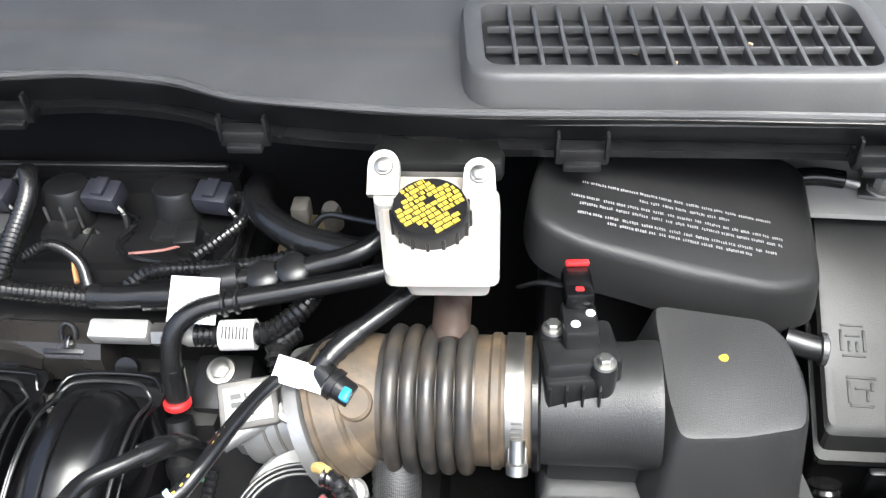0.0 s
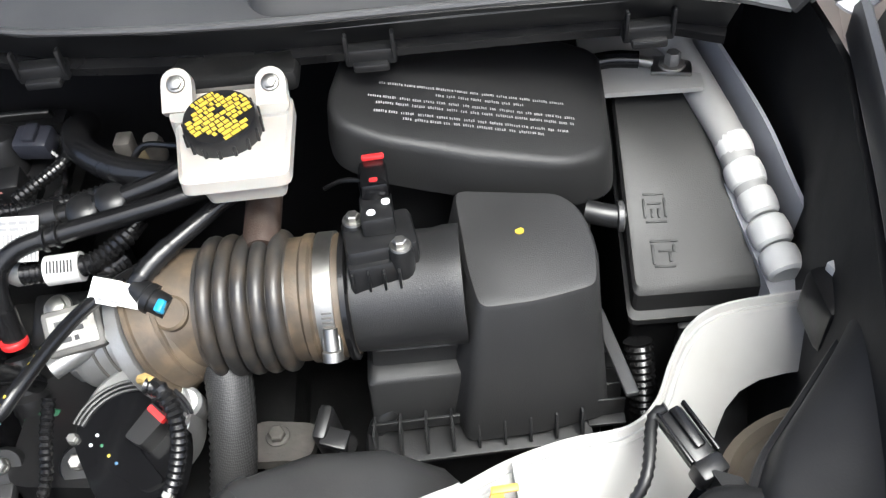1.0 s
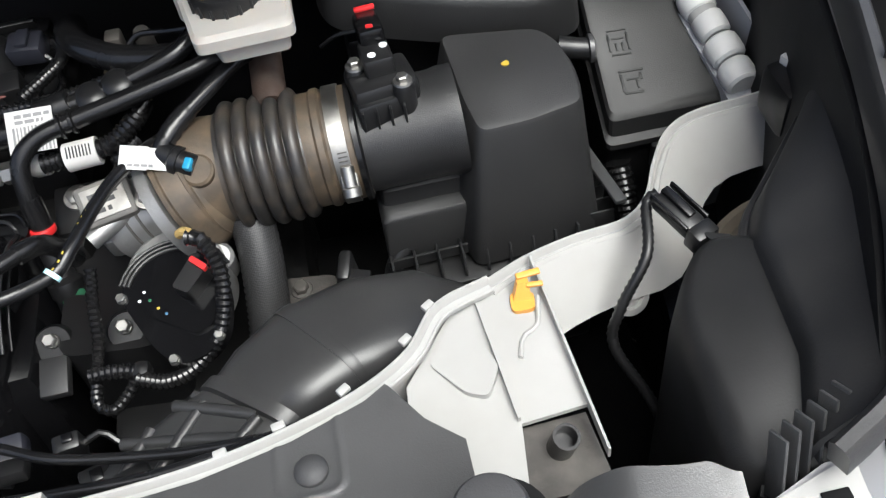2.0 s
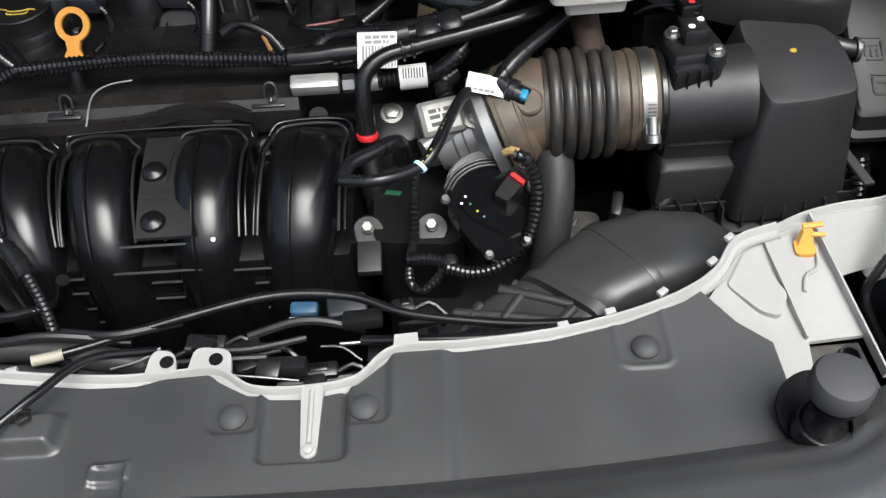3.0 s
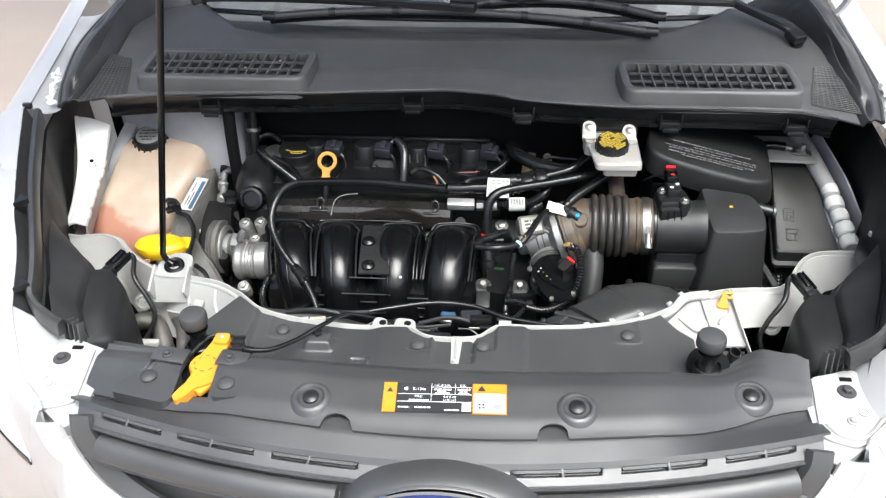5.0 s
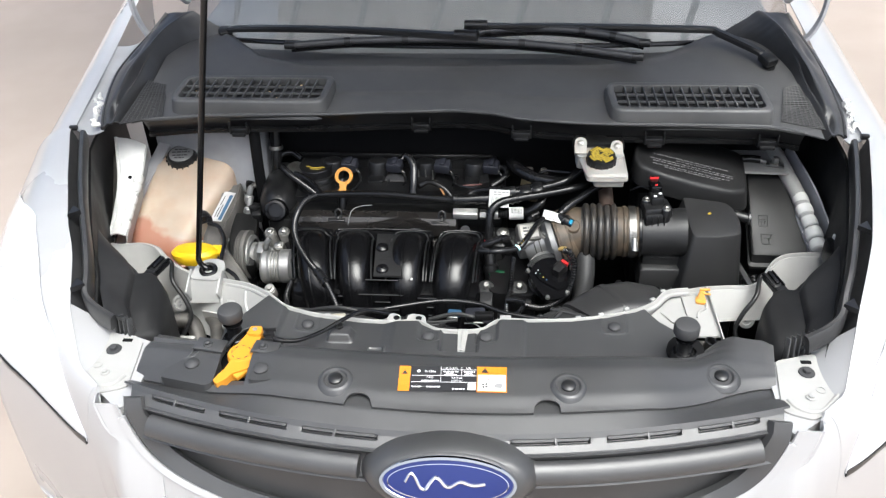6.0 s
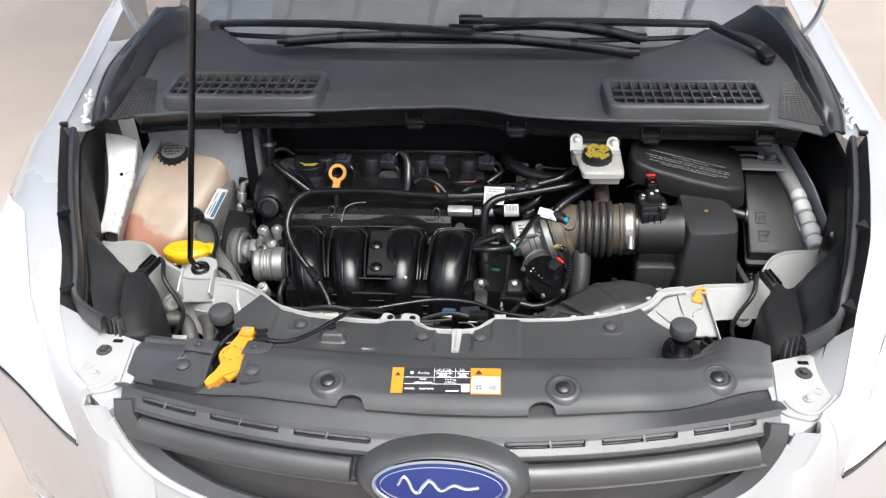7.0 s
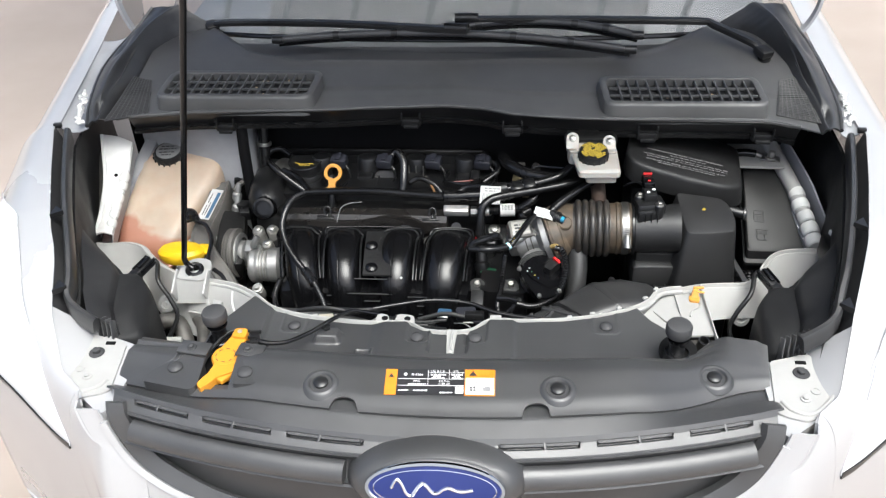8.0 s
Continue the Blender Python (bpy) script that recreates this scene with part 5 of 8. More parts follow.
glass = part("glass", sheet(screen_point, 30, 14, 0.005), M_GLASS, screen, "smooth tinted glass")
glass.visible_shadow = False
part("dash_shelf", block((-0.02, 1.34, 1.03), (1.4, 0.96, 0.04), 0.02), M_DASH, screen)
part("dash_back", block((-0.02, 1.82, 1.25), (1.5, 0.04, 0.7), 0.01), M_VOID, screen)
part("lower_seal", tube([screen_point(u, 0.0) + V(0, -0.006, 0.002) for u in (0.0, 0.2, 0.4, 0.6, 0.8, 1.0)], 0.006, 8, 0.02), M_RUBBER, screen)
for s, x in ((1, 0.72), (-1, -0.77)):
    part("pillar", tube([(x - s * 0.012, 1.15, 1.23), (x - s * 0.02, 1.3, 1.32), (x - s * 0.05, 1.7, 1.56)], 0.035, 12, 0.03), M_PAINT, screen, "white painted windscreen pillar")


def wiper(name_label, pivot, elbow, tip, b0, b1):
    w = thing("wiper", name_label, "wiper", pivot, "wipers")
    part("pivot_cap", join(block(pivot + V(0.002, -0.004, 0.004), (0.030, 0.034, 0.018), 0.006, (12, 0, 30)), lathe([(0.010, -0.05), (0.010, -0.012), (0.013, -0.008)], pivot + V(0.004, -0.014, 0), (0, -0.3, 1), 18), lathe([(0.024, -0.06), (0.022, -0.03)], pivot, (0, -0.3, 1), 20)), M_BLACK, w)
    part("arm", strip([pivot, *elbow, tip], [(-0.010, -0.005), (0.010, -0.005), (0.010, 0.002), (0.006, 0.006), (-0.006, 0.006), (-0.010, 0.002)], 0.02), M_SATINBLACK, w)
    bow = lambda f: Vector(b0).lerp(Vector(b1), f) + V(0, 0.030, 0.012) * (1 - (2 * f - 1) ** 2)
    part("blade", tube([bow(k / 8) for k in range(9)], 0.0078, 12, 0.02), M_BLADE, w, "grey rubber beam blade")
    part("lip", strip([bow(k / 8) + V(0, 0.002, -0.010) for k in range(9)], [(-0.002, -0.006), (0.002, -0.006), (0.004, 0.004), (-0.004, 0.004)], 0.03), M_RUBBER, w, "black wiping lip")
    for f in (0.0, 1.0):
        part("end_cap", tube([bow(f) + (b1 - b0).normalized() * d for d in (-0.012, 0.0, 0.012)], 0.0092, 10), M_SATINBLACK, w)
    for f in (0.17, 0.34, 0.68, 0.84):
        c = bow(f)
        along = (bow(f + 0.01) - bow(f - 0.01)).normalized()
        part("bridge", tube([c - along * 0.007, c, c + along * 0.007], 0.0095, 10), M_SATINBLACK, w)
    d = (Vector(tip) - Vector(elbow[-1])).normalized()
    part("tip_hook", tube([Vector(tip) - d * 0.05 + V(0, 0, 0.004), Vector(tip) + V(0, 0, 0.004)], 0.0105, 10), M_SATINBLACK, w)
    return w


wiper("black wiper parked across the windscreen with its pivot at the fender", V(0.587, 0.721, 1.095), [V(0.578, 0.729, 1.108), V(0.535, 0.768, 1.117), V(0.494, 0.803, 1.124), V(0.465, 0.808, 1.127), V(0.2, 0.803, 1.134)], V(-0.042, 0.802, 1.135), V(-0.06, 0.785, 1.120), V(0.340, 0.752, 1.120))
wiper("long black wiper parked low over the cowl", V(-0.60, 0.86, 1.095), [V(-0.56, 0.85, 1.11), V(-0.3, 0.800, 1.128)], V(-0.010, 0.738, 1.138), V(-0.419, 0.752, 1.112), V(0.321, 0.700, 1.112))

# ---- closing walls of the engine bay, its shade put into their near-black colour ----
lone("wall_firewall", block((-0.02, 0.66, 0.72), (1.46, 0.02, 0.66), 0.004), M_VOID, "black insulated firewall behind the engine, bay shade in its colour", "wall", "structure")
for side, compass in ((-1, "west"), (1, "east")):
    lone("wall_apron_" + compass, sheet(lambda u, v: fender_point(side, -0.02 + 0.7 * u, 0) + V(-side * (0.034 + 0.02 * v), 0, -0.04 - 0.55 * v), 20, 6, 0.006), M_HOUSING,
         "dark inner wing beside the coolant tank, bay shade in its colour" if side < 0 else "dark inner wing beside the fuse box, bay shade in its colour", "wall", "structure")
lone("bay_floor", prism([(-0.50, -0.17), (0.46, -0.17), (0.60, 0.0), (0.72, 0.12), (0.72, 0.69), (-0.76, 0.69), (-0.76, 0.12), (-0.64, 0.0)], 0.39, 0.41, 0.004), M_VOID, "dark undertray below the engine, bay shade in its colour", "floor", "structure")
radiator = thing("radiator", "dark finned radiator standing behind the bumper", "radiator", (0, -0.02, 0.4))
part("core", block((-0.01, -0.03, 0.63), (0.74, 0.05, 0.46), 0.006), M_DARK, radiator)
part("top_tank", block((-0.01, -0.03, 0.87), (0.76, 0.06, 0.05), 0.012), M_BLACK, radiator)
# near-black block, colours in the shade under the cover
lone("undershield", block((-0.01, -0.12, 0.78), (0.98, 0.12, 0.02), 0.004), M_VOID, "dark air guide under the radiator cover, shade in its colour", "air guide")

# ---- inner wing edges ----
for s, pts in ((1, [(0.612, 0.64, 0.93), (0.632, 0.575, 0.908), (0.647, 0.52, 0.889), (0.656, 0.462, 0.868), (0.664, 0.415, 0.852), (0.667, 0.385, 0.845)]),
               (-1, [(-0.69, 0.66, 0.96), (-0.71, 0.58, 0.92), (-0.735, 0.50, 0.885), (-0.752, 0.42, 0.86), (-0.756, 0.38, 0.855)])):
    rail = thing("inner_wing_rail", "white painted inner wing rail with lumpy seam sealer", "body panel", pts[2], "inner wing rails")
    part("rail", strip([Vector(p) + V(0, 0, -0.006) for p in pts], [(-0.012, -0.2), (0.016, -0.2), (0.016, -0.004), (-0.012, -0.004)], 0.012), M_GREYSHEET, rail)
    if s < 0:
        left = smooth_line([(-0.776, 0.570, 0.980), (-0.757, 0.50, 0.92), (-0.747, 0.43, 0.885), (-0.738, 0.365, 0.868)], 0.01)
        right = smooth_line([(-0.716, 0.575, 0.960), (-0.714, 0.50, 0.91), (-0.716, 0.44, 0.882), (-0.704, 0.366, 0.868)], 0.01)
        part("pressed_sheet", sheet(lambda u, v: left[int(u * (len(left) - 1))].lerp(right[int(u * (len(right) - 1))], v) + V(0, 0, 0.005 * math.sin(math.pi * v) + 0.0025 * math.sin(14 * u)), 20, 10, 0.004), M_SEALER, rail, "white painted pressed sheet")
        part("sheet_hole", lathe([(0.004, 0), (0.004, 0.0012), (0.001, 0.0012)], (-0.735, 0.505, 0.9205), (0.1, -0.5, 0.85), 14), M_VOID, rail)
        part("sheet_lip", tube(left[::2], 0.004, 8, 0.01), M_SEALER, rail)
        part("side_sheet", sheet(lambda u, v: right[int(u * (len(right) - 1))] + V(-0.010 * v, 0, -0.05 * v), 20, 6, 0.003), M_PRIMER, rail, "white inner side of the rail")
        for k in range(6):
            q = right[int((0.36 + 0.105 * k) * (len(right) - 1))]
            part("sealer_lump", lathe([(0.007, -0.011), (0.010, -0.008), (0.011, 0.0), (0.010, 0.008), (0.007, 0.011)], q + V(-0.006, 0, -0.001), (0.02, 1, 0.4), 14), M_SEALER, rail, "pale seam sealer lump")
        part("outer_sheet", sheet(lambda u, v: left[int(u * (len(left) - 1))] + V(-0.07 * v, -0.01 * v, -0.03 - 0.06 * v), 20, 6, 0.003), M_CASTDARK, rail, "dusty dark sheet outside the rail")
        continue
    part("rolled_edge", tube(pts[:4], 0.0165, 18, 0.008, ends=0.0140), M_PRIMER, rail, "smooth rounded pale edge")
    line = smooth_line(pts, 0.004)
    lump = random.Random(21)
    for k in range(5):
        i = int((0.50 + 0.105 * k) * (len(line) - 1))
        q, along = line[i], line[min(i + 3, len(line) - 1)] - line[i - 3]
        r, h = lump.uniform(0.0155, 0.018), 0.0125
        part("sealer_lump", lathe([(r * 0.78, -h), (r * 0.96, -h * 0.75), (r, -h * 0.2), (r, h * 0.3), (r * 0.93, h * 0.8), (r * 0.75, h)], q + V(lump.uniform(-0.002, 0.002), 0, 0), along, 16), M_SEALER, rail, "pale seam sealer lump")
    part("flange", strip([Vector(p) + V(0.029, 0.0, 0.006) for p in pts], [(-0.002, -0.09), (0.002, -0.09), (0.002, 0.012), (-0.002, 0.012)], 0.012), M_GREYSHEET, rail, "thin upright sheet flange")

tower = thing("strut_tower", "dull grey painted sheet wall behind the coolant tank", "body panel", (-0.6, 0.63, 0.6))
part("wall", prism(rounded([(-0.72, 0.645), (-0.72, 0.635), (-0.47, 0.56), (-0.462, 0.57), (-0.46, 0.645)], 0.02), 0.55, 1.02, 0.006), M_GREYSHEET, tower)
# near-black tube paints the shadow where the wall turns away
part("wall_edge_shade", tube([(-0.475, 0.555, 0.6), (-0.47, 0.553, 0.9), (-0.468, 0.56, 1.01)], 0.012, 10), M_VOID, tower)
bracket = thing("battery_strap", "pale sheet bracket with a black earth cable and bolt", "bracket", (0.60, 0.635, 0.93))
part("sheet", prism([(0.532, 0.560), (0.628, 0.556), (0.638, 0.645), (0.53, 0.648)], 0.920, 0.925, 0.001), M_PRIMER, bracket)
part("cable", tube([(0.535, 0.600, 0.930), (0.556, 0.600, 0.932), (0.578, 0.597, 0.931)], 0.008, 12), M_RUBBER, bracket, "black cable")
part("lug", join(tube([(0.576, 0.597, 0.931), (0.59, 0.594, 0.928)], 0.0055, 10), block((0.606, 0.588, 0.9275), (0.036, 0.026, 0.004), 0.001, (0, 0, -12))), M_STEEL, bracket, "plated cable lug")
part("bolt", bolt_form((0.606, 0.586, 0.9295), 0.007, 0.012), M_ALUDULL, bracket)

# ---- engine block and valve cover ----
engine = thing("engine", "black four-cylinder engine with plastic valve cover", "engine", (-0.16, 0.5, 0.42))
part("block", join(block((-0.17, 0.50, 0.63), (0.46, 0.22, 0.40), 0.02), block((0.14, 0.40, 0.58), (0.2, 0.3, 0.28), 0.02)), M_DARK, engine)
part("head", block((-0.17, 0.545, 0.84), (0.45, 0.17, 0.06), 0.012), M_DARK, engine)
vc = prism(rounded([(-0.415, 0.50), (0.045, 0.50), (0.04, 0.632), (-0.42, 0.632)], 0.02), 0.85, 0.884, 0.006, seg=3)
part("valve_cover", vc, M_BLACK, engine, "black plastic valve cover")
part("rear_ridge", prism(rounded([(-0.35, 0.622), (0.035, 0.622), (0.035, 0.645), (-0.35, 0.645)], 0.004), 0.86, 0.903, 0.004), M_BLACK, engine)
part("front_box", prism(rounded([(-0.252, 0.512), (0.030, 0.516), (0.030, 0.553), (-0.250, 0.551)], 0.006), 0.86, 0.893, 0.003), M_BLACK, engine, "flat black box in front of the coils")
part("rear_panel", block((-0.19, 0.634, 0.905), (0.43, 0.006, 0.02), 0.002, (25, 0, 0)), M_SATINBLACK, engine, "thin shiny rear edge")
for k in range(3):
    part("cover_pin", lathe([(0.0016, 0), (0.0016, 0.022), (0.0008, 0.024)], (-0.128 + 0.015 * k, 0.562, 0.892), n=8), M_STEEL, engine)
part("round_seat", lathe([(0.024, 0), (0.024, 0.004), (0.018, 0.008), (0.006, 0.010)], (-0.178, 0.566, 0.886), (0, -0.1, 1), 24), M_SOFT, engine, "grey round seat")
for k, x in enumerate((-0.300, -0.203, -0.100, 0.003)):
    c = V(x, 0.585, 0.884)
    coil = part("ignition_coil", join(lathe([(0.021, -0.02), (0.021, 0.036), (0.019, 0.04), (0.014, 0.0415), (0.003, 0.042)], c + V(-0.016, -0.004, 0), (0.04, 0.12, 1), 24),
                                      block(c + V(-0.016, -0.02, 0.005), (0.034, 0.045, 0.02), 0.006)), M_BLACK, engine, "black ignition coil")
    part("connector", block(c + V(0.022, -0.004, 0.03), (0.034, 0.026, 0.022), 0.004, (12, 0, -8)), M_SLATE, coil, "slate grey plug")
    part("clip", block(c + V(0.022, -0.006, 0.043), (0.012, 0.02, 0.005), 0.0015, (12, 0, -8)), M_SLATE, coil)
    part("screw", bolt_form(c + V(0.008, -0.028, 0.0), 0.0055, 0.006), M_STEEL, coil)
    part("lead", tube([c + V(0.034, -0.012, 0.026), c + V(0.044, -0.02, 0.018), c + V(0.048, -0.04, 0.008), c + V(0.034, -0.066, 0.004)], 0.0035, 8, ripple=0.15, pitch=0.003), M_CONDUIT, coil)
    for d in (-0.012, 0.024):
        part("rib", block(c + V(d + 0.024, -0.042, 0.004), (0.0025, 0.035, 0.012), 0.0008), M_BLACK, engine)
oil = thing("oil_filler_cap", "black oil filler cap with a yellow oil can mark", "cap", (-0.345, 0.565, 0.885))
part("neck", lathe([(0.04, -0.01), (0.04, 0.012), (0.036, 0.02)], (-0.345, 0.56, 0.885), n=32), M_BLACK, oil)
arc = [(-0.347 + 0.034 * math.cos(a), 0.566 + 0.036 * math.sin(a)) for a in [math.pi * (1 + k / 16) for k in range(17)]]
part("cap", prism([(-0.381, 0.592)] + arc + [(-0.313, 0.592)], 0.872, 0.922, 0.004), M_BLACK, oil, "black D-shaped cap")
part("cap_rim", tube([(x, y, 0.9225) for x, y in [(-0.379, 0.59)] + arc[::2] + [(-0.315, 0.59)]], 0.0018, 6, 0.004), M_BLACK, oil)
can = [(-0.367, 0.559), (-0.358, 0.556), (-0.353, 0.553), (-0.341, 0.5535), (-0.333, 0.556), (-0.327, 0.5545)]
part("oil_can_mark", join(tube([(x, y, 0.9226) for x, y in can], 0.0009, 6, 0.002), tube([(-0.355, 0.5535, 0.9226), (-0.355, 0.548, 0.9226), (-0.336, 0.548, 0.9226), (-0.334, 0.555, 0.9226)], 0.0009, 6, 0.002)), M_INKYELLOW, oil, "yellow oil can outline")
part("words", lettering("SAE 5W-20", 0.0085, Matrix.Translation((-0.366, 0.600, 0.9065)) @ pose(0, 0, 0, 20), 0.0002), M_INKYELLOW, oil, "yellow printed oil grade")
part("name_ridge", block((-0.345, 0.602, 0.899), (0.085, 0.018, 0.012), 0.003, (20, 0, 0)), M_BLACK, oil)
part("front_shell", lathe([(0.043, 0), (0.041, 0.03), (0.038, 0.036)], (-0.345, 0.548, 0.862), n=30), M_BLACK, oil)
dip = thing("dipstick", "yellow ring handle of the oil dipstick", "dipstick", (-0.282, 0.525, 0.90))
dm = Matrix.Translation((-0.281, 0.528, 0.918)) @ pose(0, 0, 0, 48, 0, -3)
flat = lathe([(0.0122, -0.0022), (0.0185, -0.0022), (0.0190, -0.0012), (0.0190, 0.0012), (0.0185, 0.0022), (0.0122, 0.0022), (0.0117, 0.0)], (0, 0, 0), n=36)
bmesh.ops.delete(flat, geom=[f for f in flat.faces if len(f.verts) > 4], context="FACES_ONLY")
flat.transform(dm)
part("ring", flat, M_YELLOW, dip, "flat yellow pull ring")
grip = prism(rounded([(-0.0085, -0.016), (0.0085, -0.016), (0.0065, -0.026), (0.0105, -0.033), (0.009, -0.038), (-0.009, -0.038), (-0.0105, -0.033), (-0.0065, -0.026)], 0.002), -0.0022, 0.003, 0.001)
grip.transform(dm)
part("grip", grip, M_YELLOW, dip)
part("tube", tube([(-0.279, 0.49, 0.895), (-0.28, 0.48, 0.87), (-0.28, 0.47, 0.82)], 0.009, 10), M_BLACK, dip)
chrome_cap = lathe([(0.022, 0), (0.022, 0.018), (0.018, 0.024), (0.003, 0.025)], (-0.392, 0.566, 0.895), (0, -0.2, 1), 24)
part("sender_cap", chrome_cap, M_STEEL, engine, "bright metal sender cap")
part("sender_hood", tube([(-0.438, 0.57, 0.89), (-0.435, 0.605, 0.918), (-0.41, 0.612, 0.925), (-0.386, 0.60, 0.916)], 0.007, 10), M_CONDUIT, engine)
# timing end of the engine
tm = lathe([(0.030, -0.03), (0.036, 0.0), (0.041, 0.04), (0.041, 0.08), (0.036, 0.104), (0.024, 0.118), (0.003, 0.122)], (-0.428, 0.585, 0.868), (0.10, -1, -0.02), 32)
part("timing_hump", tm, M_BLACK, engine, "long rounded timing cover hump")
part("timing_cover", block((-0.41, 0.535, 0.70), (0.06, 0.17, 0.32), 0.02), M_DARK, engine)
part("actuator", lathe([(0.024, -0.02), (0.024, 0.01), (0.021, 0.015), (0.016, 0.016), (0.014, 0.012), (0.002, 0.012)], (-0.416, 0.464, 0.872), (0.05, -0.85, 0.5), 28), M_GLOSS, engine, "glossy black actuator plug")
for x, y, z in ((-0.421, 0.414, 0.850), (-0.393, 0.417, 0.850), (-0.398, 0.388, 0.835)):
    part("boss", lathe([(0.012, -0.05), (0.012, 0.0), (0.010, 0.003)], (x, y, z), (0, -0.4, 1), 16), M_ALUDULL, engine)
    part("bolt", bolt_form((x, y, z + 0.002), 0.006, 0.005, (0, -0.4, 1)), M_STEEL, engine)

# ---- fuel rail cover and injector loom ----
rail = thing("fuel_rail", "oily brown-black fuel rail shield above the intake", "fuel rail", (-0.2, 0.435, 0.85))
part("shield", strip([(-0.375, 0.447, 0.868), (-0.2, 0.446, 0.870), (-0.04, 0.444, 0.870)], [(-0.03, -0.03), (0.018, -0.03), (0.018, -0.002), (0.010, 0.008), (-0.012, 0.009), (-0.026, -0.004)], 0.02), M_RAIL, rail)
part("front_edge", strip([(-0.37, 0.428, 0.864), (-0.22, 0.428, 0.866), (-0.165, 0.43, 0.874), (-0.12, 0.43, 0.874), (-0.09, 0.428, 0.866)], [(-0.004, -0.01), (0.005, -0.01), (0.004, 0.004), (-0.004, 0.004)], 0.01), M_RAIL, rail)
part("lead_wire", tube([(-0.215, 0.466, 0.888), (-0.24, 0.46, 0.888), (-0.255, 0.447, 0.884), (-0.258, 0.415, 0.872)], 0.001, 6), M_INKGREY, rail, "thin pale lead")
for x in (-0.281, -0.069):
    part("loom_clip", join(block((x - 0.003, 0.437, 0.8735), (0.036, 0.018, 0.005), 0.002, (18, 0, 0)), tube([(x - 0.006, 0.438, 0.876), (x - 0.006, 0.443, 0.886), (x, 0.446, 0.890), (x + 0.006, 0.443, 0.886), (x + 0.006, 0.438, 0.876)], 0.0022, 8, 0.003)), M_BLACK, rail, "black clip plate")
    part("clip_tip", block((x + 0.005, 0.433, 0.8785), (0.005, 0.006, 0.006), 0.0015), M_STEEL, rail)
    part("clip_tongue", block((x, 0.436, 0.878), (0.005, 0.012, 0.005), 0.0015, (30, 0, 0)), M_GLOSS, rail)
sensor = thing("rail_sensor", "silver rectangular sensor body on the fuel rail", "sensor", (-0.01, 0.435, 0.88))
part("body", block((-0.021, 0.439, 0.889), (0.050, 0.017, 0.018), 0.003, (20, 0, 0)), M_SATIN, sensor, "silver printed body")
part("nut", lathe([(0.010, 0), (0.010, 0.012), (0.007, 0.014), (0.007, 0.03)], (0.008, 0.437, 0.889), (1, 0, 0.05), 6), M_STEEL, sensor, "plated hexagon nut")
part("sleeve", lathe([(0.008, 0), (0.010, 0.004), (0.010, 0.014), (0.006, 0.018), (0.006, 0.03)], (0.032, 0.437, 0.890), (1, 0, 0.05), 18), M_SATIN, sensor, "silver sleeve")

# ---- intake manifold ----
intake = thing("intake_manifold", "glossy black plastic intake manifold with four curved runners", "intake manifold", (-0.17, 0.3, 0.6))
part("plenum", block((-0.17, 0.345, 0.72), (0.38, 0.16, 0.2), 0.03), M_GLOSS, intake)
RUN = ((0.404, 0.835), (0.402, 0.858), (0.394, 0.872), (0.377, 0.8805), (0.352, 0.8825), (0.322, 0.8765), (0.293, 0.862), (0.268, 0.840), (0.251, 0.805), (0.243, 0.755), (0.246, 0.68), (0.255, 0.60))


def runner(x0, x1, w, name="runner"):
    line = smooth_line([(0, y, z) for y, z in RUN], 0.008)
    n = len(line)
    bm = bmesh.new()
    rings = []
    for i, p in enumerate(line):
        t = (line[min(i + 1, n - 1)] - line[max(i - 1, 0)]).normalized()
        nrm = t.cross(V(1, 0, 0))
        f = i / (n - 1)
        cx = x0 + (x1 - x0) * f
        half = w * (0.5 if f < 0.72 else 0.5 - 0.15 * (f - 0.72))
        deep = 0.044
        ring = []
        for k in range(20):
            a = 2 * math.pi * k / 20
            ca, sa = math.cos(a), math.sin(a)
            sx = math.copysign(abs(ca) ** 0.75, ca) * half
            sn = math.copysign(abs(sa) ** 0.85, sa) * deep
            ring.append(bm.verts.new(V(cx + sx, p.y, p.z) + nrm * (sn - deep)))
        rings.append(ring)
    for a, b in zip(rings, rings[1:]):
        for k in range(20):
            bm.faces.new((a[k], a[(k + 1) % 20], b[(k + 1) % 20], b[k]))
    bm.faces.new(list(reversed(rings[0])))
    bm.faces.new(rings[-1])
    r = part(name, bm, M_GLOSS, intake, "glossy curved runner", sharp=60)
    seam = [V(x0 + (x1 - x0) * i / (n - 1) - 0.006, p.y, p.z) + V(0, -0.0004, 0.0008) for i, p in enumerate(line)][3: int(n * 0.8)]
    part("seam", tube(seam[::4], 0.0016, 6, 0.01), M_GLOSS, r)
    part("inner_flange", flange(x0, x1, w, x0, x1, w, 0.001, 0.0, 0.0), M_SATINBLACK, r, "raised weld edge")
    part("eyelet", lathe([(0.005, -0.004), (0.010, -0.004), (0.010, 0.003), (0.005, 0.003)], (x0 + 0.006, 0.428, 0.856), (0, -0.8, 0.6), 16), M_GLOSS, r)
    return r


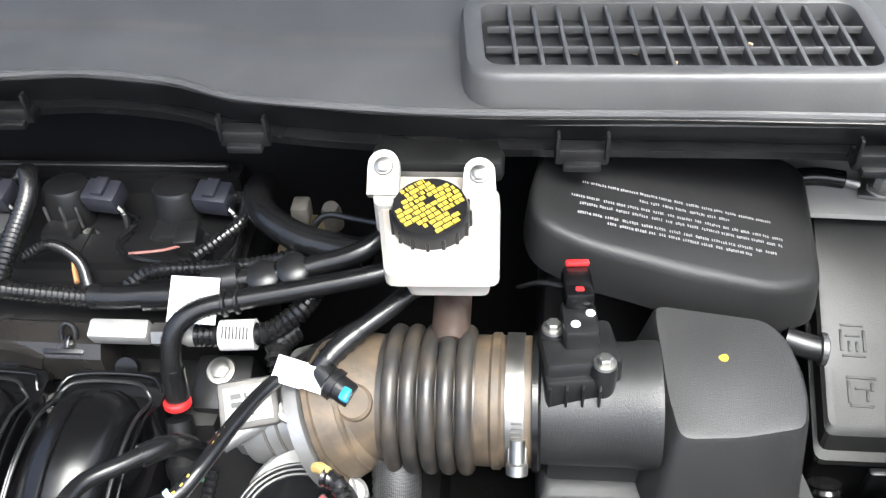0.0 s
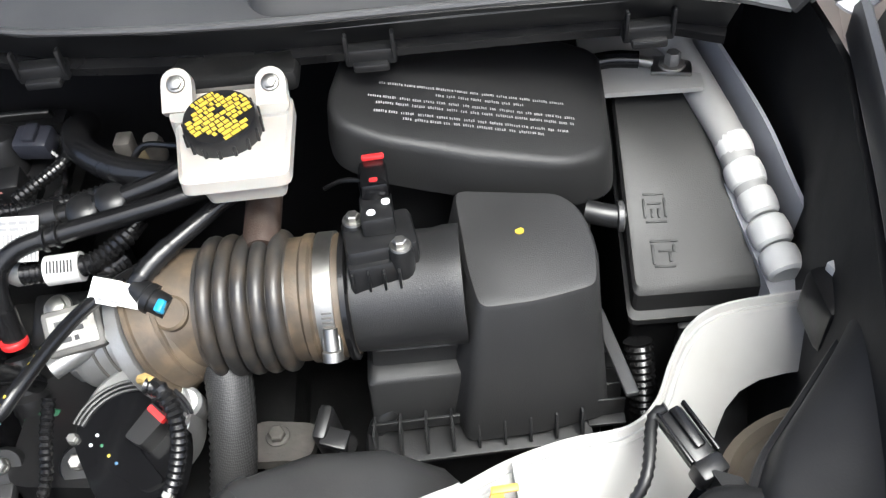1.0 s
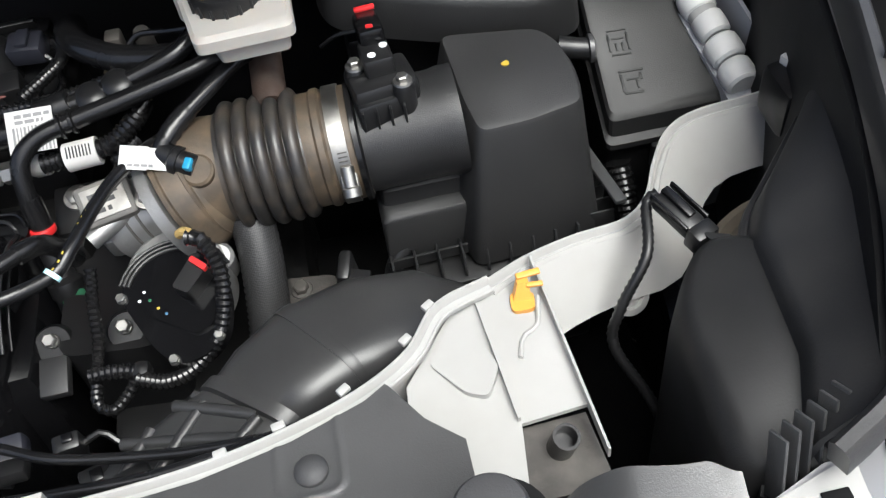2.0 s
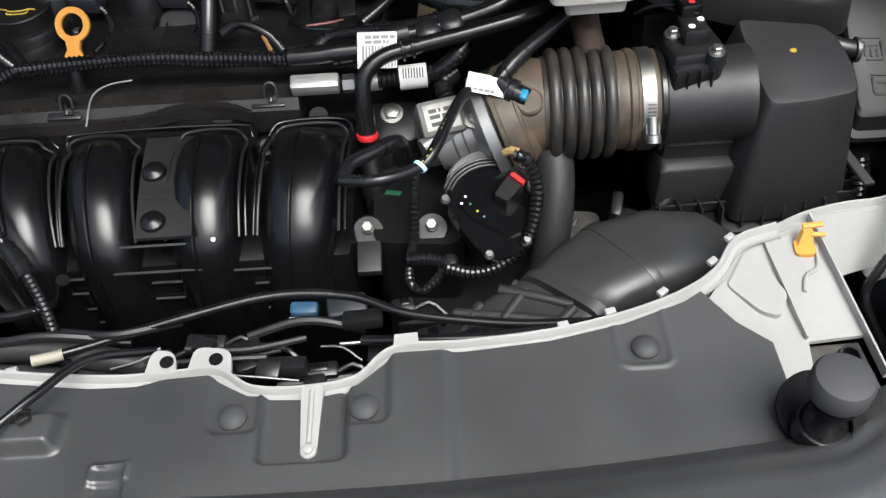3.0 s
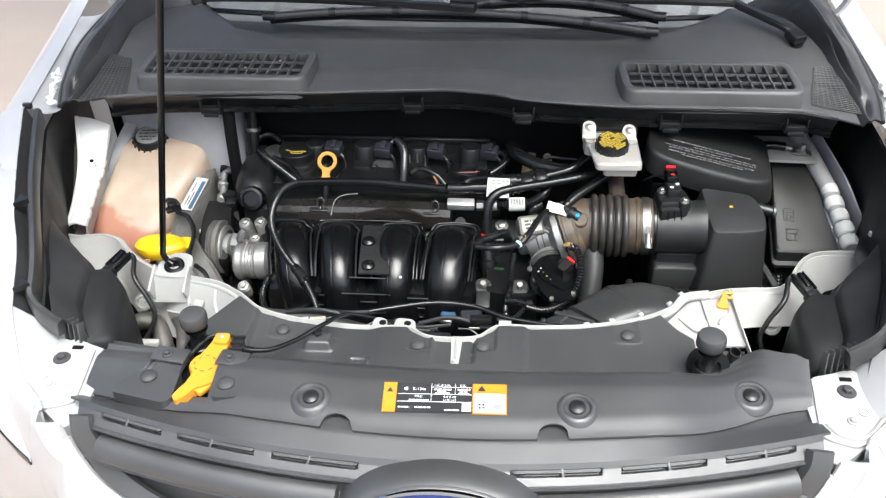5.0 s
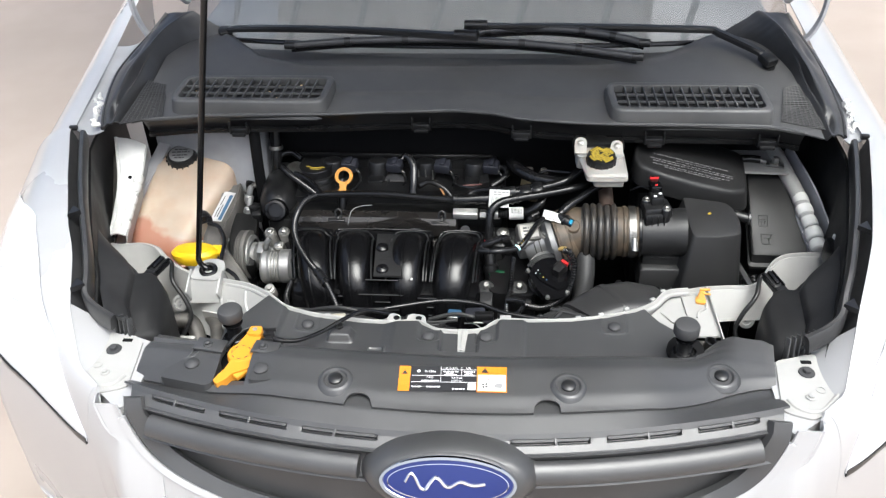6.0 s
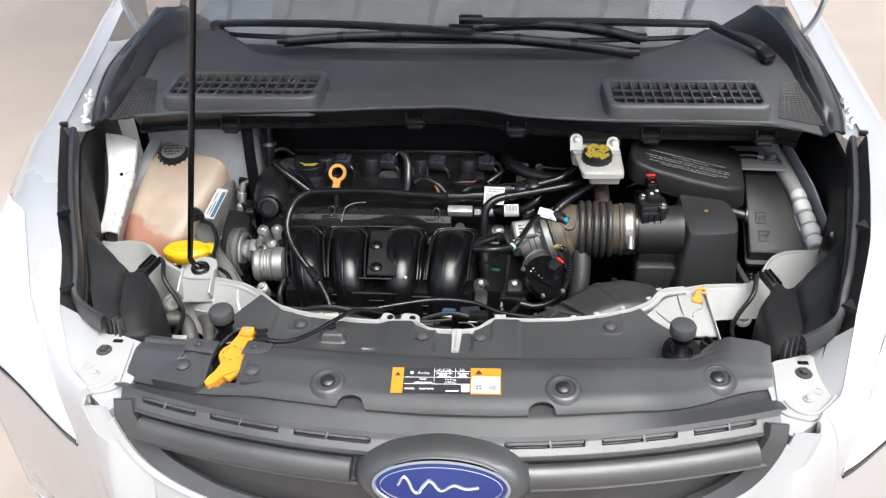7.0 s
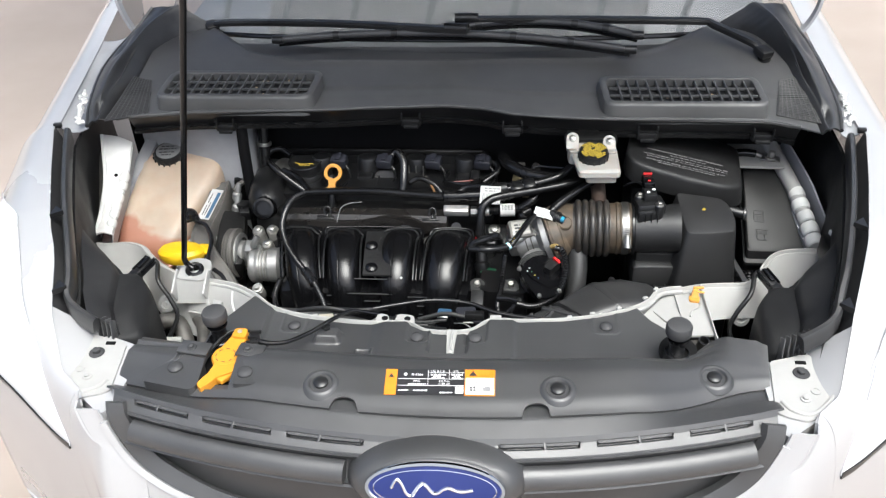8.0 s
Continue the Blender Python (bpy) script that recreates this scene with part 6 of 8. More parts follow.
def flange(xa0, xa1, wa, xb0, xb1, wb, out, back, down, thick=0.0016, far=0.40):
    """A raised edge up one side, round the top and down the other side."""
    line = smooth_line([(0, y, z) for y, z in RUN], 0.008)
    n = len(line)
    left, right = [], []
    for i, p in enumerate(line[int(n * 0.1): int(n * far)]):
        f = (i + int(n * 0.1)) / (n - 1)
        left.append(V(xa0 + (xa1 - xa0) * f - wa * 0.5 - out, p.y + back * 0.4, p.z - 0.016 - down))
        right.append(V(xb0 + (xb1 - xb0) * f + wb * 0.5 + out, p.y + back * 0.4, p.z - 0.016 - down))
    ya, za = 0.404 + back, 0.8655 - down
    top = [V(xa0 - wa * 0.46 - out, ya - 0.008, za - 0.002), V(xa0 - wa * 0.34 - out, ya, za), V(xa0 * 0.5 + xb0 * 0.5, ya + 0.002, za + 0.001), V(xb0 + wb * 0.34 + out, ya, za), V(xb0 + wb * 0.46 + out, ya - 0.008, za - 0.002)]
    return tube(left[::-1][::3] + top + right[::3], thick, 8, 0.005)


RUNNERS = ((-0.333, -0.262, 0.070), (-0.2425, -0.206, 0.069), (-0.1285, -0.131, 0.069), (-0.0275, -0.055, 0.076))
for x0, x1, w in RUNNERS:
    runner(x0, x1, w)
for i, j in ((0, 0), (1, 2), (3, 3)):
    part("outer_flange", flange(*RUNNERS[i], *RUNNERS[j], 0.006, 0.011, 0.004, 0.0015), M_GLOSS, intake, "outer weld edge")
    part("flange_plate", prism(rounded([(RUNNERS[i][0] - 0.046, 0.385), (RUNNERS[j][0] + 0.046, 0.385), (RUNNERS[j][0] + 0.044, 0.425), (RUNNERS[i][0] - 0.044, 0.425)], 0.012), 0.80, 0.856, 0.004), M_GLOSS, intake)
part("paint_dot", lathe([(0.0024, 0), (0.0022, 0.001), (0.0008, 0.0012)], (-0.112, 0.2625, 0.8575), (0.1, -0.7, 0.7), 12), M_PAPER, intake, "small white paint dot")
part("centre_plate", sheet(lambda u, v: V(-0.197 + 0.052 * u + 0.012 * v, 0.405 - 0.138 * v, 0.860 + 0.005 * math.sin(math.pi * v)), 6, 12, 0.004), M_PEBBLE, intake, "flat plate with two studs")
for y, z in ((0.348, 0.866), (0.285, 0.862)):
    x = -0.1785 + (0.348 - y) * 0.13
    part("stud", lathe([(0.0125, -0.006), (0.0125, 0.002), (0.0110, 0.007), (0.006, 0.0105), (0.001, 0.0113)], (x, y, z - 0.003), (0, -0.15, 1), 24), M_GLOSS, intake, "shiny domed stud")
part("stamped_marks", bars([(0.0, 0.0, 0.010), (0.022, 0.0, 0.008), (0.004, -0.009, 0.022)], Matrix.Translation((-0.188, 0.322, 0.8655)), 0.003), M_PEBBLE, intake)
for x, y, z, w in ((-0.170, 0.264, 0.852, 0.062), (-0.173, 0.258, 0.821, 0.085), (-0.163, 0.262, 0.80, 0.045), (-0.163, 0.262, 0.775, 0.05), (-0.066, 0.262, 0.79, 0.04), (-0.066, 0.262, 0.77, 0.035), (-0.066, 0.262, 0.75, 0.03), (-0.262, 0.262, 0.79, 0.04), (-0.262, 0.262, 0.765, 0.035), (-0.163, 0.262, 0.745, 0.03), (-0.262, 0.262, 0.812, 0.05), (-0.075, 0.262, 0.812, 0.055), (-0.262, 0.262, 0.742, 0.035), (-0.30, 0.262, 0.80, 0.03)):
    part("moulded_ledge", block((x, y, z), (w, 0.003, 0.0011), 0.0003, (-12, 0, 0)), M_SOFT, intake)
part("flange_bolt", bolt_form((-0.077, 0.40, 0.842), 0.0055, 0.005, (0, -0.5, 1)), M_CASTDARK, intake)
part("end_casting", prism(rounded([(0.03, 0.29), (0.12, 0.28), (0.125, 0.44), (0.035, 0.44)], 0.02), 0.70, 0.808, 0.01), M_BLACK, intake)
for x, y, z in ((0.026, 0.308, 0.812), (0.09, 0.302, 0.817)):
    part("round_pad", lathe([(0.018, -0.02), (0.018, 0.0), (0.015, 0.004)], (x, y, z - 0.008), (0, -0.5, 1), 20), M_BLACK, intake)
    part("bolt", bolt_form((x, y, z - 0.003), 0.0058, 0.007, (0, -0.5, 1), 1.15), M_STEEL, intake, "bright plated bolt")
post = block((0.056, 0.436, 0.82), (0.05, 0.05, 0.05), 0.006, (20, 0, 0))
part("bolt_post", post, M_BLACK, intake)
part("bolt", bolt_form((0.054, 0.436, 0.846), 0.008, 0.006, (0, -0.4, 1), 1.6), M_STEEL, intake)
part("vent_port", join(lathe([(0.014, 0), (0.014, 0.03), (0.016, 0.034), (0.016, 0.045), (0.011, 0.05), (0.011, 0.08)], (0.037, 0.348, 0.772), (-0.1, 0.55, 0.85), 20)), M_BLACK, intake)
part("green_lock", block((0.045, 0.355, 0.805), (0.03, 0.014, 0.006), 0.002, (20, 0, -12)), M_GREEN, intake, "green plastic lock")

# ---- left end: pump, pulley, mounting ----
pump = thing("steering_pump", "dull aluminium accessory pump with a black pulley", "pump", (-0.43, 0.38, 0.75))
part("pulley", lathe([(0.046, 0), (0.050, 0.003), (0.045, 0.006), (0.050, 0.009), (0.045, 0.012), (0.050, 0.015), (0.050, 0.022), (0.042, 0.024), (0.03, 0.02), (0.02, 0.022)], (-0.487, 0.405, 0.80), (1, -0.05, 0.05), 40), M_DUSTCAST, pump, "grooved dusty grey pulley")
part("pulley_face", lathe([(0.041, 0.0), (0.041, 0.004), (0.034, 0.006), (0.030, 0.003), (0.012, 0.003)], (-0.4635, 0.404, 0.801), (1, -0.05, 0.05), 36), M_ALU, pump, "dull metal pulley face")
part("hub", lathe([(0.026, 0), (0.026, 0.010), (0.018, 0.014), (0.018, 0.028), (0.012, 0.03)], (-0.460, 0.402, 0.802), (1, -0.1, 0.05), 24), M_ALU, pump)
part("bracket", block((-0.432, 0.395, 0.812), (0.026, 0.03, 0.045), 0.005, (20, 0, 0)), M_ALU, pump)
part("body", lathe([(0.030, 0), (0.034, 0.005), (0.034, 0.014), (0.030, 0.018), (0.030, 0.036), (0.034, 0.040), (0.034, 0.058), (0.024, 0.066)], (-0.424, 0.345, 0.815), (1, 0.04, 0.02), 32), M_ALU, pump, "cast aluminium body")
for k in range(3):
    part("body_rib", lathe([(0.030, 0), (0.0325, 0.0008), (0.0325, 0.0024), (0.030, 0.0032)], (-0.404 + 0.006 * k, 0.346, 0.8154), (1, 0.04, 0.02), 28), M_ALUDULL, pump)
part("neck", block((-0.415, 0.368, 0.826), (0.022, 0.03, 0.03), 0.005, (30, 0, 10)), M_ALU, pump)
part("ear", lathe([(0.011, -0.01), (0.011, 0.014), (0.008, 0.017)], (-0.395, 0.285, 0.797), (0, -0.5, 1), 18), M_ALUDULL, pump)
part("bolt", bolt_form((-0.395, 0.279, 0.812), 0.006, 0.006, (0, -0.5, 1)), M_STEEL, pump)
part("lower_pulley", lathe([(0.05, 0), (0.054, 0.003), (0.048, 0.007), (0.054, 0.011), (0.054, 0.02), (0.035, 0.024)], (-0.435, 0.315, 0.715), (1, 0, 0.05), 36), M_RUSTED, pump, "rust-brown lower pulley")
part("belt", strip([(-0.47, 0.475, 0.79), (-0.465, 0.45, 0.72), (-0.44, 0.31, 0.66), (-0.435, 0.22, 0.66)], [(-0.012, -0.003), (0.012, -0.003), (0.012, 0.003), (-0.012, 0.003)], 0.01), M_RUBBER, pump)
part("pipe", tube([(-0.42, 0.37, 0.84), (-0.415, 0.355, 0.86), (-0.405, 0.36, 0.875)], 0.006, 10), M_ALU, pump)
mount = thing("engine_mount", "dusty grey cast engine mount arm", "engine mount", (-0.5, 0.42, 0.6))
part("arm", strip([(-0.538, 0.56, 0.872), (-0.535, 0.548, 0.870), (-0.529, 0.484, 0.865), (-0.534, 0.42, 0.858), (-0.531, 0.382, 0.848), (-0.505, 0.346, 0.832), (-0.473, 0.316, 0.808), (-0.45, 0.295, 0.77)], [(-0.022, -0.06), (0.022, -0.06), (0.021, -0.003), (0.018, 0.002), (0.013, -0.002), (-0.013, -0.002), (-0.018, 0.002), (-0.021, -0.003)], 0.01), M_DUSTCAST, mount, "dusty grey pressed arm")
part("side_sheet", strip([(-0.585, 0.47, 0.80), (-0.55, 0.40, 0.79), (-0.50, 0.32, 0.76), (-0.45, 0.24, 0.72), (-0.43, 0.18, 0.70)], [(-0.05, -0.03), (0.05, -0.03), (0.048, -0.004), (0.03, 0.0), (-0.03, 0.0), (-0.048, -0.004)], 0.012), M_PRIMER, mount, "white painted side sheet")
part("isolator", lathe([(0.034, -0.08), (0.036, -0.02), (0.028, 0.0), (0.014, 0.012)], (-0.495, 0.485, 0.80), (0.15, -0.2, 1), 24), M_RUBBER, mount)
part("stay", block((-0.490, 0.43, 0.80), (0.06, 0.14, 0.07), 0.015, (20, 10, 12)), M_DARK, mount)
part("foot", prism(rounded([(-0.505, 0.33), (-0.46, 0.30), (-0.435, 0.235), (-0.455, 0.225), (-0.485, 0.27), (-0.52, 0.31)], 0.012), 0.76, 0.785, 0.006), M_DUSTCAST, mount, "pale cast foot with a bolt eye")
part("foot_eye", lathe([(0.009, 0), (0.015, 0), (0.015, 0.006), (0.010, 0.008), (0.009, 0.002)], (-0.482, 0.295, 0.785), (0, -0.2, 1), 20), M_STEEL, mount)
for x, y, z in ((-0.489, 0.488, 0.842), (-0.492, 0.512, 0.856)):
    part("fitting", lathe([(0.007, 0), (0.010, 0.006), (0.010, 0.016), (0.006, 0.02), (0.006, 0.034), (0.004, 0.04)], (x, y, z), (0.25, 0.25, 1), 12), M_ALU, mount, "small aluminium pipe fitting")
part("pipe", tube([(-0.500, 0.530, 0.870), (-0.488, 0.545, 0.878), (-0.470, 0.560, 0.880), (-0.462, 0.572, 0.872)], 0.006, 10), M_CASTDARK, mount)
part("valve", lathe([(0.011, 0), (0.012, 0.004), (0.012, 0.020), (0.0135, 0.021), (0.0135, 0.026), (0.010, 0.028)], (-0.473, 0.490, 0.838), (0.05, 0.1, 1), 18), M_BLACK, mount, "black service valve")
part("upright_hose", tube([(-0.440, 0.575, 0.82), (-0.440, 0.585, 0.90), (-0.438, 0.600, 0.955), (-0.436, 0.612, 1.0)], 0.012, 14), M_RUBBER, mount)
part("thin_rod", tube([(-0.512, 0.446, 0.832), (-0.501, 0.466, 0.834), (-0.486, 0.479, 0.836)], 0.0024, 8), M_ALUDULL, mount, "thin bright pipe")
part("pale_tab", block((-0.517, 0.424, 0.826), (0.004, 0.022, 0.010), 0.001, (0, 0, 28)), M_PRIMER, mount, "small pale tab")
part("stud_block", join(block((-0.500, 0.409, 0.788), (0.016, 0.012, 0.010), 0.002, (0, 0, 10)), lathe([(0.004, 0), (0.004, 0.008), (0.002, 0.010)], (-0.494, 0.405, 0.790), (0.6, -0.5, 0.6), 12)), M_CASTDARK, mount)
part("dusty_hose", tube([(-0.560, 0.566, 0.822), (-0.540, 0.526, 0.830), (-0.520, 0.490, 0.826), (-0.512, 0.462, 0.810), (-0.515, 0.43, 0.78)], 0.009, 12), M_CASTDARK, mount, "dusty hose beside the arm")
part("valve_block", block((-0.466, 0.484, 0.845), (0.020, 0.022, 0.026), 0.003, (15, 0, 8)), M_BLACK, mount)
part("hose_band", lathe([(0.0142, -0.004), (0.0150, -0.003), (0.0150, 0.003), (0.0142, 0.004)], (-0.4385, 0.598, 0.945), (0, 0.25, 1), 18), M_STEEL, mount, "steel hose band")
part("rubber_block", block((-0.487, 0.585, 0.85), (0.05, 0.05, 0.06), 0.012), M_RUBBER, mount)

# ---- coolant tank ----
tank = thing("coolant_tank", "milky expansion tank partly filled with orange coolant", "coolant tank", (-0.64, 0.52, 0.65))


def tank_ring(y, x0, x1, z0, z1, r=0.03):
    poly = rounded([(x0, z0), (x1, z0), (x1, z1), (x0, z1)], r, 5)
    return [V(x, y - 0.1 * (z - 0.8), z) for x, z in poly]


TANK = ((0.668, -0.700, -0.585, 0.80, 0.895), (0.650, -0.712, -0.552, 0.77, 0.912), (0.62, -0.716, -0.538, 0.75, 0.918), (0.585, -0.718, -0.534, 0.74, 0.911), (0.556, -0.720, -0.537, 0.72, 0.898), (0.524, -0.726, -0.553, 0.71, 0.878),
        (0.488, -0.734, -0.570, 0.70, 0.857), (0.450, -0.739, -0.587, 0.70, 0.836), (0.425, -0.735, -0.600, 0.70, 0.820), (0.408, -0.722, -0.615, 0.70, 0.803), (0.400, -0.70, -0.635, 0.71, 0.785))
part("shell", loft([tank_ring(*t) for t in TANK]), M_TANK, tank, "milky shell with orange coolant showing low down", sharp=75)
part("side_lobe", lathe([(0.004, -0.05), (0.020, -0.045), (0.027, -0.02), (0.027, 0.02), (0.020, 0.045), (0.004, 0.05)], (-0.560, 0.600, 0.885), (0.15, 1, 0.25), 24), M_TANK, tank, "rounded side lobe")
part("seam_flange", tube([(-0.728, 0.60, 0.81), (-0.742, 0.50, 0.79), (-0.748, 0.44, 0.775), (-0.725, 0.402, 0.762), (-0.66, 0.392, 0.757), (-0.61, 0.41, 0.767), (-0.575, 0.48, 0.785)], 0.005, 8), M_TANK, tank)
cap_axis = (0.02, -0.22, 1)
cap = part("cap", lathe([(0.026, -0.014), (0.031, -0.01), (0.0325, 0.002), (0.0325, 0.020), (0.030, 0.025), (0.027, 0.026), (0.002, 0.026)], (-0.652, 0.600, 0.903), cap_axis, 36), M_BLACK, tank, "black screw cap with printed top")
part("print", lathe([(0.026, 0.0), (0.026, 0.0008), (0.001, 0.0008)], Vector((-0.652, 0.600, 0.903)) + Vector(cap_axis).normalized() * 0.026, cap_axis, 32), M_INKGREY, cap, "grey printed disc")
capm = Matrix.Translation(Vector((-0.652, 0.600, 0.903)) + Vector(cap_axis).normalized() * 0.027) @ Vector(cap_axis).to_track_quat("Z", "Y").to_matrix().to_4x4()
part("print_bars", bars([(-0.016, 0.012, 0.03), (-0.02, 0.004, 0.038), (-0.018, -0.006, 0.034), (-0.012, -0.014, 0.022)], capm, 0.0035), M_INK, cap)
for i in range(18):
    t = 2 * math.pi * i / 18
    p = capm @ V(0.0345 * math.cos(t), 0.0345 * math.sin(t), -0.016)
    part("grip_rib", block(p, (0.003, 0.003, 0.016), 0.001), M_BLACK, cap)
part("hose_nipple", tube([(-0.585, 0.47, 0.857), (-0.568, 0.458, 0.862), (-0.552, 0.44, 0.852)], 0.007, 10), M_BLACK, tank)
tag = thing("instruction_tag", "white and blue printed tag beside the coolant tank", "label", (-0.548, 0.52, 0.85))
tagm = Matrix.Translation((-0.5385, 0.432, 0.8640)) @ pose(0, 0, 0, 6, -6, 86)
for x0, y0, x1, y1, z, m, lab in ((0, -0.012, 0.095, 0.012, 0, M_PAPER, "white paper"), (0.004, -0.010, 0.085, -0.003, 0.0006, M_BLUECON, "blue printed band")):
    b = block(((x0 + x1) / 2, (y0 + y1) / 2, z), (x1 - x0, y1 - y0, 0.0008), 0)
    b.transform(tagm)
    part("sheet" if m is M_PAPER else "blue_band", b, m, tag, lab)
part("print", bars([(0.012, 0.006, 0.03), (0.012, 0.001, 0.04), (0.05, 0.006, 0.03)], tagm @ pose(0, 0, 0.0006), 0.002), M_INK, tag)
washer = thing("washer_filler", "bright yellow washer filler cap beside the prop bracket", "cap", (-0.545, 0.315, 0.84))
part("cap", loft([[V(-0.548 + a * math.cos(t), 0.322 + 0.68 * a * math.sin(t), z - 0.12 * a * math.sin(t)) for t in [2 * math.pi * i / 28 for i in range(28)]] for a, z in ((0.04, 0.845), (0.046, 0.856), (0.046, 0.866), (0.038, 0.874), (0.006, 0.877))]), M_LEMON, washer)
part("thumb_tab", block((-0.507, 0.333, 0.862), (0.02, 0.03, 0.007), 0.003, (0, 8, 10)), M_LEMON, washer)
part("strap", tube([(-0.54, 0.40, 0.88), (-0.515, 0.385, 0.882), (-0.495, 0.35, 0.872), (-0.492, 0.31, 0.86), (-0.49, 0.29, 0.85)], 0.0045, 8), M_RUBBER, washer, "thin black hose")
part("strap_clip", join(block((-0.548, 0.405, 0.884), (0.028, 0.012, 0.01), 0.003, (0, 0, 30)), lathe([(0.009, 0), (0.009, 0.012), (0.006, 0.014)], (-0.55, 0.407, 0.884), n=14)), M_RUBBER, washer)

# ---- air path: throttle, bellows, flow sensor, filter box ----
AX = V(0.30, 0.375, 0.898)
throttle = thing("throttle_valve", "cast aluminium throttle valve with a black motor cover", "throttle", (0.145, 0.34, 0.8))
CAPM = Matrix.Translation((0.148, 0.285, 0.848)) @ Vector((0.0, -0.27, 0.96)).to_track_quat("Z", "Y").to_matrix().to_4x4()
part("casting", join(lathe([(0.029, -0.03), (0.031, -0.024), (0.031, 0.010), (0.041, 0.017), (0.049, 0.020), (0.049, 0.032), (0.047, 0.036), (0.047, 0.05)], (0.128, 0.376, 0.868), (1, 0.12, 0.3), 40), block((0.110, 0.380, 0.862), (0.055, 0.05, 0.04), 0.008, (24, 0, 14))), M_ALU, throttle, "cast aluminium housing")
part("motor_collar", lathe([(0.040, -0.04), (0.0415, -0.004), (0.0415, 0.006), (0.039, 0.008)], (0.147, 0.311, 0.851), (0.0, -0.27, 0.96), 36), M_ALU, throttle, "round cast collar")


def on_cap(poly, z0, z1, r=0.003):
    b = prism(poly, z0, z1, r)
    b.transform(CAPM)
    return b


outline = rounded([(-0.046, 0.012), (-0.030, 0.042), (0.0, 0.052), (0.03, 0.04), (0.042, 0.0), (0.036, -0.034), (0.022, -0.05), (-0.004, -0.056), (-0.022, -0.036)], 0.016)
part("motor_cover", on_cap(outline, -0.008, 0.010, 0.003), M_SHINE, throttle, "glossy black motor cover")
for r in (0.047, 0.0435, 0.040):
    arc = [CAPM @ V(r * math.cos(a), r * math.sin(a) + 0.004, 0.0112) for a in [math.pi * (0.12 + 0.76 * k / 10) for k in range(11)]]
    part("arc_rib", tube(arc, 0.0016, 8, 0.004), M_SATINBLACK, throttle)
part("inner_step", on_cap(rounded([(-0.032, 0.006), (-0.006, 0.018), (0.010, -0.006), (0.028, -0.028), (0.014, -0.034), (-0.02, -0.012)], 0.005), 0.009, 0.014, 0.002), M_SHINE, throttle)
part("plug", on_cap(rounded([(0.002, 0.002), (0.014, -0.006), (0.032, 0.014), (0.020, 0.026)], 0.003), 0.010, 0.030, 0.003), M_BLACK, throttle, "black wiring plug")
part("red_lock", on_cap(rounded([(0.018, 0.0195), (0.029, 0.0085), (0.032, 0.012), (0.021, 0.023)], 0.0015), 0.029, 0.034, 0.0015), M_RED, throttle, "red locking bar")
for x, y, m in ((-0.024, 0.010, M_INKWHITE), (-0.020, 0.002, M_GREEN), (-0.014, -0.006, M_INKYELLOW), (-0.028, 0.003, M_INKWHITE), (-0.008, -0.012, M_BLUECON)):
    b = lathe([(0.0013, 0), (0.0013, 0.0006), (0.0006, 0.0008)], (x, y, 0.0138), n=10)
    b.transform(CAPM)
    part("paint_dot", b, m, throttle)
for x, y in ((-0.043, 0.010), (0.030, -0.038), (-0.006, -0.050), (0.038, 0.018)):
    b = bolt_form((x, y, 0.009), 0.0038, 0.004, washer=1.2)
    b.transform(CAPM)
    part("screw", b, M_STEEL, throttle)
PLATE_M = Matrix.Translation((0.1065, 0.358, 0.907)) @ pose(0, 0, 0, 35, 0, 14)
for name, mat_, dims, r, up in (("label_block", M_DUSTCAST, (0.044, 0.036, 0.03), 0.004, -0.016), ("label_plate", M_ALUDULL, (0.034, 0.026, 0.0015), 0.0004, 0.0)):
    b = block((0, 0, up), dims, r)
    b.transform(PLATE_M)
    part(name, b, mat_, throttle)
part("label_print", bars([(-0.012, 0.006, 0.012), (0.003, 0.006, 0.009), (-0.012, 0.000, 0.020), (-0.012, -0.007, 0.016)], PLATE_M @ pose(0, 0, 0.0009), 0.0038), M_INK, throttle)
for x, y, z in ((0.151, 0.346, 0.908), (0.153, 0.333, 0.884)):
    part("flange_screw", bolt_form((x, y, z), 0.004, 0.004, (0.2, -0.5, 0.8), 1.4), M_STEEL, throttle)
for r, x in ((0.0322, 0.118), (0.0322, 0.128)):
    part("groove", lathe([(r - 0.001, -0.0012), (r, -0.0008), (r, 0.0008), (r - 0.001, 0.0012)], (x, 0.376 + (x - 0.128) * 0.12, 0.868 + (x - 0.128) * 0.3), (1, 0.12, 0.3), 40), M_CASTDARK, throttle)
part("boss", tube([(0.086, 0.340, 0.883), (0.104, 0.352, 0.886), (0.124, 0.366, 0.889)], 0.0085, 16), M_ALU, throttle, "round cast boss")
part("boss_nut", lathe([(0.006, 0), (0.006, 0.007), (0.004, 0.009)], (0.124, 0.366, 0.889), (0.8, 0.55, 0.15), 8), M_STEEL, throttle)
part("ear", lathe([(0.012, -0.03), (0.012, 0.006), (0.009, 0.009)], (0.182, 0.322, 0.850), (0.1, -0.4, 0.9), 20), M_ALU, throttle)
part("ear_nut", bolt_form((0.168, 0.332, 0.868), 0.0055, 0.006, (0.1, -0.4, 0.9), 1.2), M_STEEL, throttle)
part("tb_bolt", bolt_form((0.136, 0.360, 0.897), 0.006, 0.006, (0.2, -0.4, 1)), M_STEEL, throttle)
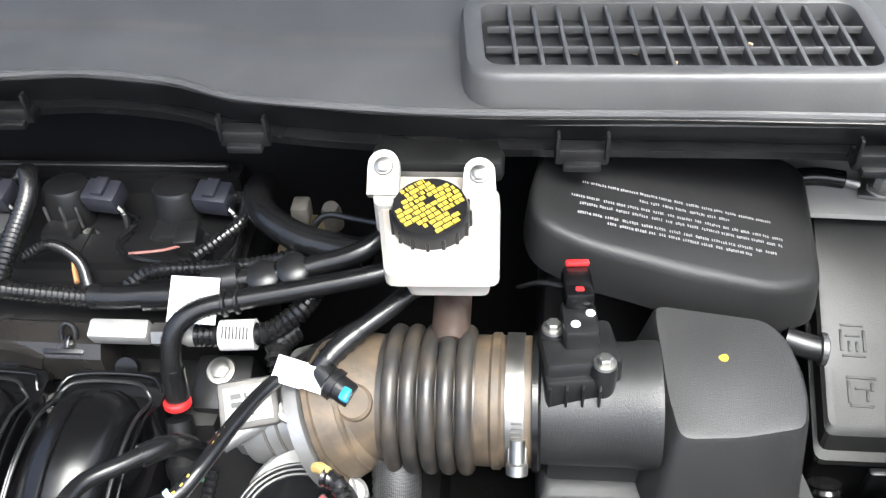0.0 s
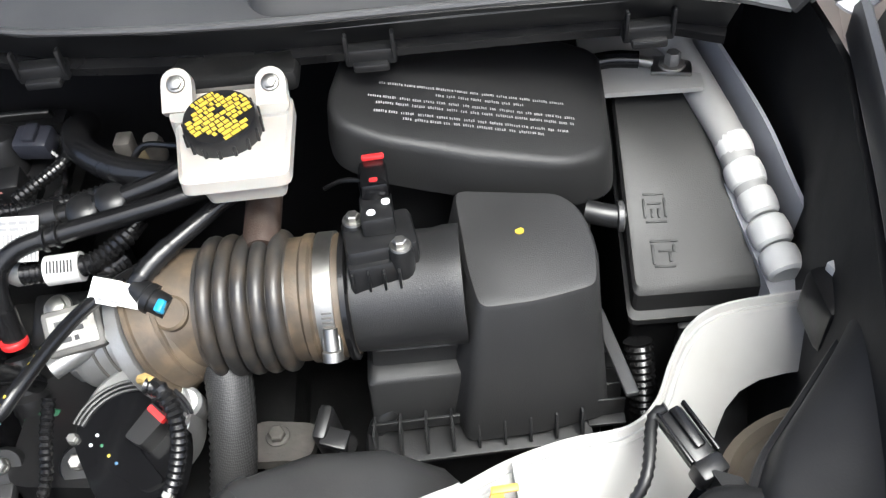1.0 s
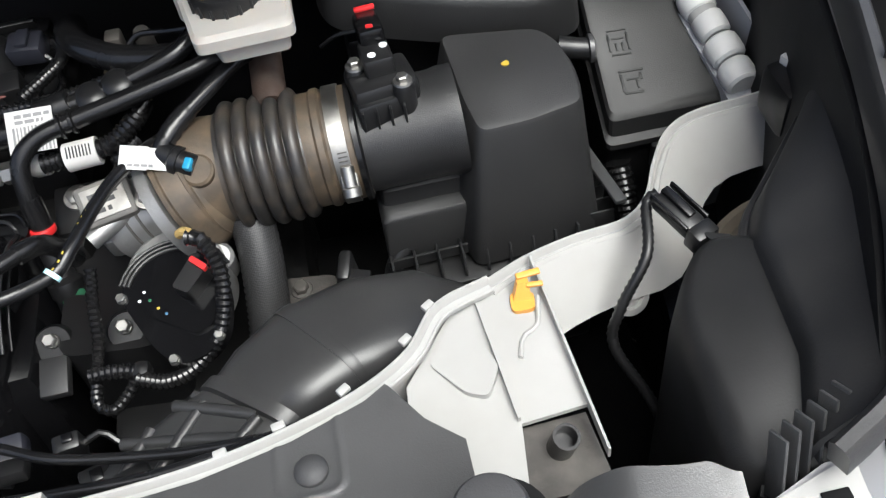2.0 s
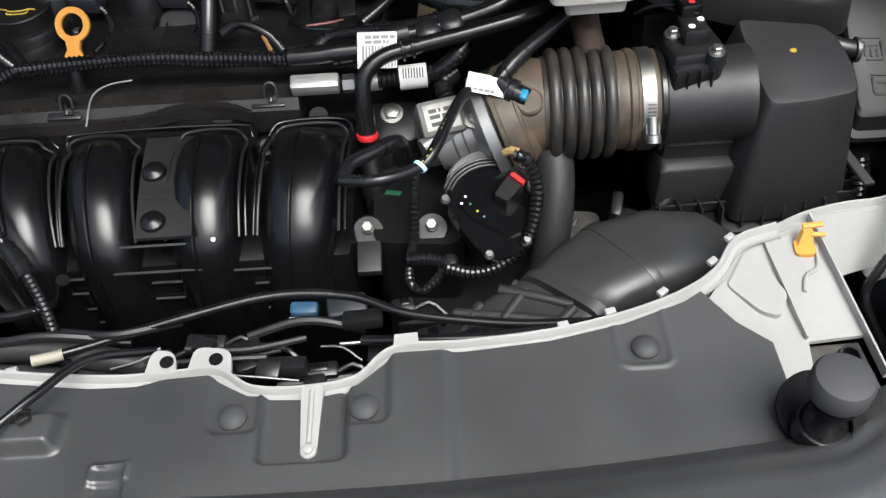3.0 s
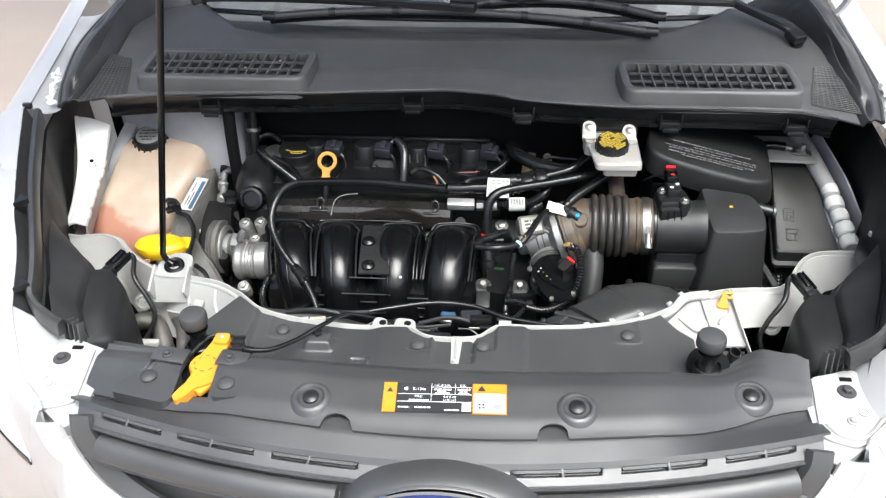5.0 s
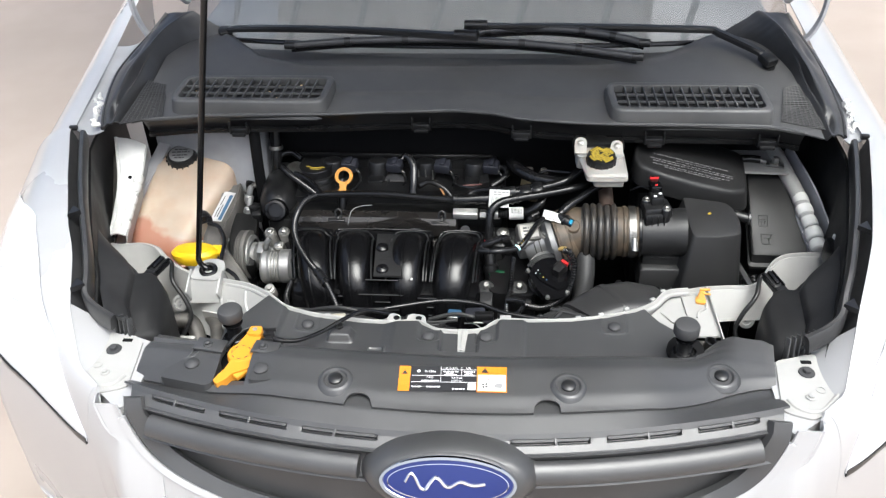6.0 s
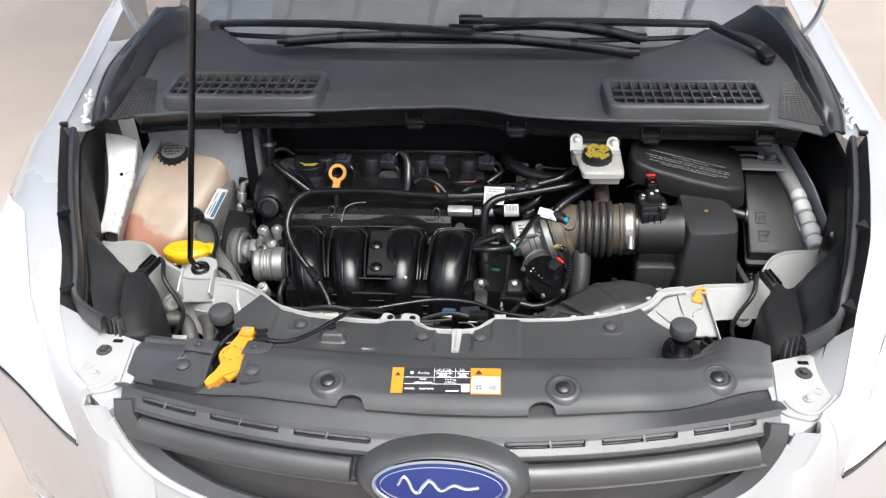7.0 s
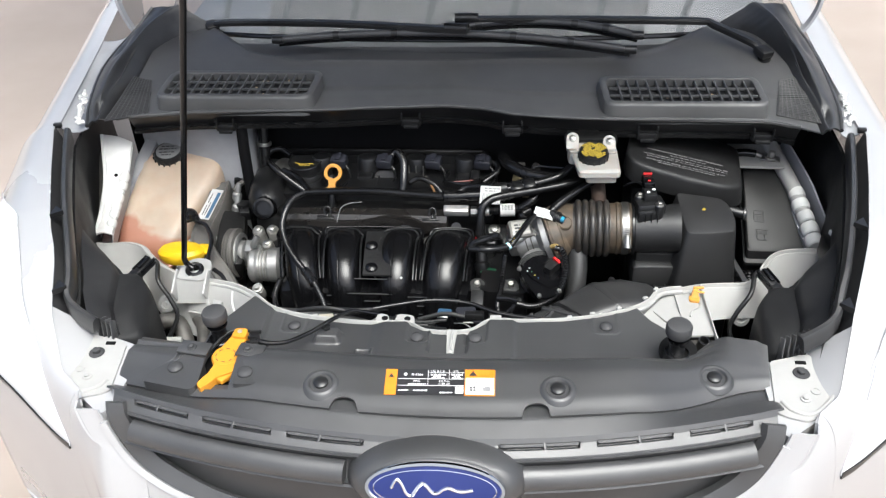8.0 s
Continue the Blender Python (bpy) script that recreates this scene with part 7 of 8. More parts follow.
part("braided_sleeve", tube([(0.207, 0.36, 0.875), (0.214, 0.335, 0.858), (0.212, 0.305, 0.823), (0.203, 0.28, 0.775), (0.185, 0.255, 0.70)], 0.0185, 28, ripple=0.085, pitch=0.0060, braid=True), M_BRAID, throttle, "grey braided sleeve")

hose = thing("intake_bellows", "dusty ribbed rubber intake hose with a steel clamp", "intake hose", (0.24, 0.375, 0.85))
prof = [(0.047, -0.16), (0.05, -0.155)]
ribs = []
for k in range(5):
    x = -0.092 + 0.0128 * k
    ribs += [(0.0475 + 0.0072 * math.sin(math.pi * j / 8) ** 0.8, x + 0.0060 - 0.0060 * math.cos(math.pi * j / 8)) for j in range(9)]
part("bellows", lathe([(0.047, -0.096)] + ribs + [(0.047, -0.026)], AX, (1, -0.02, 0.03), 40), M_BELLOWS, hose, "five ribbed folds", sharp=60)
part("cuff", lathe([(0.0465, -0.03), (0.0475, -0.026), (0.0475, -0.018), (0.0495, -0.016), (0.0495, -0.011), (0.0475, -0.009), (0.0475, 0.016), (0.0465, 0.018)], AX, (1, -0.02, 0.03), 40), M_BROWN, hose, "dust-brown rubber cuff")
part("clamp_band", lathe([(0.0478, -0.0063), (0.0495, -0.0063), (0.0495, 0.0063), (0.0478, 0.0063)], AX, (1, -0.02, 0.03), 40), M_STEEL, hose, "perforated steel clamp band")
for k in range(12):
    t = math.radians(146 + 4 * k)
    part("band_slot", block(AX + V(0.0, 0.0496 * math.cos(t), 0.0496 * math.sin(t)), (0.0075, 0.0013, 0.0012), 0.0003, (math.degrees(t) - 90, 0, 0)), M_CASTDARK, hose)
part("cuff_lip", lathe([(0.047, 0.011), (0.0505, 0.012), (0.0505, 0.016), (0.047, 0.018)], AX, (1, -0.02, 0.03), 40), M_RUBBER, hose)
part("clamp_screw", join(block((0.301, 0.325, 0.912 - 0.012), (0.014, 0.012, 0.018), 0.003, (-40, 0, 0)), lathe([(0.0055, -0.012), (0.0055, 0.004), (0.0075, 0.005), (0.0075, 0.012), (0.005, 0.013)], (0.301, 0.322, 0.905), (0, -0.5, -0.6), 12)), M_STEEL, hose, "plated worm screw")
elbow_line = [V(0.208, 0.377, 0.895), V(0.185, 0.378, 0.892), V(0.175, 0.374, 0.887), V(0.164, 0.371, 0.882)]
part("elbow", tube(elbow_line, 0.046, 32, 0.006, ends=0.052), M_BROWN, hose, "dust-brown rubber elbow")
part("elbow_ridge", join(lathe([(0.048, 0), (0.0535, 0.002), (0.0535, 0.006), (0.048, 0.008)], (0.162, 0.370, 0.881), (1, 0.12, 0.35), 36), lathe([(0.05, 0), (0.0515, 0.001), (0.0515, 0.004), (0.05, 0.005)], (0.180, 0.376, 0.889), (1, 0.12, 0.3), 36)), M_BROWN, hose)
part("throat_band", lathe([(0.050, 0), (0.053, 0.001), (0.053, 0.011), (0.050, 0.012)], (0.150, 0.368, 0.876), (1, 0.12, 0.35), 36), M_ALU, hose, "bare metal band")
part("side_port", join(lathe([(0.014, 0), (0.013, 0.02), (0.011, 0.022)], (0.190, 0.356, 0.912), (-0.1, -0.5, 0.8), 20)), M_BROWN, hose)

vapour = thing("vapour_line", "black breather line with a blue quick coupling", "hose", (0.18, 0.36, 0.93))
part("coupling", join(tube([(0.187, 0.350, 0.928), (0.174, 0.357, 0.932), (0.162, 0.367, 0.936)], 0.0098, 14), lathe([(0.012, 0), (0.012, 0.006), (0.010, 0.008)], (0.176, 0.356, 0.931), (-0.8, 0.5, 0.2), 18)), M_BLACK, vapour)
part("blue_tab", block((0.183, 0.346, 0.936), (0.0065, 0.010, 0.007), 0.0015, (20, 0, -25)), M_BLUE, vapour, "light blue release tab")
part("line", tube([(0.161, 0.366, 0.937), (0.169, 0.374, 0.944), (0.184, 0.388, 0.95), (0.204, 0.406, 0.955), (0.228, 0.428, 0.96), (0.26, 0.46, 0.955)], 0.0072, 12), M_RUBBER, vapour)
part("line_ribs", tube([(0.167, 0.372, 0.942), (0.176, 0.381, 0.947), (0.188, 0.392, 0.951)], 0.0088, 12, ripple=0.12, pitch=0.008), M_RUBBER, vapour)

sensor2 = thing("air_flow_sensor", "black air flow sensor with a red locked plug", "sensor", (0.345, 0.385, 0.94))
part("base", block((0.342, 0.378, 0.949), (0.052, 0.046, 0.022), 0.005, (-8, 0, 8)), M_BLACK, sensor2)
part("skirt", block((0.338, 0.358, 0.938), (0.04, 0.02, 0.028), 0.003, (-8, 0, 8)), M_BLACK, sensor2)
for i in range(4):
    part("skirt_rib", block((0.322 + 0.011 * i, 0.347, 0.937), (0.002, 0.005, 0.026), 0.0006), M_BLACK, sensor2)
part("upper", block((0.342, 0.389, 0.966), (0.024, 0.034, 0.016), 0.003, (-6, 0, 4)), M_BLACK, sensor2)
part("plug", block((0.341, 0.414, 0.975), (0.021, 0.034, 0.018), 0.004, (-6, 0, 4)), M_GLOSS, sensor2, "black wiring plug")
part("red_lock", block((0.341, 0.432, 0.9835), (0.017, 0.005, 0.004), 0.0015, (-6, 0, 4)), M_RED, sensor2, "red locking bar")
part("red_key", block((0.3415, 0.404, 0.9855), (0.006, 0.004, 0.002), 0.001), M_RED, sensor2, "small red key")
for x, y, z, m in ((0.349, 0.392, 0.9742, M_INKWHITE), (0.3385, 0.381, 0.9748, M_INKWHITE)):
    part("dot", lathe([(0.0032, 0), (0.0032, 0.0008), (0.001, 0.0009)], (x, y, z), n=16), m, sensor2, "white paint dot")
for x, y in ((0.3575, 0.358), (0.324, 0.388)):
    part("screw_post", lathe([(0.009, -0.04), (0.009, -0.004), (0.007, 0.0)], (x, y, 0.962), n=16), M_BLACK, sensor2)
    part("screw", bolt_form((x, y, 0.962), 0.0048, 0.005), M_STEEL, sensor2)
part("lead", tube([(0.332, 0.42, 0.972), (0.315, 0.43, 0.965), (0.30, 0.44, 0.95)], 0.002, 6), M_RUBBER, sensor2)

box = thing("air_filter_box", "black textured plastic air filter box with a round inlet neck", "air filter box", (0.42, 0.37, 0.62))


def quad(pts, z):
    return [V(x, y, z) for x, y in pts]


def inset(poly, d):
    cx = sum(p[0] for p in poly) / len(poly)
    cy = sum(p[1] for p in poly) / len(poly)
    out = []
    for x, y in poly:
        q = math.hypot(x - cx, y - cy)
        out.append((cx + (x - cx) * (q - d) / q, cy + (y - cy) * (q - d) / q))
    return out


def lid_z(x, y, d=0.0):
    return 0.931 - 0.10 * (x - 0.444) + 0.20 * (y - 0.392) - d - 1.2 * max(0.0, x - 0.47) ** 2


LID_TOP = rounded(((0.3985, 0.432), (0.480, 0.428), (0.4935, 0.415), (0.4995, 0.392), (0.5005, 0.372), (0.4965, 0.346), (0.452, 0.334), (0.4085, 0.329), (0.4025, 0.362)), 0.009, 3)
LID_FOOT = rounded(((0.372, 0.458), (0.492, 0.462), (0.506, 0.448), (0.511, 0.41), (0.511, 0.37), (0.506, 0.317), (0.452, 0.306), (0.392, 0.303), (0.380, 0.345)), 0.009, 3)
hump = loft([[V(x, y, 0.79) for x, y in LID_FOOT], [V(x, y, 0.80) for x, y in LID_FOOT],
             [V(x, y, lid_z(x, y, 0.004)) for x, y in inset(LID_TOP, -0.0015)], [V(x, y, lid_z(x, y, 0.0008)) for x, y in inset(LID_TOP, 0.001)], [V(x, y, lid_z(x, y)) for x, y in inset(LID_TOP, 0.005)]])
part("lid", hump, M_PEBBLE, box, "pebble-grained lid", sharp=28)
part("paint_dot", lathe([(0.0035, 0), (0.0035, 0.0008), (0.001, 0.0009)], (0.445, 0.393, 0.9308), n=14), M_INKYELLOW, box, "small yellow dot")
part("neck", lathe([(0.0475, 0.012), (0.0475, 0.016), (0.0445, 0.018), (0.0445, 0.080), (0.046, 0.088), (0.046, 0.100)], AX, (1, -0.02, 0.03), 40), M_PEBBLE, box, "round inlet neck")
part("neck_base", loft([quad(rounded([(0.317, 0.328), (0.42, 0.328), (0.42, 0.46), (0.317, 0.46)], 0.006, 2), 0.79), quad(rounded([(0.318, 0.331), (0.42, 0.331), (0.42, 0.458), (0.318, 0.458)], 0.006, 2), 0.837),
                        quad(rounded([(0.321, 0.334), (0.42, 0.334), (0.42, 0.455), (0.321, 0.455)], 0.006, 2), 0.841), quad(rounded([(0.322, 0.346), (0.42, 0.346), (0.42, 0.452), (0.322, 0.452)], 0.006, 2), 0.843),
                        quad(rounded([(0.323, 0.348), (0.42, 0.348), (0.42, 0.45), (0.323, 0.45)], 0.006, 2), 0.858), quad(rounded([(0.326, 0.353), (0.42, 0.353), (0.42, 0.447), (0.326, 0.447)], 0.005, 2), 0.862)], 0.0008), M_LID, box, "stepped base below the neck")
part("lower_tray", block((0.42, 0.390, 0.70), (0.17, 0.14, 0.17), 0.01), M_BLACK, box)
part("comb_shelf", block((0.402, 0.312, 0.783), (0.180, 0.034, 0.004), 0.001, (0, 0, 2)), M_PEBBLE, box)
part("comb_rail", block((0.402, 0.322, 0.797), (0.172, 0.003, 0.012), 0.001, (0, 0, 2)), M_BLACK, box)
for i in range(9):
    part("fin", block((0.319 + 0.0206 * i, 0.3115 + 0.0007 * i, 0.7945), (0.0022, 0.026, 0.024), 0.0006, (-18, 0, 0)), M_PEBBLE, box)
for i in range(6):
    part("side_fin", block((0.508, 0.318 + 0.015 * i, 0.80), (0.022, 0.002, 0.02), 0.0006), M_PEBBLE, box)
part("side_wall", block((0.505, 0.36, 0.785), (0.03, 0.10, 0.004), 0.001), M_BLACK, box)
part("side_strap", block((0.516, 0.355, 0.823), (0.011, 0.096, 0.005), 0.002, (-6, 0, 6.3)), M_SHIELD, box, "grey flat strap")
part("corner_bracket", tube([(0.335, 0.335, 0.80), (0.318, 0.325, 0.78), (0.312, 0.315, 0.72)], 0.008, 10), M_BLACK, box)

duct = thing("air_intake_duct", "black plastic fresh air duct running to the front rim", "air duct", (0.25, 0.19, 0.75))


def duct_ring(c, w, h, yaw, tilt=0.0):
    poly = rounded([(-w / 2, -h / 2), (w / 2, -h / 2), (w / 2, h / 2), (-w / 2, h / 2)], min(w, h) * 0.42, 5)
    m = Matrix.Translation(c) @ pose(0, 0, 0, 0, tilt, yaw)
    return [m @ V(0, a, b) for a, b in poly]


part("round_duct", loft([duct_ring((0.382, 0.236, 0.775), 0.05, 0.05, 18, 50), duct_ring((0.368, 0.232, 0.805), 0.068, 0.058, 18, 32), duct_ring((0.338, 0.225, 0.829), 0.088, 0.069, 17, 14), duct_ring((0.297, 0.215, 0.842), 0.098, 0.074, 22, 4),
                       duct_ring((0.257, 0.203, 0.846), 0.098, 0.072, 36), duct_ring((0.224, 0.184, 0.845), 0.092, 0.066, 46), duct_ring((0.200, 0.166, 0.842), 0.082, 0.056, 50)], 0.0), M_DUCT, duct, "smooth round elbow", sharp=70)
part("step", loft([duct_ring((0.206, 0.171, 0.843), 0.090, 0.064, 50), duct_ring((0.198, 0.164, 0.842), 0.090, 0.064, 50)], 0.002), M_DUCT, duct)
part("flat_duct", loft([duct_ring((0.204, 0.169, 0.841), 0.088, 0.05, 48), duct_ring((0.165, 0.147, 0.840), 0.086, 0.044, 36), duct_ring((0.12, 0.132, 0.836), 0.07, 0.035, 22), duct_ring((0.08, 0.122, 0.830), 0.05, 0.03, 10)], 0.0), M_DUCT, duct, "ribbed flat section", sharp=70)
for a, b in (((0.147, 0.182, 0.860), (0.207, 0.156, 0.866)), ((0.107, 0.165, 0.852), (0.200, 0.140, 0.865)), ((0.169, 0.178, 0.862), (0.129, 0.125, 0.856)), ((0.207, 0.153, 0.866), (0.177, 0.124, 0.862)), ((0.129, 0.170, 0.855), (0.103, 0.130, 0.851)), ((0.160, 0.190, 0.856), (0.222, 0.142, 0.858))):
    part("cross_rib", tube([a, ((a[0] + b[0]) / 2, (a[1] + b[1]) / 2, (a[2] + b[2]) / 2 + 0.001), b], 0.0046, 10), M_DUCT, duct)
part("seam_ring", loft([duct_ring((0.262, 0.2055, 0.8462), 0.0985, 0.0725, 33.5), duct_ring((0.257, 0.203, 0.8462), 0.0998, 0.0738, 36), duct_ring((0.252, 0.2005, 0.846), 0.0985, 0.0725, 38)]), M_DUCT, duct)

# ---- battery cover, fuse box, brake reservoir ----
bat = thing("battery_cover", "black moulded battery cover with rows of moulded writing", "battery cover", (0.42, 0.53, 0.7))
BATP = rounded([(0.305, 0.492), (0.312, 0.464), (0.345, 0.451), (0.42, 0.4445), (0.495, 0.446), (0.530, 0.466), (0.536, 0.525), (0.543, 0.600), (0.50, 0.612), (0.35, 0.60), (0.318, 0.56)], 0.016, 4)


def bat_z(x, y, d=0.0):
    return 0.989 - 0.26 * (x - 0.35) + 0.07 * (y - 0.517) - d


part("cover", loft([[V(x, y, bat_z(x, y, d)) for x, y in inset(BATP, e)] for e, d in ((-0.003, 0.044), (-0.003, 0.036), (0.0, 0.010), (0.0015, 0.0045), (0.005, 0.0015), (0.010, 0.0005), (0.03, 0.0))]), M_LID, bat, "satin black lid", sharp=50)
part("battery", block((0.42, 0.545, 0.79), (0.20, 0.13, 0.26), 0.008), M_BLACK, bat)
WRITE = ((0.348, 0.516, 0.154), (0.392, 0.508, 0.075), (0.339, 0.499, 0.170), (0.345, 0.492, 0.162), (0.343, 0.482, 0.157), (0.365, 0.4755, 0.114))
marks = bmesh.new()
pen = random.Random(31)
for x, y, length in WRITE:
    row = []
    at = 0.0
    while at < length:
        word = pen.uniform(0.004, 0.013)
        k = 0.0
        while k < word and at + k < length:
            row.append((at + k, pen.uniform(-0.0004, 0.0004), pen.uniform(0.0007, 0.0013)))
            k += 0.0018
        at += word + 0.0028
    marks = join(marks, bars(row, Matrix.Translation((x, y, bat_z(x, y, -0.0003))) @ pose(0, 0, 0, 4, 14.6, 0), 0.0024, 0.0004))
tagged(part("moulded_writing", marks, M_FAINT, bat, "rows of small grey marks"), kind="stuff")


fuse = thing("fuse_box", "black fuse box with a gently sloping pebbled lid", "fuse box", (0.6, 0.5, 0.6))
FB = rounded([(0.541, 0.403), (0.655, 0.402), (0.628, 0.588), (0.552, 0.595)], 0.008, 3)


def fz(y, d):
    return 0.83 + (y - 0.40) * 0.43 - d


part("lid", loft([[V(x, y, fz(y, 0.03)) for x, y in inset(FB, -0.006)], [V(x, y, fz(y, 0.024)) for x, y in inset(FB, -0.006)], [V(x, y, fz(y, 0.022)) for x, y in inset(FB, 0.001)], [V(x, y, fz(y, 0.004)) for x, y in inset(FB, 0.002)], [V(x, y, fz(y, 0.0)) for x, y in inset(FB, 0.007)]]), M_LID, fuse, "pebbled black lid", sharp=30)
part("body", prism(inset(FB, 0.004), 0.60, 0.82, 0.004), M_BLACK, fuse)
fm = Matrix.Translation((0.572, 0.474, fz(0.474, -0.0004))) @ pose(0, 0, 0, 23.3, 0, -3)
for x, y, w, h in ((0, 0.013, 0.02, 0.0025), (0, -0.013, 0.02, 0.0025), (-0.009, 0, 0.0025, 0.026), (0.009, 0, 0.0025, 0.026), (0, 0.004, 0.013, 0.0022), (-0.003, -0.005, 0.0022, 0.012), (0.003, -0.005, 0.0022, 0.012),
                   (0.004, -0.031, 0.026, 0.003), (-0.006, -0.043, 0.003, 0.026), (0.004, -0.040, 0.012, 0.0025), (0.008, -0.046, 0.0025, 0.012), (0.003, -0.054, 0.02, 0.003), (0.012, -0.038, 0.003, 0.010)):
    b = block((x, y, 0.0002), (w * 0.9, h * 0.7, 0.0012), 0.0003)
    b.transform(fm)
    part("moulded_sign", b, M_LID, fuse)
part("front_latch", block((0.588, 0.389, 0.79), (0.02, 0.008, 0.03), 0.003), M_BLACK, fuse)
part("feed_loom", tube([(0.543, 0.38, 0.80), (0.545, 0.36, 0.77), (0.546, 0.335, 0.73)], 0.013, 12, ripple=0.15, pitch=0.006), M_CONDUIT, fuse)
part("lid_hinge_pipe", tube([(0.505, 0.445, 0.895), (0.52, 0.44, 0.893), (0.535, 0.438, 0.89)], 0.010, 12), M_BLACK, fuse)
part("hinge_ring", lathe([(0.011, 0), (0.013, 0.001), (0.013, 0.005), (0.011, 0.006)], (0.53, 0.439, 0.891), (1, -0.1, 0), 20), M_SHIELD, fuse)

brake = thing("brake_fluid_reservoir", "milky white brake fluid reservoir with yellow-printed black cap", "reservoir", (0.24, 0.43, 0.94))
part("body", loft([quad(rounded(p, r, 3), z) for p, r, z in (([(0.225, 0.395), (0.280, 0.396), (0.280, 0.465), (0.225, 0.465)], 0.006, 0.985), ([(0.222, 0.393), (0.281, 0.394), (0.281, 0.47), (0.218, 0.47)], 0.006, 0.999),
                    ([(0.211, 0.387), (0.287, 0.389), (0.286, 0.475), (0.200, 0.475)], 0.008, 1.001), ([(0.211, 0.388), (0.2868, 0.390), (0.285, 0.48), (0.194, 0.48)], 0.008, 1.010), ([(0.214, 0.392), (0.283, 0.394), (0.282, 0.48), (0.197, 0.48)], 0.008, 1.0135))], 0.0008), M_RESERVOIR, brake, "milky white body")
part("shoulder", prism(rounded([(0.196, 0.452), (0.284, 0.452), (0.282, 0.486), (0.192, 0.486)], 0.008), 0.99, 1.016, 0.004), M_RESERVOIR, brake)
for x, lift in ((0.2014, 0.005), (0.2705, 0.0)):
    em = Matrix.Translation((x, 0.461 + lift * 0.3, 1.013 + lift)) @ pose(0, 0, 0, 38, 0, 0)
    ear = prism([(-0.0115, 0.0), (0.0115, 0.0), (0.0115, 0.020)] + [(0.0115 * math.cos(a), 0.022 + 0.0115 * math.sin(a)) for a in [math.pi * k / 10 for k in range(1, 10)]] + [(-0.0115, 0.020)], -0.010, 0.0, 0.0015)
    ear.transform(em)
    part("ear", ear, M_RESERVOIR, brake, "upright white mounting ear")
    part("bolt", bolt_form(em @ V(0, 0.021, 0.0), 0.0052, 0.004, em.to_3x3() @ V(0, 0, 1), 1.35), M_STEEL, brake)
part("back_wall", block((0.236, 0.496, 1.000), (0.06, 0.012, 0.030), 0.003, (-20, 0, 0)), M_CASTDARK, brake, "shaded carrier between the ears")
CA = V(0.0, -0.16, 1).normalized()
CC = V(0.2385, 0.4385, 1.006)
bcap = part("cap", lathe([(0.022, -0.012), (0.022, 0.005), (0.0272, 0.006), (0.0272, 0.022), (0.0255, 0.026), (0.002, 0.0265)], CC, CA, 40), M_BLACK, brake, "black ribbed screw cap")
for i in range(16):
    t = 2 * math.pi * i / 16
    q = Matrix.Translation(CC) @ CA.to_track_quat("Z", "Y").to_matrix().to_4x4()
    part("grip_rib", block(q @ V(0.0274 * math.cos(t), 0.0274 * math.sin(t), 0.013), (0.0028, 0.0028, 0.015), 0.001), M_BLACK, bcap)
bm_ = Matrix.Translation(CC + CA * 0.0262) @ CA.to_track_quat("Z", "Y").to_matrix().to_4x4() @ pose(0, 0, 0, 0, 0, 38)
rows_ = []
for k in range(11):
    yy = -0.0215 + 0.0043 * k
    hw = math.sqrt(0.0235 ** 2 - yy * yy)
    at = -hw
    while at < hw:
        length = min(pen.uniform(0.003, 0.007), hw - at)
        if not (abs(at + length / 2) > 0.0125 and abs(yy) > 0.011) and pen.random() < 0.93:
            rows_.append((at, yy, length))
        at += length + 0.0009
part("warning_print", bars(rows_, bm_, 0.0031, 0.0006), M_INKYELLOW, bcap, "rows of yellow print")
part("master_cylinder", lathe([(0.011, -0.05), (0.014, -0.04), (0.014, 0.07), (0.010, 0.075)], (0.252, 0.44, 0.945), (0, 1, 0.1), 20), M_RUSTED, brake)
part("wall_bracket", block((0.238, 0.52, 1.012), (0.10, 0.05, 0.02), 0.006), M_DARK, brake, "dark carrier plate")

# ---- looms and hoses over the engine ----
loom = thing("wiring_loom", "corrugated black wiring loom across the engine", "wiring loom", (-0.2, 0.46, 0.9))
part("trunk", tube([(-0.325, 0.463, 0.912), (-0.28, 0.464, 0.914), (-0.19, 0.468, 0.913), (-0.115, 0.462, 0.911), (-0.04, 0.456, 0.91), (0.0, 0.457, 0.912)], 0.0085, 12, ripple=0.21), M_CONDUIT, loom)
part("tape", tube([(-0.045, 0.457, 0.911), (-0.02, 0.456, 0.912), (0.005, 0.457, 0.914)], 0.0105, 12), M_RUBBER, loom, "black taped joint")
part("sleeve", tube([(0.0, 0.457, 0.913), (0.03, 0.458, 0.914)], 0.013, 16), M_GLOSS, loom, "glossy sleeve")
part("branch", tube([(-0.13, 0.466, 0.912), (-0.131, 0.50, 0.922), (-0.138, 0.56, 0.928), (-0.155, 0.60, 0.925), (-0.17, 0.608, 0.912)], 0.009, 12, ripple=0.21), M_CONDUIT, loom)
part("branch", tube([(-0.325, 0.463, 0.912), (-0.355, 0.49, 0.916), (-0.395, 0.53, 0.918), (-0.425, 0.575, 0.91)], 0.0075, 12, ripple=0.21), M_CONDUIT, loom)
part("branch", tube([(-0.318, 0.466, 0.914), (-0.35, 0.505, 0.92), (-0.385, 0.53, 0.922)], 0.006, 10), M_RUBBER, loom)
part("branch", tube([(-0.12, 0.495, 0.916), (-0.10, 0.51, 0.918), (-0.07, 0.495, 0.914), (-0.05, 0.465, 0.912)], 0.0055, 10, ripple=0.21, pitch=0.0035), M_CONDUIT, loom)
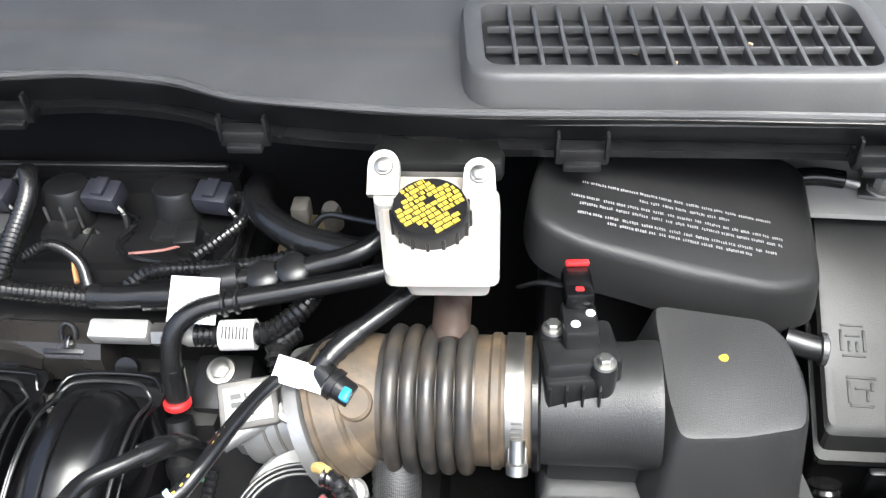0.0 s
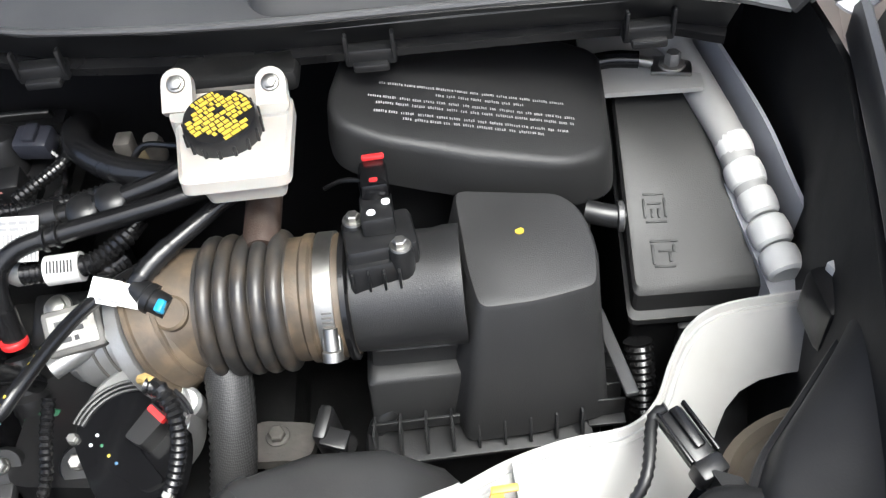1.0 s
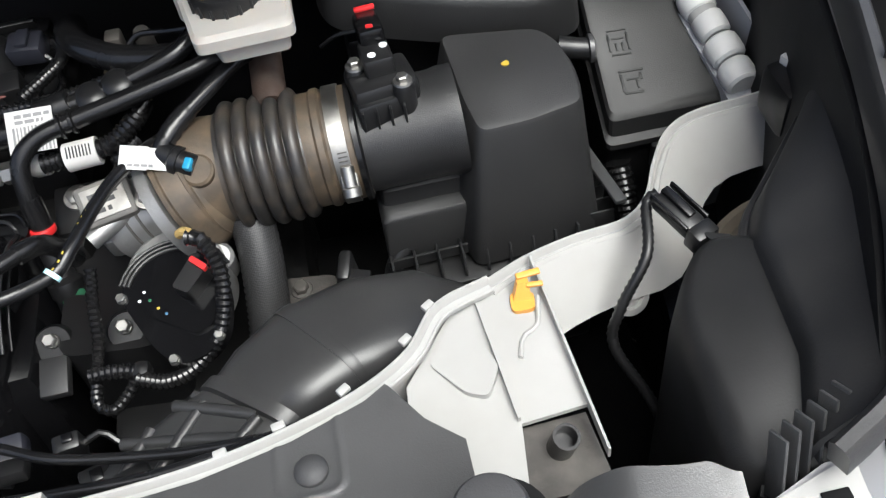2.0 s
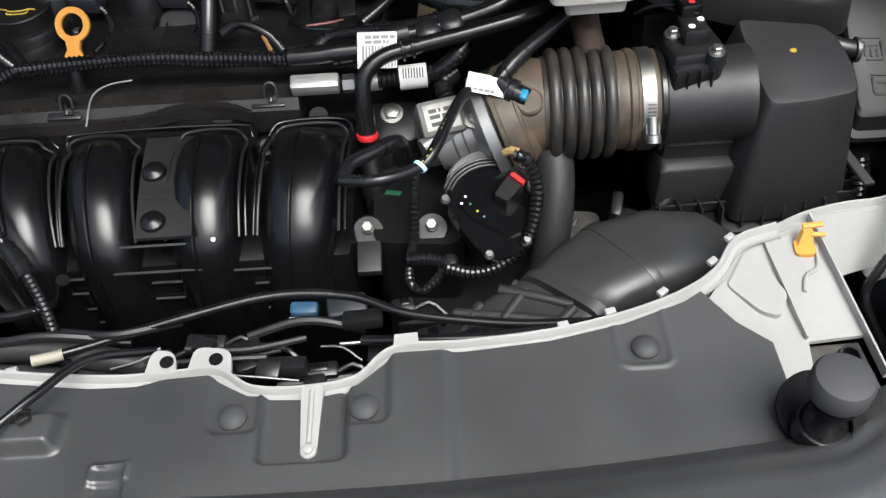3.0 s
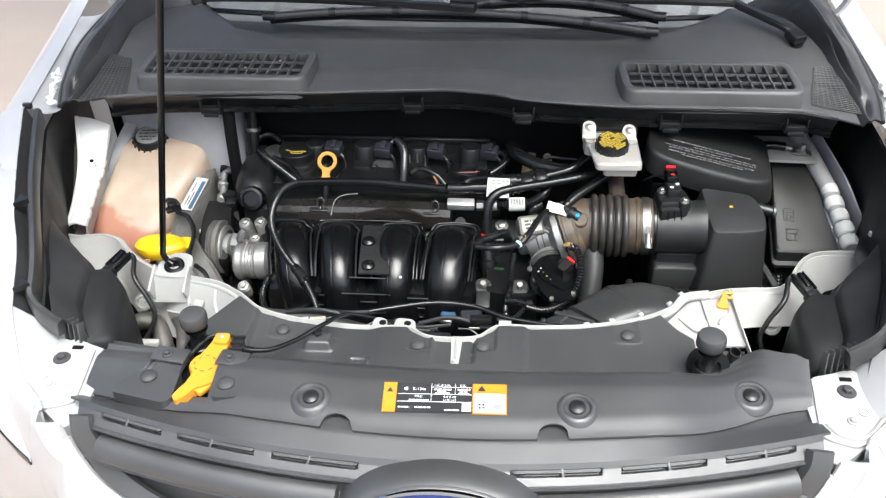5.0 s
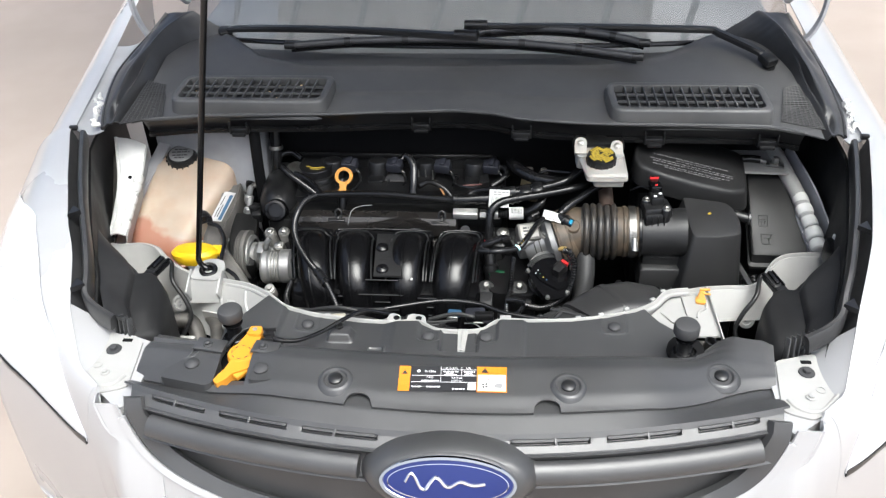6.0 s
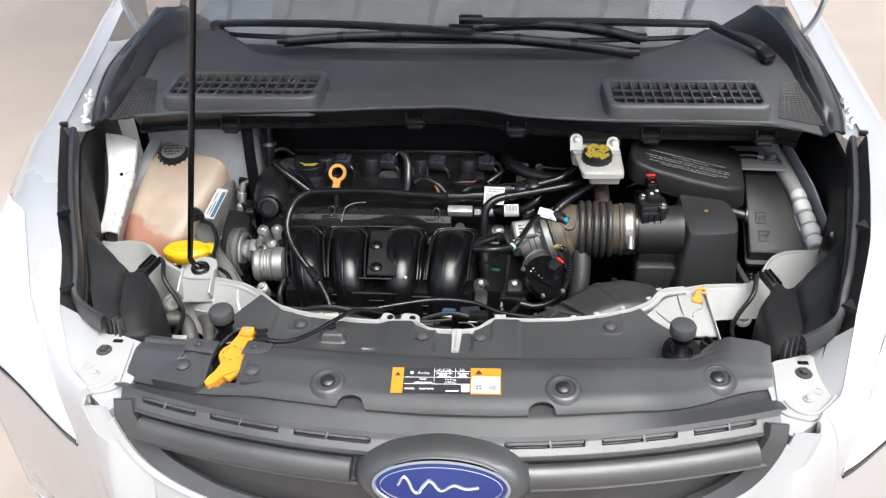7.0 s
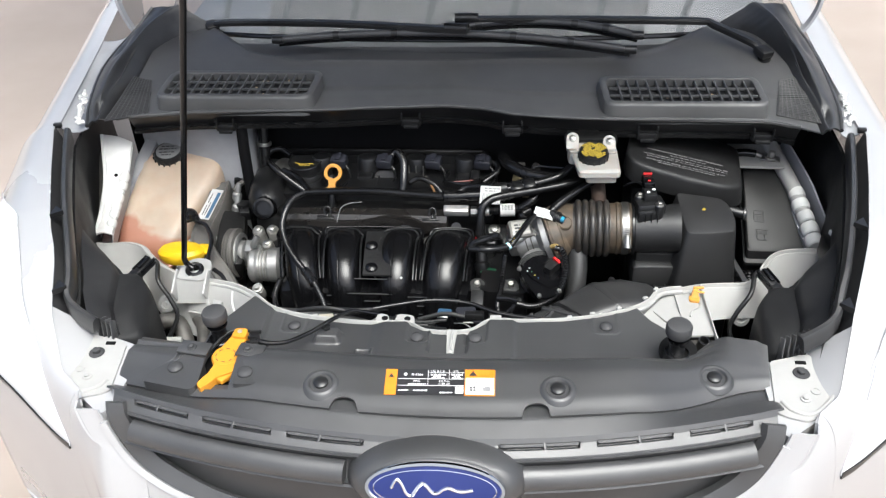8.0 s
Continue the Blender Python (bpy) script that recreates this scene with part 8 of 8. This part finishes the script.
part("branch", tube([(-0.02, 0.462, 0.914), (0.0, 0.482, 0.916), (0.05, 0.488, 0.916), (0.09, 0.492, 0.918), (0.125, 0.505, 0.92)], 0.0075, 12, ripple=0.21), M_CONDUIT, loom)
part("branch", tube([(0.03, 0.60, 0.90), (0.052, 0.585, 0.91), (0.058, 0.555, 0.912), (0.045, 0.525, 0.915), (0.028, 0.50, 0.916)], 0.0065, 12, ripple=0.21), M_CONDUIT, loom)
part("wire", tube([(-0.075, 0.585, 0.892), (-0.045, 0.565, 0.9), (-0.05, 0.53, 0.905), (-0.03, 0.505, 0.912), (0.01, 0.495, 0.914)], 0.0025, 6), M_RUBBER, loom)
part("plug", block((0.012, 0.535, 0.905), (0.02, 0.026, 0.022), 0.003, (10, 0, 6)), M_BLACK, loom)
part("coloured_lead", tube([(0.008, 0.522, 0.908), (-0.004, 0.512, 0.912), (-0.03, 0.505, 0.914)], 0.0014, 6), mat("pink_lead", (0.2, 0.08, 0.07), 0.5), loom, "pink wire")
part("coloured_lead", tube([(-0.078, 0.505, 0.913), (-0.073, 0.49, 0.912), (-0.066, 0.475, 0.908)], 0.0022, 6), mat("copper_lead", (0.3, 0.15, 0.06), 0.5), loom, "copper-coloured wire")
tagw = thing("barcode_tag", "white bar-coded paper tag round the wiring loom", "label", (0.045, 0.447, 0.92), "barcode tags")
tm_ = Matrix.Translation((0.046, 0.444, 0.9245)) @ pose(0, 0, 0, 38, 0, -3)
b = block((0.0, -0.001, 0), (0.040, 0.037, 0.0012), 0.0004)
b.transform(tm_)
part("paper", b, M_PAPER, tagw)
for i in range(11):
    b = block((-0.014 + 0.0032 * i, -0.008, 0.0009), (0.0012 + 0.0008 * (i % 3 == 0), 0.022, 0.0004), 0)
    b.transform(tm_)
    part("bar", b, M_INKGREY, tagw)
part("line_print", bars([(-0.012, 0.012, 0.03), (-0.012, 0.007, 0.024)], tm_ @ pose(0, 0, 0.0006), 0.003), M_INKGREY, tagw)
tagw2 = thing("barcode_tag", "small white bar-coded tag on a corrugated branch", "label", (0.08, 0.432, 0.9), "barcode tags")
part("wrap", lathe([(0.0125, -0.014), (0.0125, 0.014)], (0.080, 0.432, 0.897), (1, 0.05, 0.02), 20), M_PAPER, tagw2)
for i in range(8):
    part("bar", block((0.0705 + 0.0028 * i, 0.4245, 0.9075), (0.0012, 0.010, 0.0006), 0, (38, 0, 0)), M_INK, tagw2)
branch2 = thing("sensor_loom", "corrugated black branch loom behind the throttle", "wiring loom", (0.1, 0.44, 0.88), "engine looms")
part("conduit", tube([(0.045, 0.433, 0.894), (0.08, 0.432, 0.897), (0.105, 0.434, 0.900), (0.125, 0.45, 0.905), (0.135, 0.475, 0.905)], 0.0095, 12, ripple=0.21), M_CONDUIT, branch2)
part("conduit", tube([(0.115, 0.415, 0.87), (0.11, 0.43, 0.885), (0.12, 0.45, 0.885)], 0.011, 12, ripple=0.21, pitch=0.005), M_CONDUIT, branch2)

breather = thing("breather_hose", "black breather hose with a red quick coupling", "hose", (0.03, 0.42, 0.88))
part("hose", tube([(0.029, 0.402, 0.857), (0.028, 0.412, 0.885), (0.032, 0.424, 0.908), (0.050, 0.436, 0.920), (0.085, 0.444, 0.925), (0.14, 0.452, 0.932), (0.2, 0.464, 0.940), (0.25, 0.49, 0.945)], 0.0083, 14), M_RUBBER, breather)
part("cuff", tube([(0.029, 0.40, 0.852), (0.028, 0.410, 0.88)], 0.0098, 16), M_RUBBER, breather)
part("red_ring", lathe([(0.0105, 0), (0.0112, 0.001), (0.0112, 0.005), (0.0105, 0.006)], (0.0292, 0.3965, 0.849), (-0.02, 0.3, 0.95), 24), M_RED, breather, "red locking ring")
for f in ((0.072, 0.4415, 0.9233), (0.082, 0.4435, 0.9247)):
    part("hose_band", lathe([(0.0098, -0.002), (0.0112, -0.001), (0.0112, 0.001), (0.0098, 0.002)], f, (1, 0.08, 0.06), 18), M_RUBBER, breather)
upper = thing("heater_hose", "black twin hose with round plastic clips", "hose", (0.12, 0.47, 0.93))
part("hose", tube([(0.055, 0.464, 0.922), (0.09, 0.468, 0.925), (0.14, 0.476, 0.933), (0.18, 0.486, 0.943), (0.21, 0.515, 0.955)], 0.0088, 14), M_RUBBER, upper)
part("sleeve", tube([(0.05, 0.463, 0.922), (0.078, 0.467, 0.925)], 0.0125, 16), M_BLACK, upper)
for x, y, z in ((0.098, 0.467, 0.926), (0.122, 0.472, 0.930)):
    part("round_clip", lathe([(0.0125, -0.008), (0.0135, 0.0), (0.0135, 0.006), (0.010, 0.009), (0.002, 0.0095)], (x, y, z), (0, -0.4, 1), 20), M_BLACK, upper)
vacuum = thing("vacuum_hose", "thick black vacuum hose curving to the brake servo", "hose", (0.12, 0.53, 0.92))
part("hose", tube([(0.068, 0.60, 0.915), (0.07, 0.57, 0.93), (0.085, 0.535, 0.935), (0.115, 0.512, 0.932), (0.15, 0.498, 0.932), (0.18, 0.488, 0.935)], 0.0125, 16), M_RUBBER, vacuum)
part("bracket_plate", prism(rounded([(0.085, 0.54), (0.125, 0.53), (0.13, 0.59), (0.09, 0.595)], 0.008), 0.86, 0.885, 0.004), mat("tan_plated_bracket", (0.22, 0.18, 0.11), 0.5, metal=0.4), vacuum, "tan plated bracket")
part("sensor", join(lathe([(0.009, 0), (0.009, 0.02), (0.007, 0.026)], (0.135, 0.568, 0.895), (0, -0.2, 1), 12), block((0.105, 0.575, 0.905), (0.016, 0.02, 0.02), 0.003)), M_CASTDARK, vacuum)
part("thin_line", tube([(0.12, 0.53, 0.915), (0.135, 0.54, 0.93), (0.165, 0.53, 0.935), (0.2, 0.51, 0.945)], 0.003, 8), M_RUBBER, vacuum)

purge = thing("purge_hose", "black hose with yellow printed line and white paper flag", "hose", (0.1, 0.34, 0.88))
PURGE = [(0.165, 0.435, 0.90), (0.156, 0.405, 0.918), (0.142, 0.372, 0.933), (0.125, 0.345, 0.937), (0.112, 0.312, 0.941), (0.099, 0.278, 0.941), (0.085, 0.262, 0.935), (0.051, 0.243, 0.941), (0.017, 0.25, 0.936)]
part("hose", tube(PURGE, 0.0054, 12), M_RUBBER, purge)
purge_fine = smooth_line(PURGE, 0.0022)
for k in range(20, len(purge_fine) - 34, 3):
    if k % 27 < 18:
        part("print_dash", tube([purge_fine[k] + V(-0.0016, -0.0022, 0.0047), purge_fine[k + 1] + V(-0.0016, -0.0022, 0.0047)], 0.0007, 6, 0.002), M_INKYELLOW, purge, "yellow printed dash")
part("short_hose", tube([(0.017, 0.25, 0.936), (0.024, 0.272, 0.933), (0.043, 0.288, 0.930), (0.060, 0.304, 0.926)], 0.0062, 12), M_RUBBER, purge)
part("end_cuff", tube([(0.052, 0.296, 0.928), (0.063, 0.307, 0.923), (0.067, 0.323, 0.903), (0.067, 0.343, 0.865)], 0.008, 14), M_RUBBER, purge)
part("blue_band", lathe([(0.0066, -0.0018), (0.0066, 0.0018)], (0.085, 0.262, 0.935), (0.65, 0.7, 0.25), 16), mat("pale_cyan_band", (0.45, 0.75, 0.78), 0.5), purge, "pale blue band")
flag_m = Matrix.Translation((0.142, 0.360, 0.942)) @ pose(0, 0, 0, 30, 6, -14)
b = join(block((0.0, 0, 0), (0.022, 0.019, 0.001), 0.0003, (0, 4, 0)), block((0.018, 0, -0.0022), (0.016, 0.017, 0.001), 0.0003, (6, 14, 0)))
b.transform(flag_m)
part("paper_flag", b, M_PAPER, purge, "white folded paper flag")
part("flag_print", bars([(-0.004, -0.006, 0.02)], flag_m @ pose(0, 0, 0.0006), 0.002), M_INKGREY, purge)
ctl = thing("throttle_loom", "corrugated black loom looping below the throttle", "wiring loom", (0.15, 0.26, 0.8), "engine looms")
part("conduit", tube([(0.171, 0.302, 0.903), (0.181, 0.297, 0.902), (0.189, 0.283, 0.886), (0.187, 0.266, 0.866), (0.177, 0.248, 0.846), (0.154, 0.234, 0.83), (0.128, 0.234, 0.82), (0.103, 0.246, 0.815)], 0.0068, 12, ripple=0.21), M_CONDUIT, ctl)
part("pigtail", tube([(0.163, 0.312, 0.898), (0.170, 0.307, 0.905), (0.178, 0.299, 0.904)], 0.004, 8), mat("tan_lead", (0.4, 0.28, 0.1), 0.5), ctl, "tan wires")
part("conduit", tube([(0.078, 0.33, 0.862), (0.075, 0.306, 0.845), (0.073, 0.283, 0.825), (0.067, 0.259, 0.81), (0.067, 0.238, 0.805), (0.078, 0.232, 0.80), (0.091, 0.240, 0.805), (0.102, 0.252, 0.812)], 0.0055, 12, ripple=0.21), M_CONDUIT, ctl)
part("conduit", tube([(0.065, 0.256, 0.818), (0.085, 0.256, 0.818), (0.105, 0.252, 0.816)], 0.007, 12, ripple=0.21), M_CONDUIT, ctl)
part("joint", block((0.106, 0.252, 0.815), (0.016, 0.016, 0.016), 0.006), M_BLACK, ctl)
part("grey_tab", block((0.027, 0.278, 0.798), (0.024, 0.034, 0.012), 0.002, (15, 0, 0)), M_LINER, ctl, "plain black tab")
front_loom = thing("front_loom", "corrugated black loom running over the intake runners", "wiring loom", (-0.3, 0.3, 0.88), "engine looms")
part("conduit", tube([(-0.325, 0.463, 0.912), (-0.345, 0.44, 0.912), (-0.355, 0.405, 0.905), (-0.352, 0.36, 0.90), (-0.335, 0.315, 0.895), (-0.305, 0.265, 0.892), (-0.27, 0.222, 0.885), (-0.245, 0.185, 0.87), (-0.228, 0.15, 0.86), (-0.205, 0.118, 0.868)], 0.0074, 12, ripple=0.21, ends=0.0048), M_CONDUIT, front_loom)
part("conduit", tube([(-0.25, 0.235, 0.845), (-0.277, 0.243, 0.80), (-0.329, 0.238, 0.79), (-0.353, 0.25, 0.79), (-0.362, 0.278, 0.80), (-0.353, 0.298, 0.82)], 0.006, 12, ripple=0.14), M_CONDUIT, front_loom)
part("tape", tube([(-0.285, 0.24, 0.888), (-0.272, 0.225, 0.885), (-0.262, 0.21, 0.881)], 0.0085, 12), M_RUBBER, front_loom)

release = thing("release_cable", "black hood release cable draped along the rim", "cable", (0, 0.16, 0.87))
part("outer", tube([(0.215, 0.125, 0.884), (0.15, 0.135, 0.875), (0.07, 0.152, 0.873), (0.02, 0.172, 0.876), (-0.045, 0.176, 0.878), (-0.12, 0.160, 0.876), (-0.195, 0.138, 0.874), (-0.235, 0.122, 0.88)], 0.004, 10), M_RUBBER, release)
part("outer", tube([(-0.13, 0.115, 0.895), (-0.17, 0.092, 0.921), (-0.195, 0.055, 0.934), (-0.225, 0.02, 0.936), (-0.255, -0.012, 0.944), (-0.280, -0.0245, 0.952)], 0.0035, 10), M_RUBBER, release)
part("cable_clip", join(block((-0.203, 0.041, 0.929), (0.010, 0.012, 0.006), 0.002, (0, 0, 40)), tube([(-0.208, 0.037, 0.930), (-0.203, 0.041, 0.938), (-0.198, 0.045, 0.930)], 0.002, 8)), M_BLACK, release, "black cable clip")
part("ferrule", tube([(-0.214, 0.130, 0.876), (-0.224, 0.126, 0.878), (-0.236, 0.122, 0.88)], 0.0048, 10), mat("bone_ferrule", (0.26, 0.24, 0.19), 0.5), release, "bone coloured ferrule")
part("lower_cable", tube([(0.26, 0.125, 0.892), (0.15, 0.118, 0.882), (0.08, 0.122, 0.878), (0.03, 0.13, 0.87)], 0.0045, 10), M_RUBBER, release)
part("left_hose", tube([(-0.34, 0.165, 0.85), (-0.29, 0.150, 0.86), (-0.24, 0.146, 0.862), (-0.18, 0.132, 0.86), (-0.13, 0.125, 0.852)], 0.011, 14), M_DUCT, release)
part("left_hose", tube([(-0.34, 0.142, 0.852), (-0.28, 0.128, 0.858), (-0.22, 0.120, 0.858), (-0.16, 0.112, 0.85)], 0.008, 14), M_DUCT, release)
part("side_cable", tube([(-0.46, 0.25, 0.878), (-0.44, 0.235, 0.875), (-0.425, 0.215, 0.865), (-0.39, 0.18, 0.85), (-0.36, 0.155, 0.845)], 0.004, 8), M_RUBBER, release)

# clutter low in front of the engine
low = thing("latch_wiring", "tangle of black connectors and cables behind the rim", "wiring", (0, 0.13, 0.8))
part("blue_plug", block((-0.026, 0.19, 0.838), (0.025, 0.012, 0.011), 0.003, (12, 0, -4)), M_BLUECON, low, "blue wiring plug")
part("blue_plug_lip", block((-0.03, 0.182, 0.834), (0.020, 0.004, 0.006), 0.002, (12, 0, -4)), M_SATIN, low)
for x, y, z, w, d, h, turn in ((-0.105, 0.150, 0.848, 0.034, 0.016, 0.014, -6), (-0.066, 0.138, 0.846, 0.026, 0.018, 0.016, 4), (-0.142, 0.133, 0.856, 0.024, 0.012, 0.010, 12), (0.052, 0.128, 0.848, 0.038, 0.020, 0.018, -8), (0.086, 0.148, 0.838, 0.022, 0.020, 0.020, 15), (-0.012, 0.118, 0.845, 0.040, 0.014, 0.014, 3), (0.030, 0.102, 0.850, 0.020, 0.012, 0.018, -20), (0.062, 0.184, 0.836, 0.020, 0.014, 0.022, 8)):
    plug = part("plug", block((x, y, z), (w, d, h), 0.0025, (10, 0, turn)), M_BLACK, low, "black wiring plug")
    part("plug_latch", block((x + 0.1 * w, y, z + h * 0.55), (w * 0.4, d * 0.5, 0.003), 0.001, (10, 0, turn)), M_GLOSS, plug)
    part("plug_lead", tube([(x + w * 0.5, y, z), (x + w * 0.5 + 0.014, y + 0.004, z + 0.003), (x + w * 0.5 + 0.028, y - 0.006, z - 0.004)], 0.0028, 8), M_RUBBER, plug)
for pts in (((-0.075, 0.098, 0.880), (-0.045, 0.094, 0.879), (-0.018, 0.090, 0.878)), ((-0.175, 0.118, 0.868), (-0.150, 0.122, 0.872), (-0.135, 0.132, 0.874)), ((-0.004, 0.128, 0.868), (0.014, 0.124, 0.871), (0.030, 0.112, 0.868))):
    part("bare_cable", tube(pts, 0.0011, 8), M_STEEL, low, "thin bare steel cable")
part("grey_plug", block((0.012, 0.19, 0.836), (0.036, 0.022, 0.018), 0.004, (12, 0, 6)), M_SLATE, low, "slate wiring plug")
for i in range(30):
    r = random.Random(40 + i)
    x = r.uniform(-0.26, 0.13)
    y = r.uniform(0.105, 0.16)
    z = r.uniform(0.835, 0.872)
    if i % 2:
        part("wire", tube([(x - 0.05, y, z), (x, y + r.uniform(-0.012, 0.014), z + r.uniform(-0.006, 0.01)), (x + 0.05, y + r.uniform(-0.01, 0.01), z)], r.choice((0.0016, 0.003, 0.004)), 8), M_SOFTWIRE, low)
    else:
        part("plug", block((x, y, z), (r.uniform(0.014, 0.036), 0.016, 0.012), 0.003, (r.uniform(-15, 15), 0, r.uniform(-20, 20))), M_BLACK, low)
part("steel_rod", tube([(0.012, 0.128, 0.87), (0.04, 0.1285, 0.87), (0.068, 0.1295, 0.87)], 0.0016, 8), M_STEEL, low, "thin steel rod")
part("steel_rod", tube([(-0.094, 0.105, 0.87), (-0.045, 0.1, 0.87)], 0.0014, 8), M_STEEL, low, "thin steel rod")
gear = thing("gearbox", "dark cast gearbox below the intake hose", "gearbox", (0.25, 0.38, 0.45))
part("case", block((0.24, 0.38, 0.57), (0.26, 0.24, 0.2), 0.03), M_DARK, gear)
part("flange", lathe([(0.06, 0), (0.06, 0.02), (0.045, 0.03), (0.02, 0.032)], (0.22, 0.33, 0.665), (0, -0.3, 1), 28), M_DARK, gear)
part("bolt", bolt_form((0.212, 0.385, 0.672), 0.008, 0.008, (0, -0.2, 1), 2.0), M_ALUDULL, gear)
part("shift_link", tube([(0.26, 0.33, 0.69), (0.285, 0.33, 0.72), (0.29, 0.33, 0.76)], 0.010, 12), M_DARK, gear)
part("bracket_plate", prism(rounded([(0.205, 0.318), (0.262, 0.315), (0.268, 0.35), (0.212, 0.358)], 0.012), 0.755, 0.766, 0.003), M_CASTDARK, gear, "oily cast bracket")
part("bracket_leg", block((0.236, 0.336, 0.71), (0.04, 0.03, 0.1), 0.008, (0, 0, 8)), M_CASTDARK, gear)
part("nut", bolt_form((0.233, 0.340, 0.766), 0.007, 0.007, (0, -0.1, 1), 1.5), M_CASTDARK, gear, "dull plated nut")
part("cable_guide", join(block((0.279, 0.327, 0.785), (0.012, 0.03, 0.05), 0.004, (10, 0, -15)), block((0.287, 0.311, 0.80), (0.022, 0.018, 0.006), 0.002, (0, 10, -15))), M_BLACK, gear, "black cable guide")
part("guide_foot", block((0.282, 0.33, 0.70), (0.02, 0.03, 0.13), 0.006), M_DARK, gear)
for i in range(3):
    part("case_rib", block((0.20 + 0.035 * i, 0.30, 0.685), (0.006, 0.07, 0.05), 0.002, (-12, 0, 10)), M_CASTDARK, gear)
part("breather_stub", tube([(0.215, 0.30, 0.70), (0.214, 0.296, 0.735), (0.222, 0.288, 0.752), (0.234, 0.286, 0.755)], 0.006, 10), M_RUBBER, gear, "black breather stub")
ring_ = thing("washer_hose_ring", "black hose ring with white clip on the lamp back", "hose", (0.672, 0.325, 0.92))
part("ring", lathe([(0.009, -0.012), (0.0145, -0.012), (0.0145, 0.006), (0.009, 0.006)], (0.683, 0.330, 0.930), (0.1, -0.4, 1), 22), M_RUBBER, ring_)
part("white_clip", block((0.663, 0.334, 0.924), (0.010, 0.010, 0.008), 0.001, (0, 0, 20)), M_PAPER, ring_)
part("holder", block((0.665, 0.32, 0.895), (0.04, 0.05, 0.05), 0.01), M_BLACK, ring_)


# the open hood
# ---- the open hood, held up by the prop rod ----
hood = thing("hood", "white painted hood propped open over the engine bay", "hood", (MID, 0.8, 1.28))


def hood_point(u, v, d=0.0):
    wide = 0.74 - 0.13 * v * v
    x = -wide + 2 * wide * u
    bow = 0.035 * (1 - (2 * u - 1) ** 2) + 0.03 * math.sin(math.pi * v)
    return V(MID + x, 0.80 - 0.72 * v + 0.6 * bow, 1.28 + 0.76 * v + 0.7 * bow - d)


part("outer_skin", sheet(lambda u, v: hood_point(u, v, 0.0), 24, 24, 0.002), M_PAINT, hood)
part("liner", sheet(lambda u, v: hood_point(0.03 + 0.94 * u, 0.03 + 0.93 * v, 0.022), 24, 24, 0.006), M_VOID, hood, "black fibre liner")
for s in (-1, 1):
    part("hinge", tube([V(MID + s * 0.70, 0.98, 1.13), V(MID + s * 0.715, 0.9, 1.2), V(MID + s * 0.70, 0.80, 1.275)], 0.012, 10), M_PAINT, hood, "white hinge arm")


# ---- steel carport frame over the windscreen, seen mirrored in the glass ----
carport = thing("carport_frame", "grey steel carport frame standing over the car", "carport", (0, 3.0, 0))
for x in (-4.4, 4.4):
    for y in (2.2, 7.0):
        part("post", block((x, y, 2.35), (0.1, 0.1, 4.7), 0.008), M_BEAM, carport)
for y in (2.2, 7.0):
    part("header", block((0, y, 4.66), (8.9, 0.07, 0.09), 0.006), M_BEAM, carport)
for i in range(9):
    x = -3.2 + 0.8 * i
    part("rafter", tube([(x, 1.0, 4.74), (x + 1.2, 4.0, 4.74), (x + 2.4, 7.0, 4.74)], 0.035, 8, 0.5), M_BEAM, carport)
M_ROOF = mat("pale_translucent_roof_sheet", (0.5, 0.49, 0.49), 0.5, spread=0.1, patch=2)
_rn = M_ROOF.node_tree
_tr = _rn.nodes.new("ShaderNodeBsdfTranslucent")
_tr.inputs["Color"].default_value = (0.42, 0.41, 0.41, 1)
_mx = _rn.nodes.new("ShaderNodeMixShader")
_mx.inputs["Fac"].default_value = 0.6
_rn.links.new(_rn.nodes["Principled BSDF"].outputs["BSDF"], _mx.inputs[1])
_rn.links.new(_tr.outputs["BSDF"], _mx.inputs[2])
_rn.links.new(_mx.outputs["Shader"], _rn.nodes["Material Output"].inputs["Surface"])
part("roof_sheet", sheet(lambda u, v: V(-2.5 + 3.9 * u + 0.5 * v, 0.95 + 3.0 * v, 4.84 + 0.02 * math.sin(70 * u)), 200, 4, 0.004), M_ROOF, carport, "pale corrugated roof sheet")
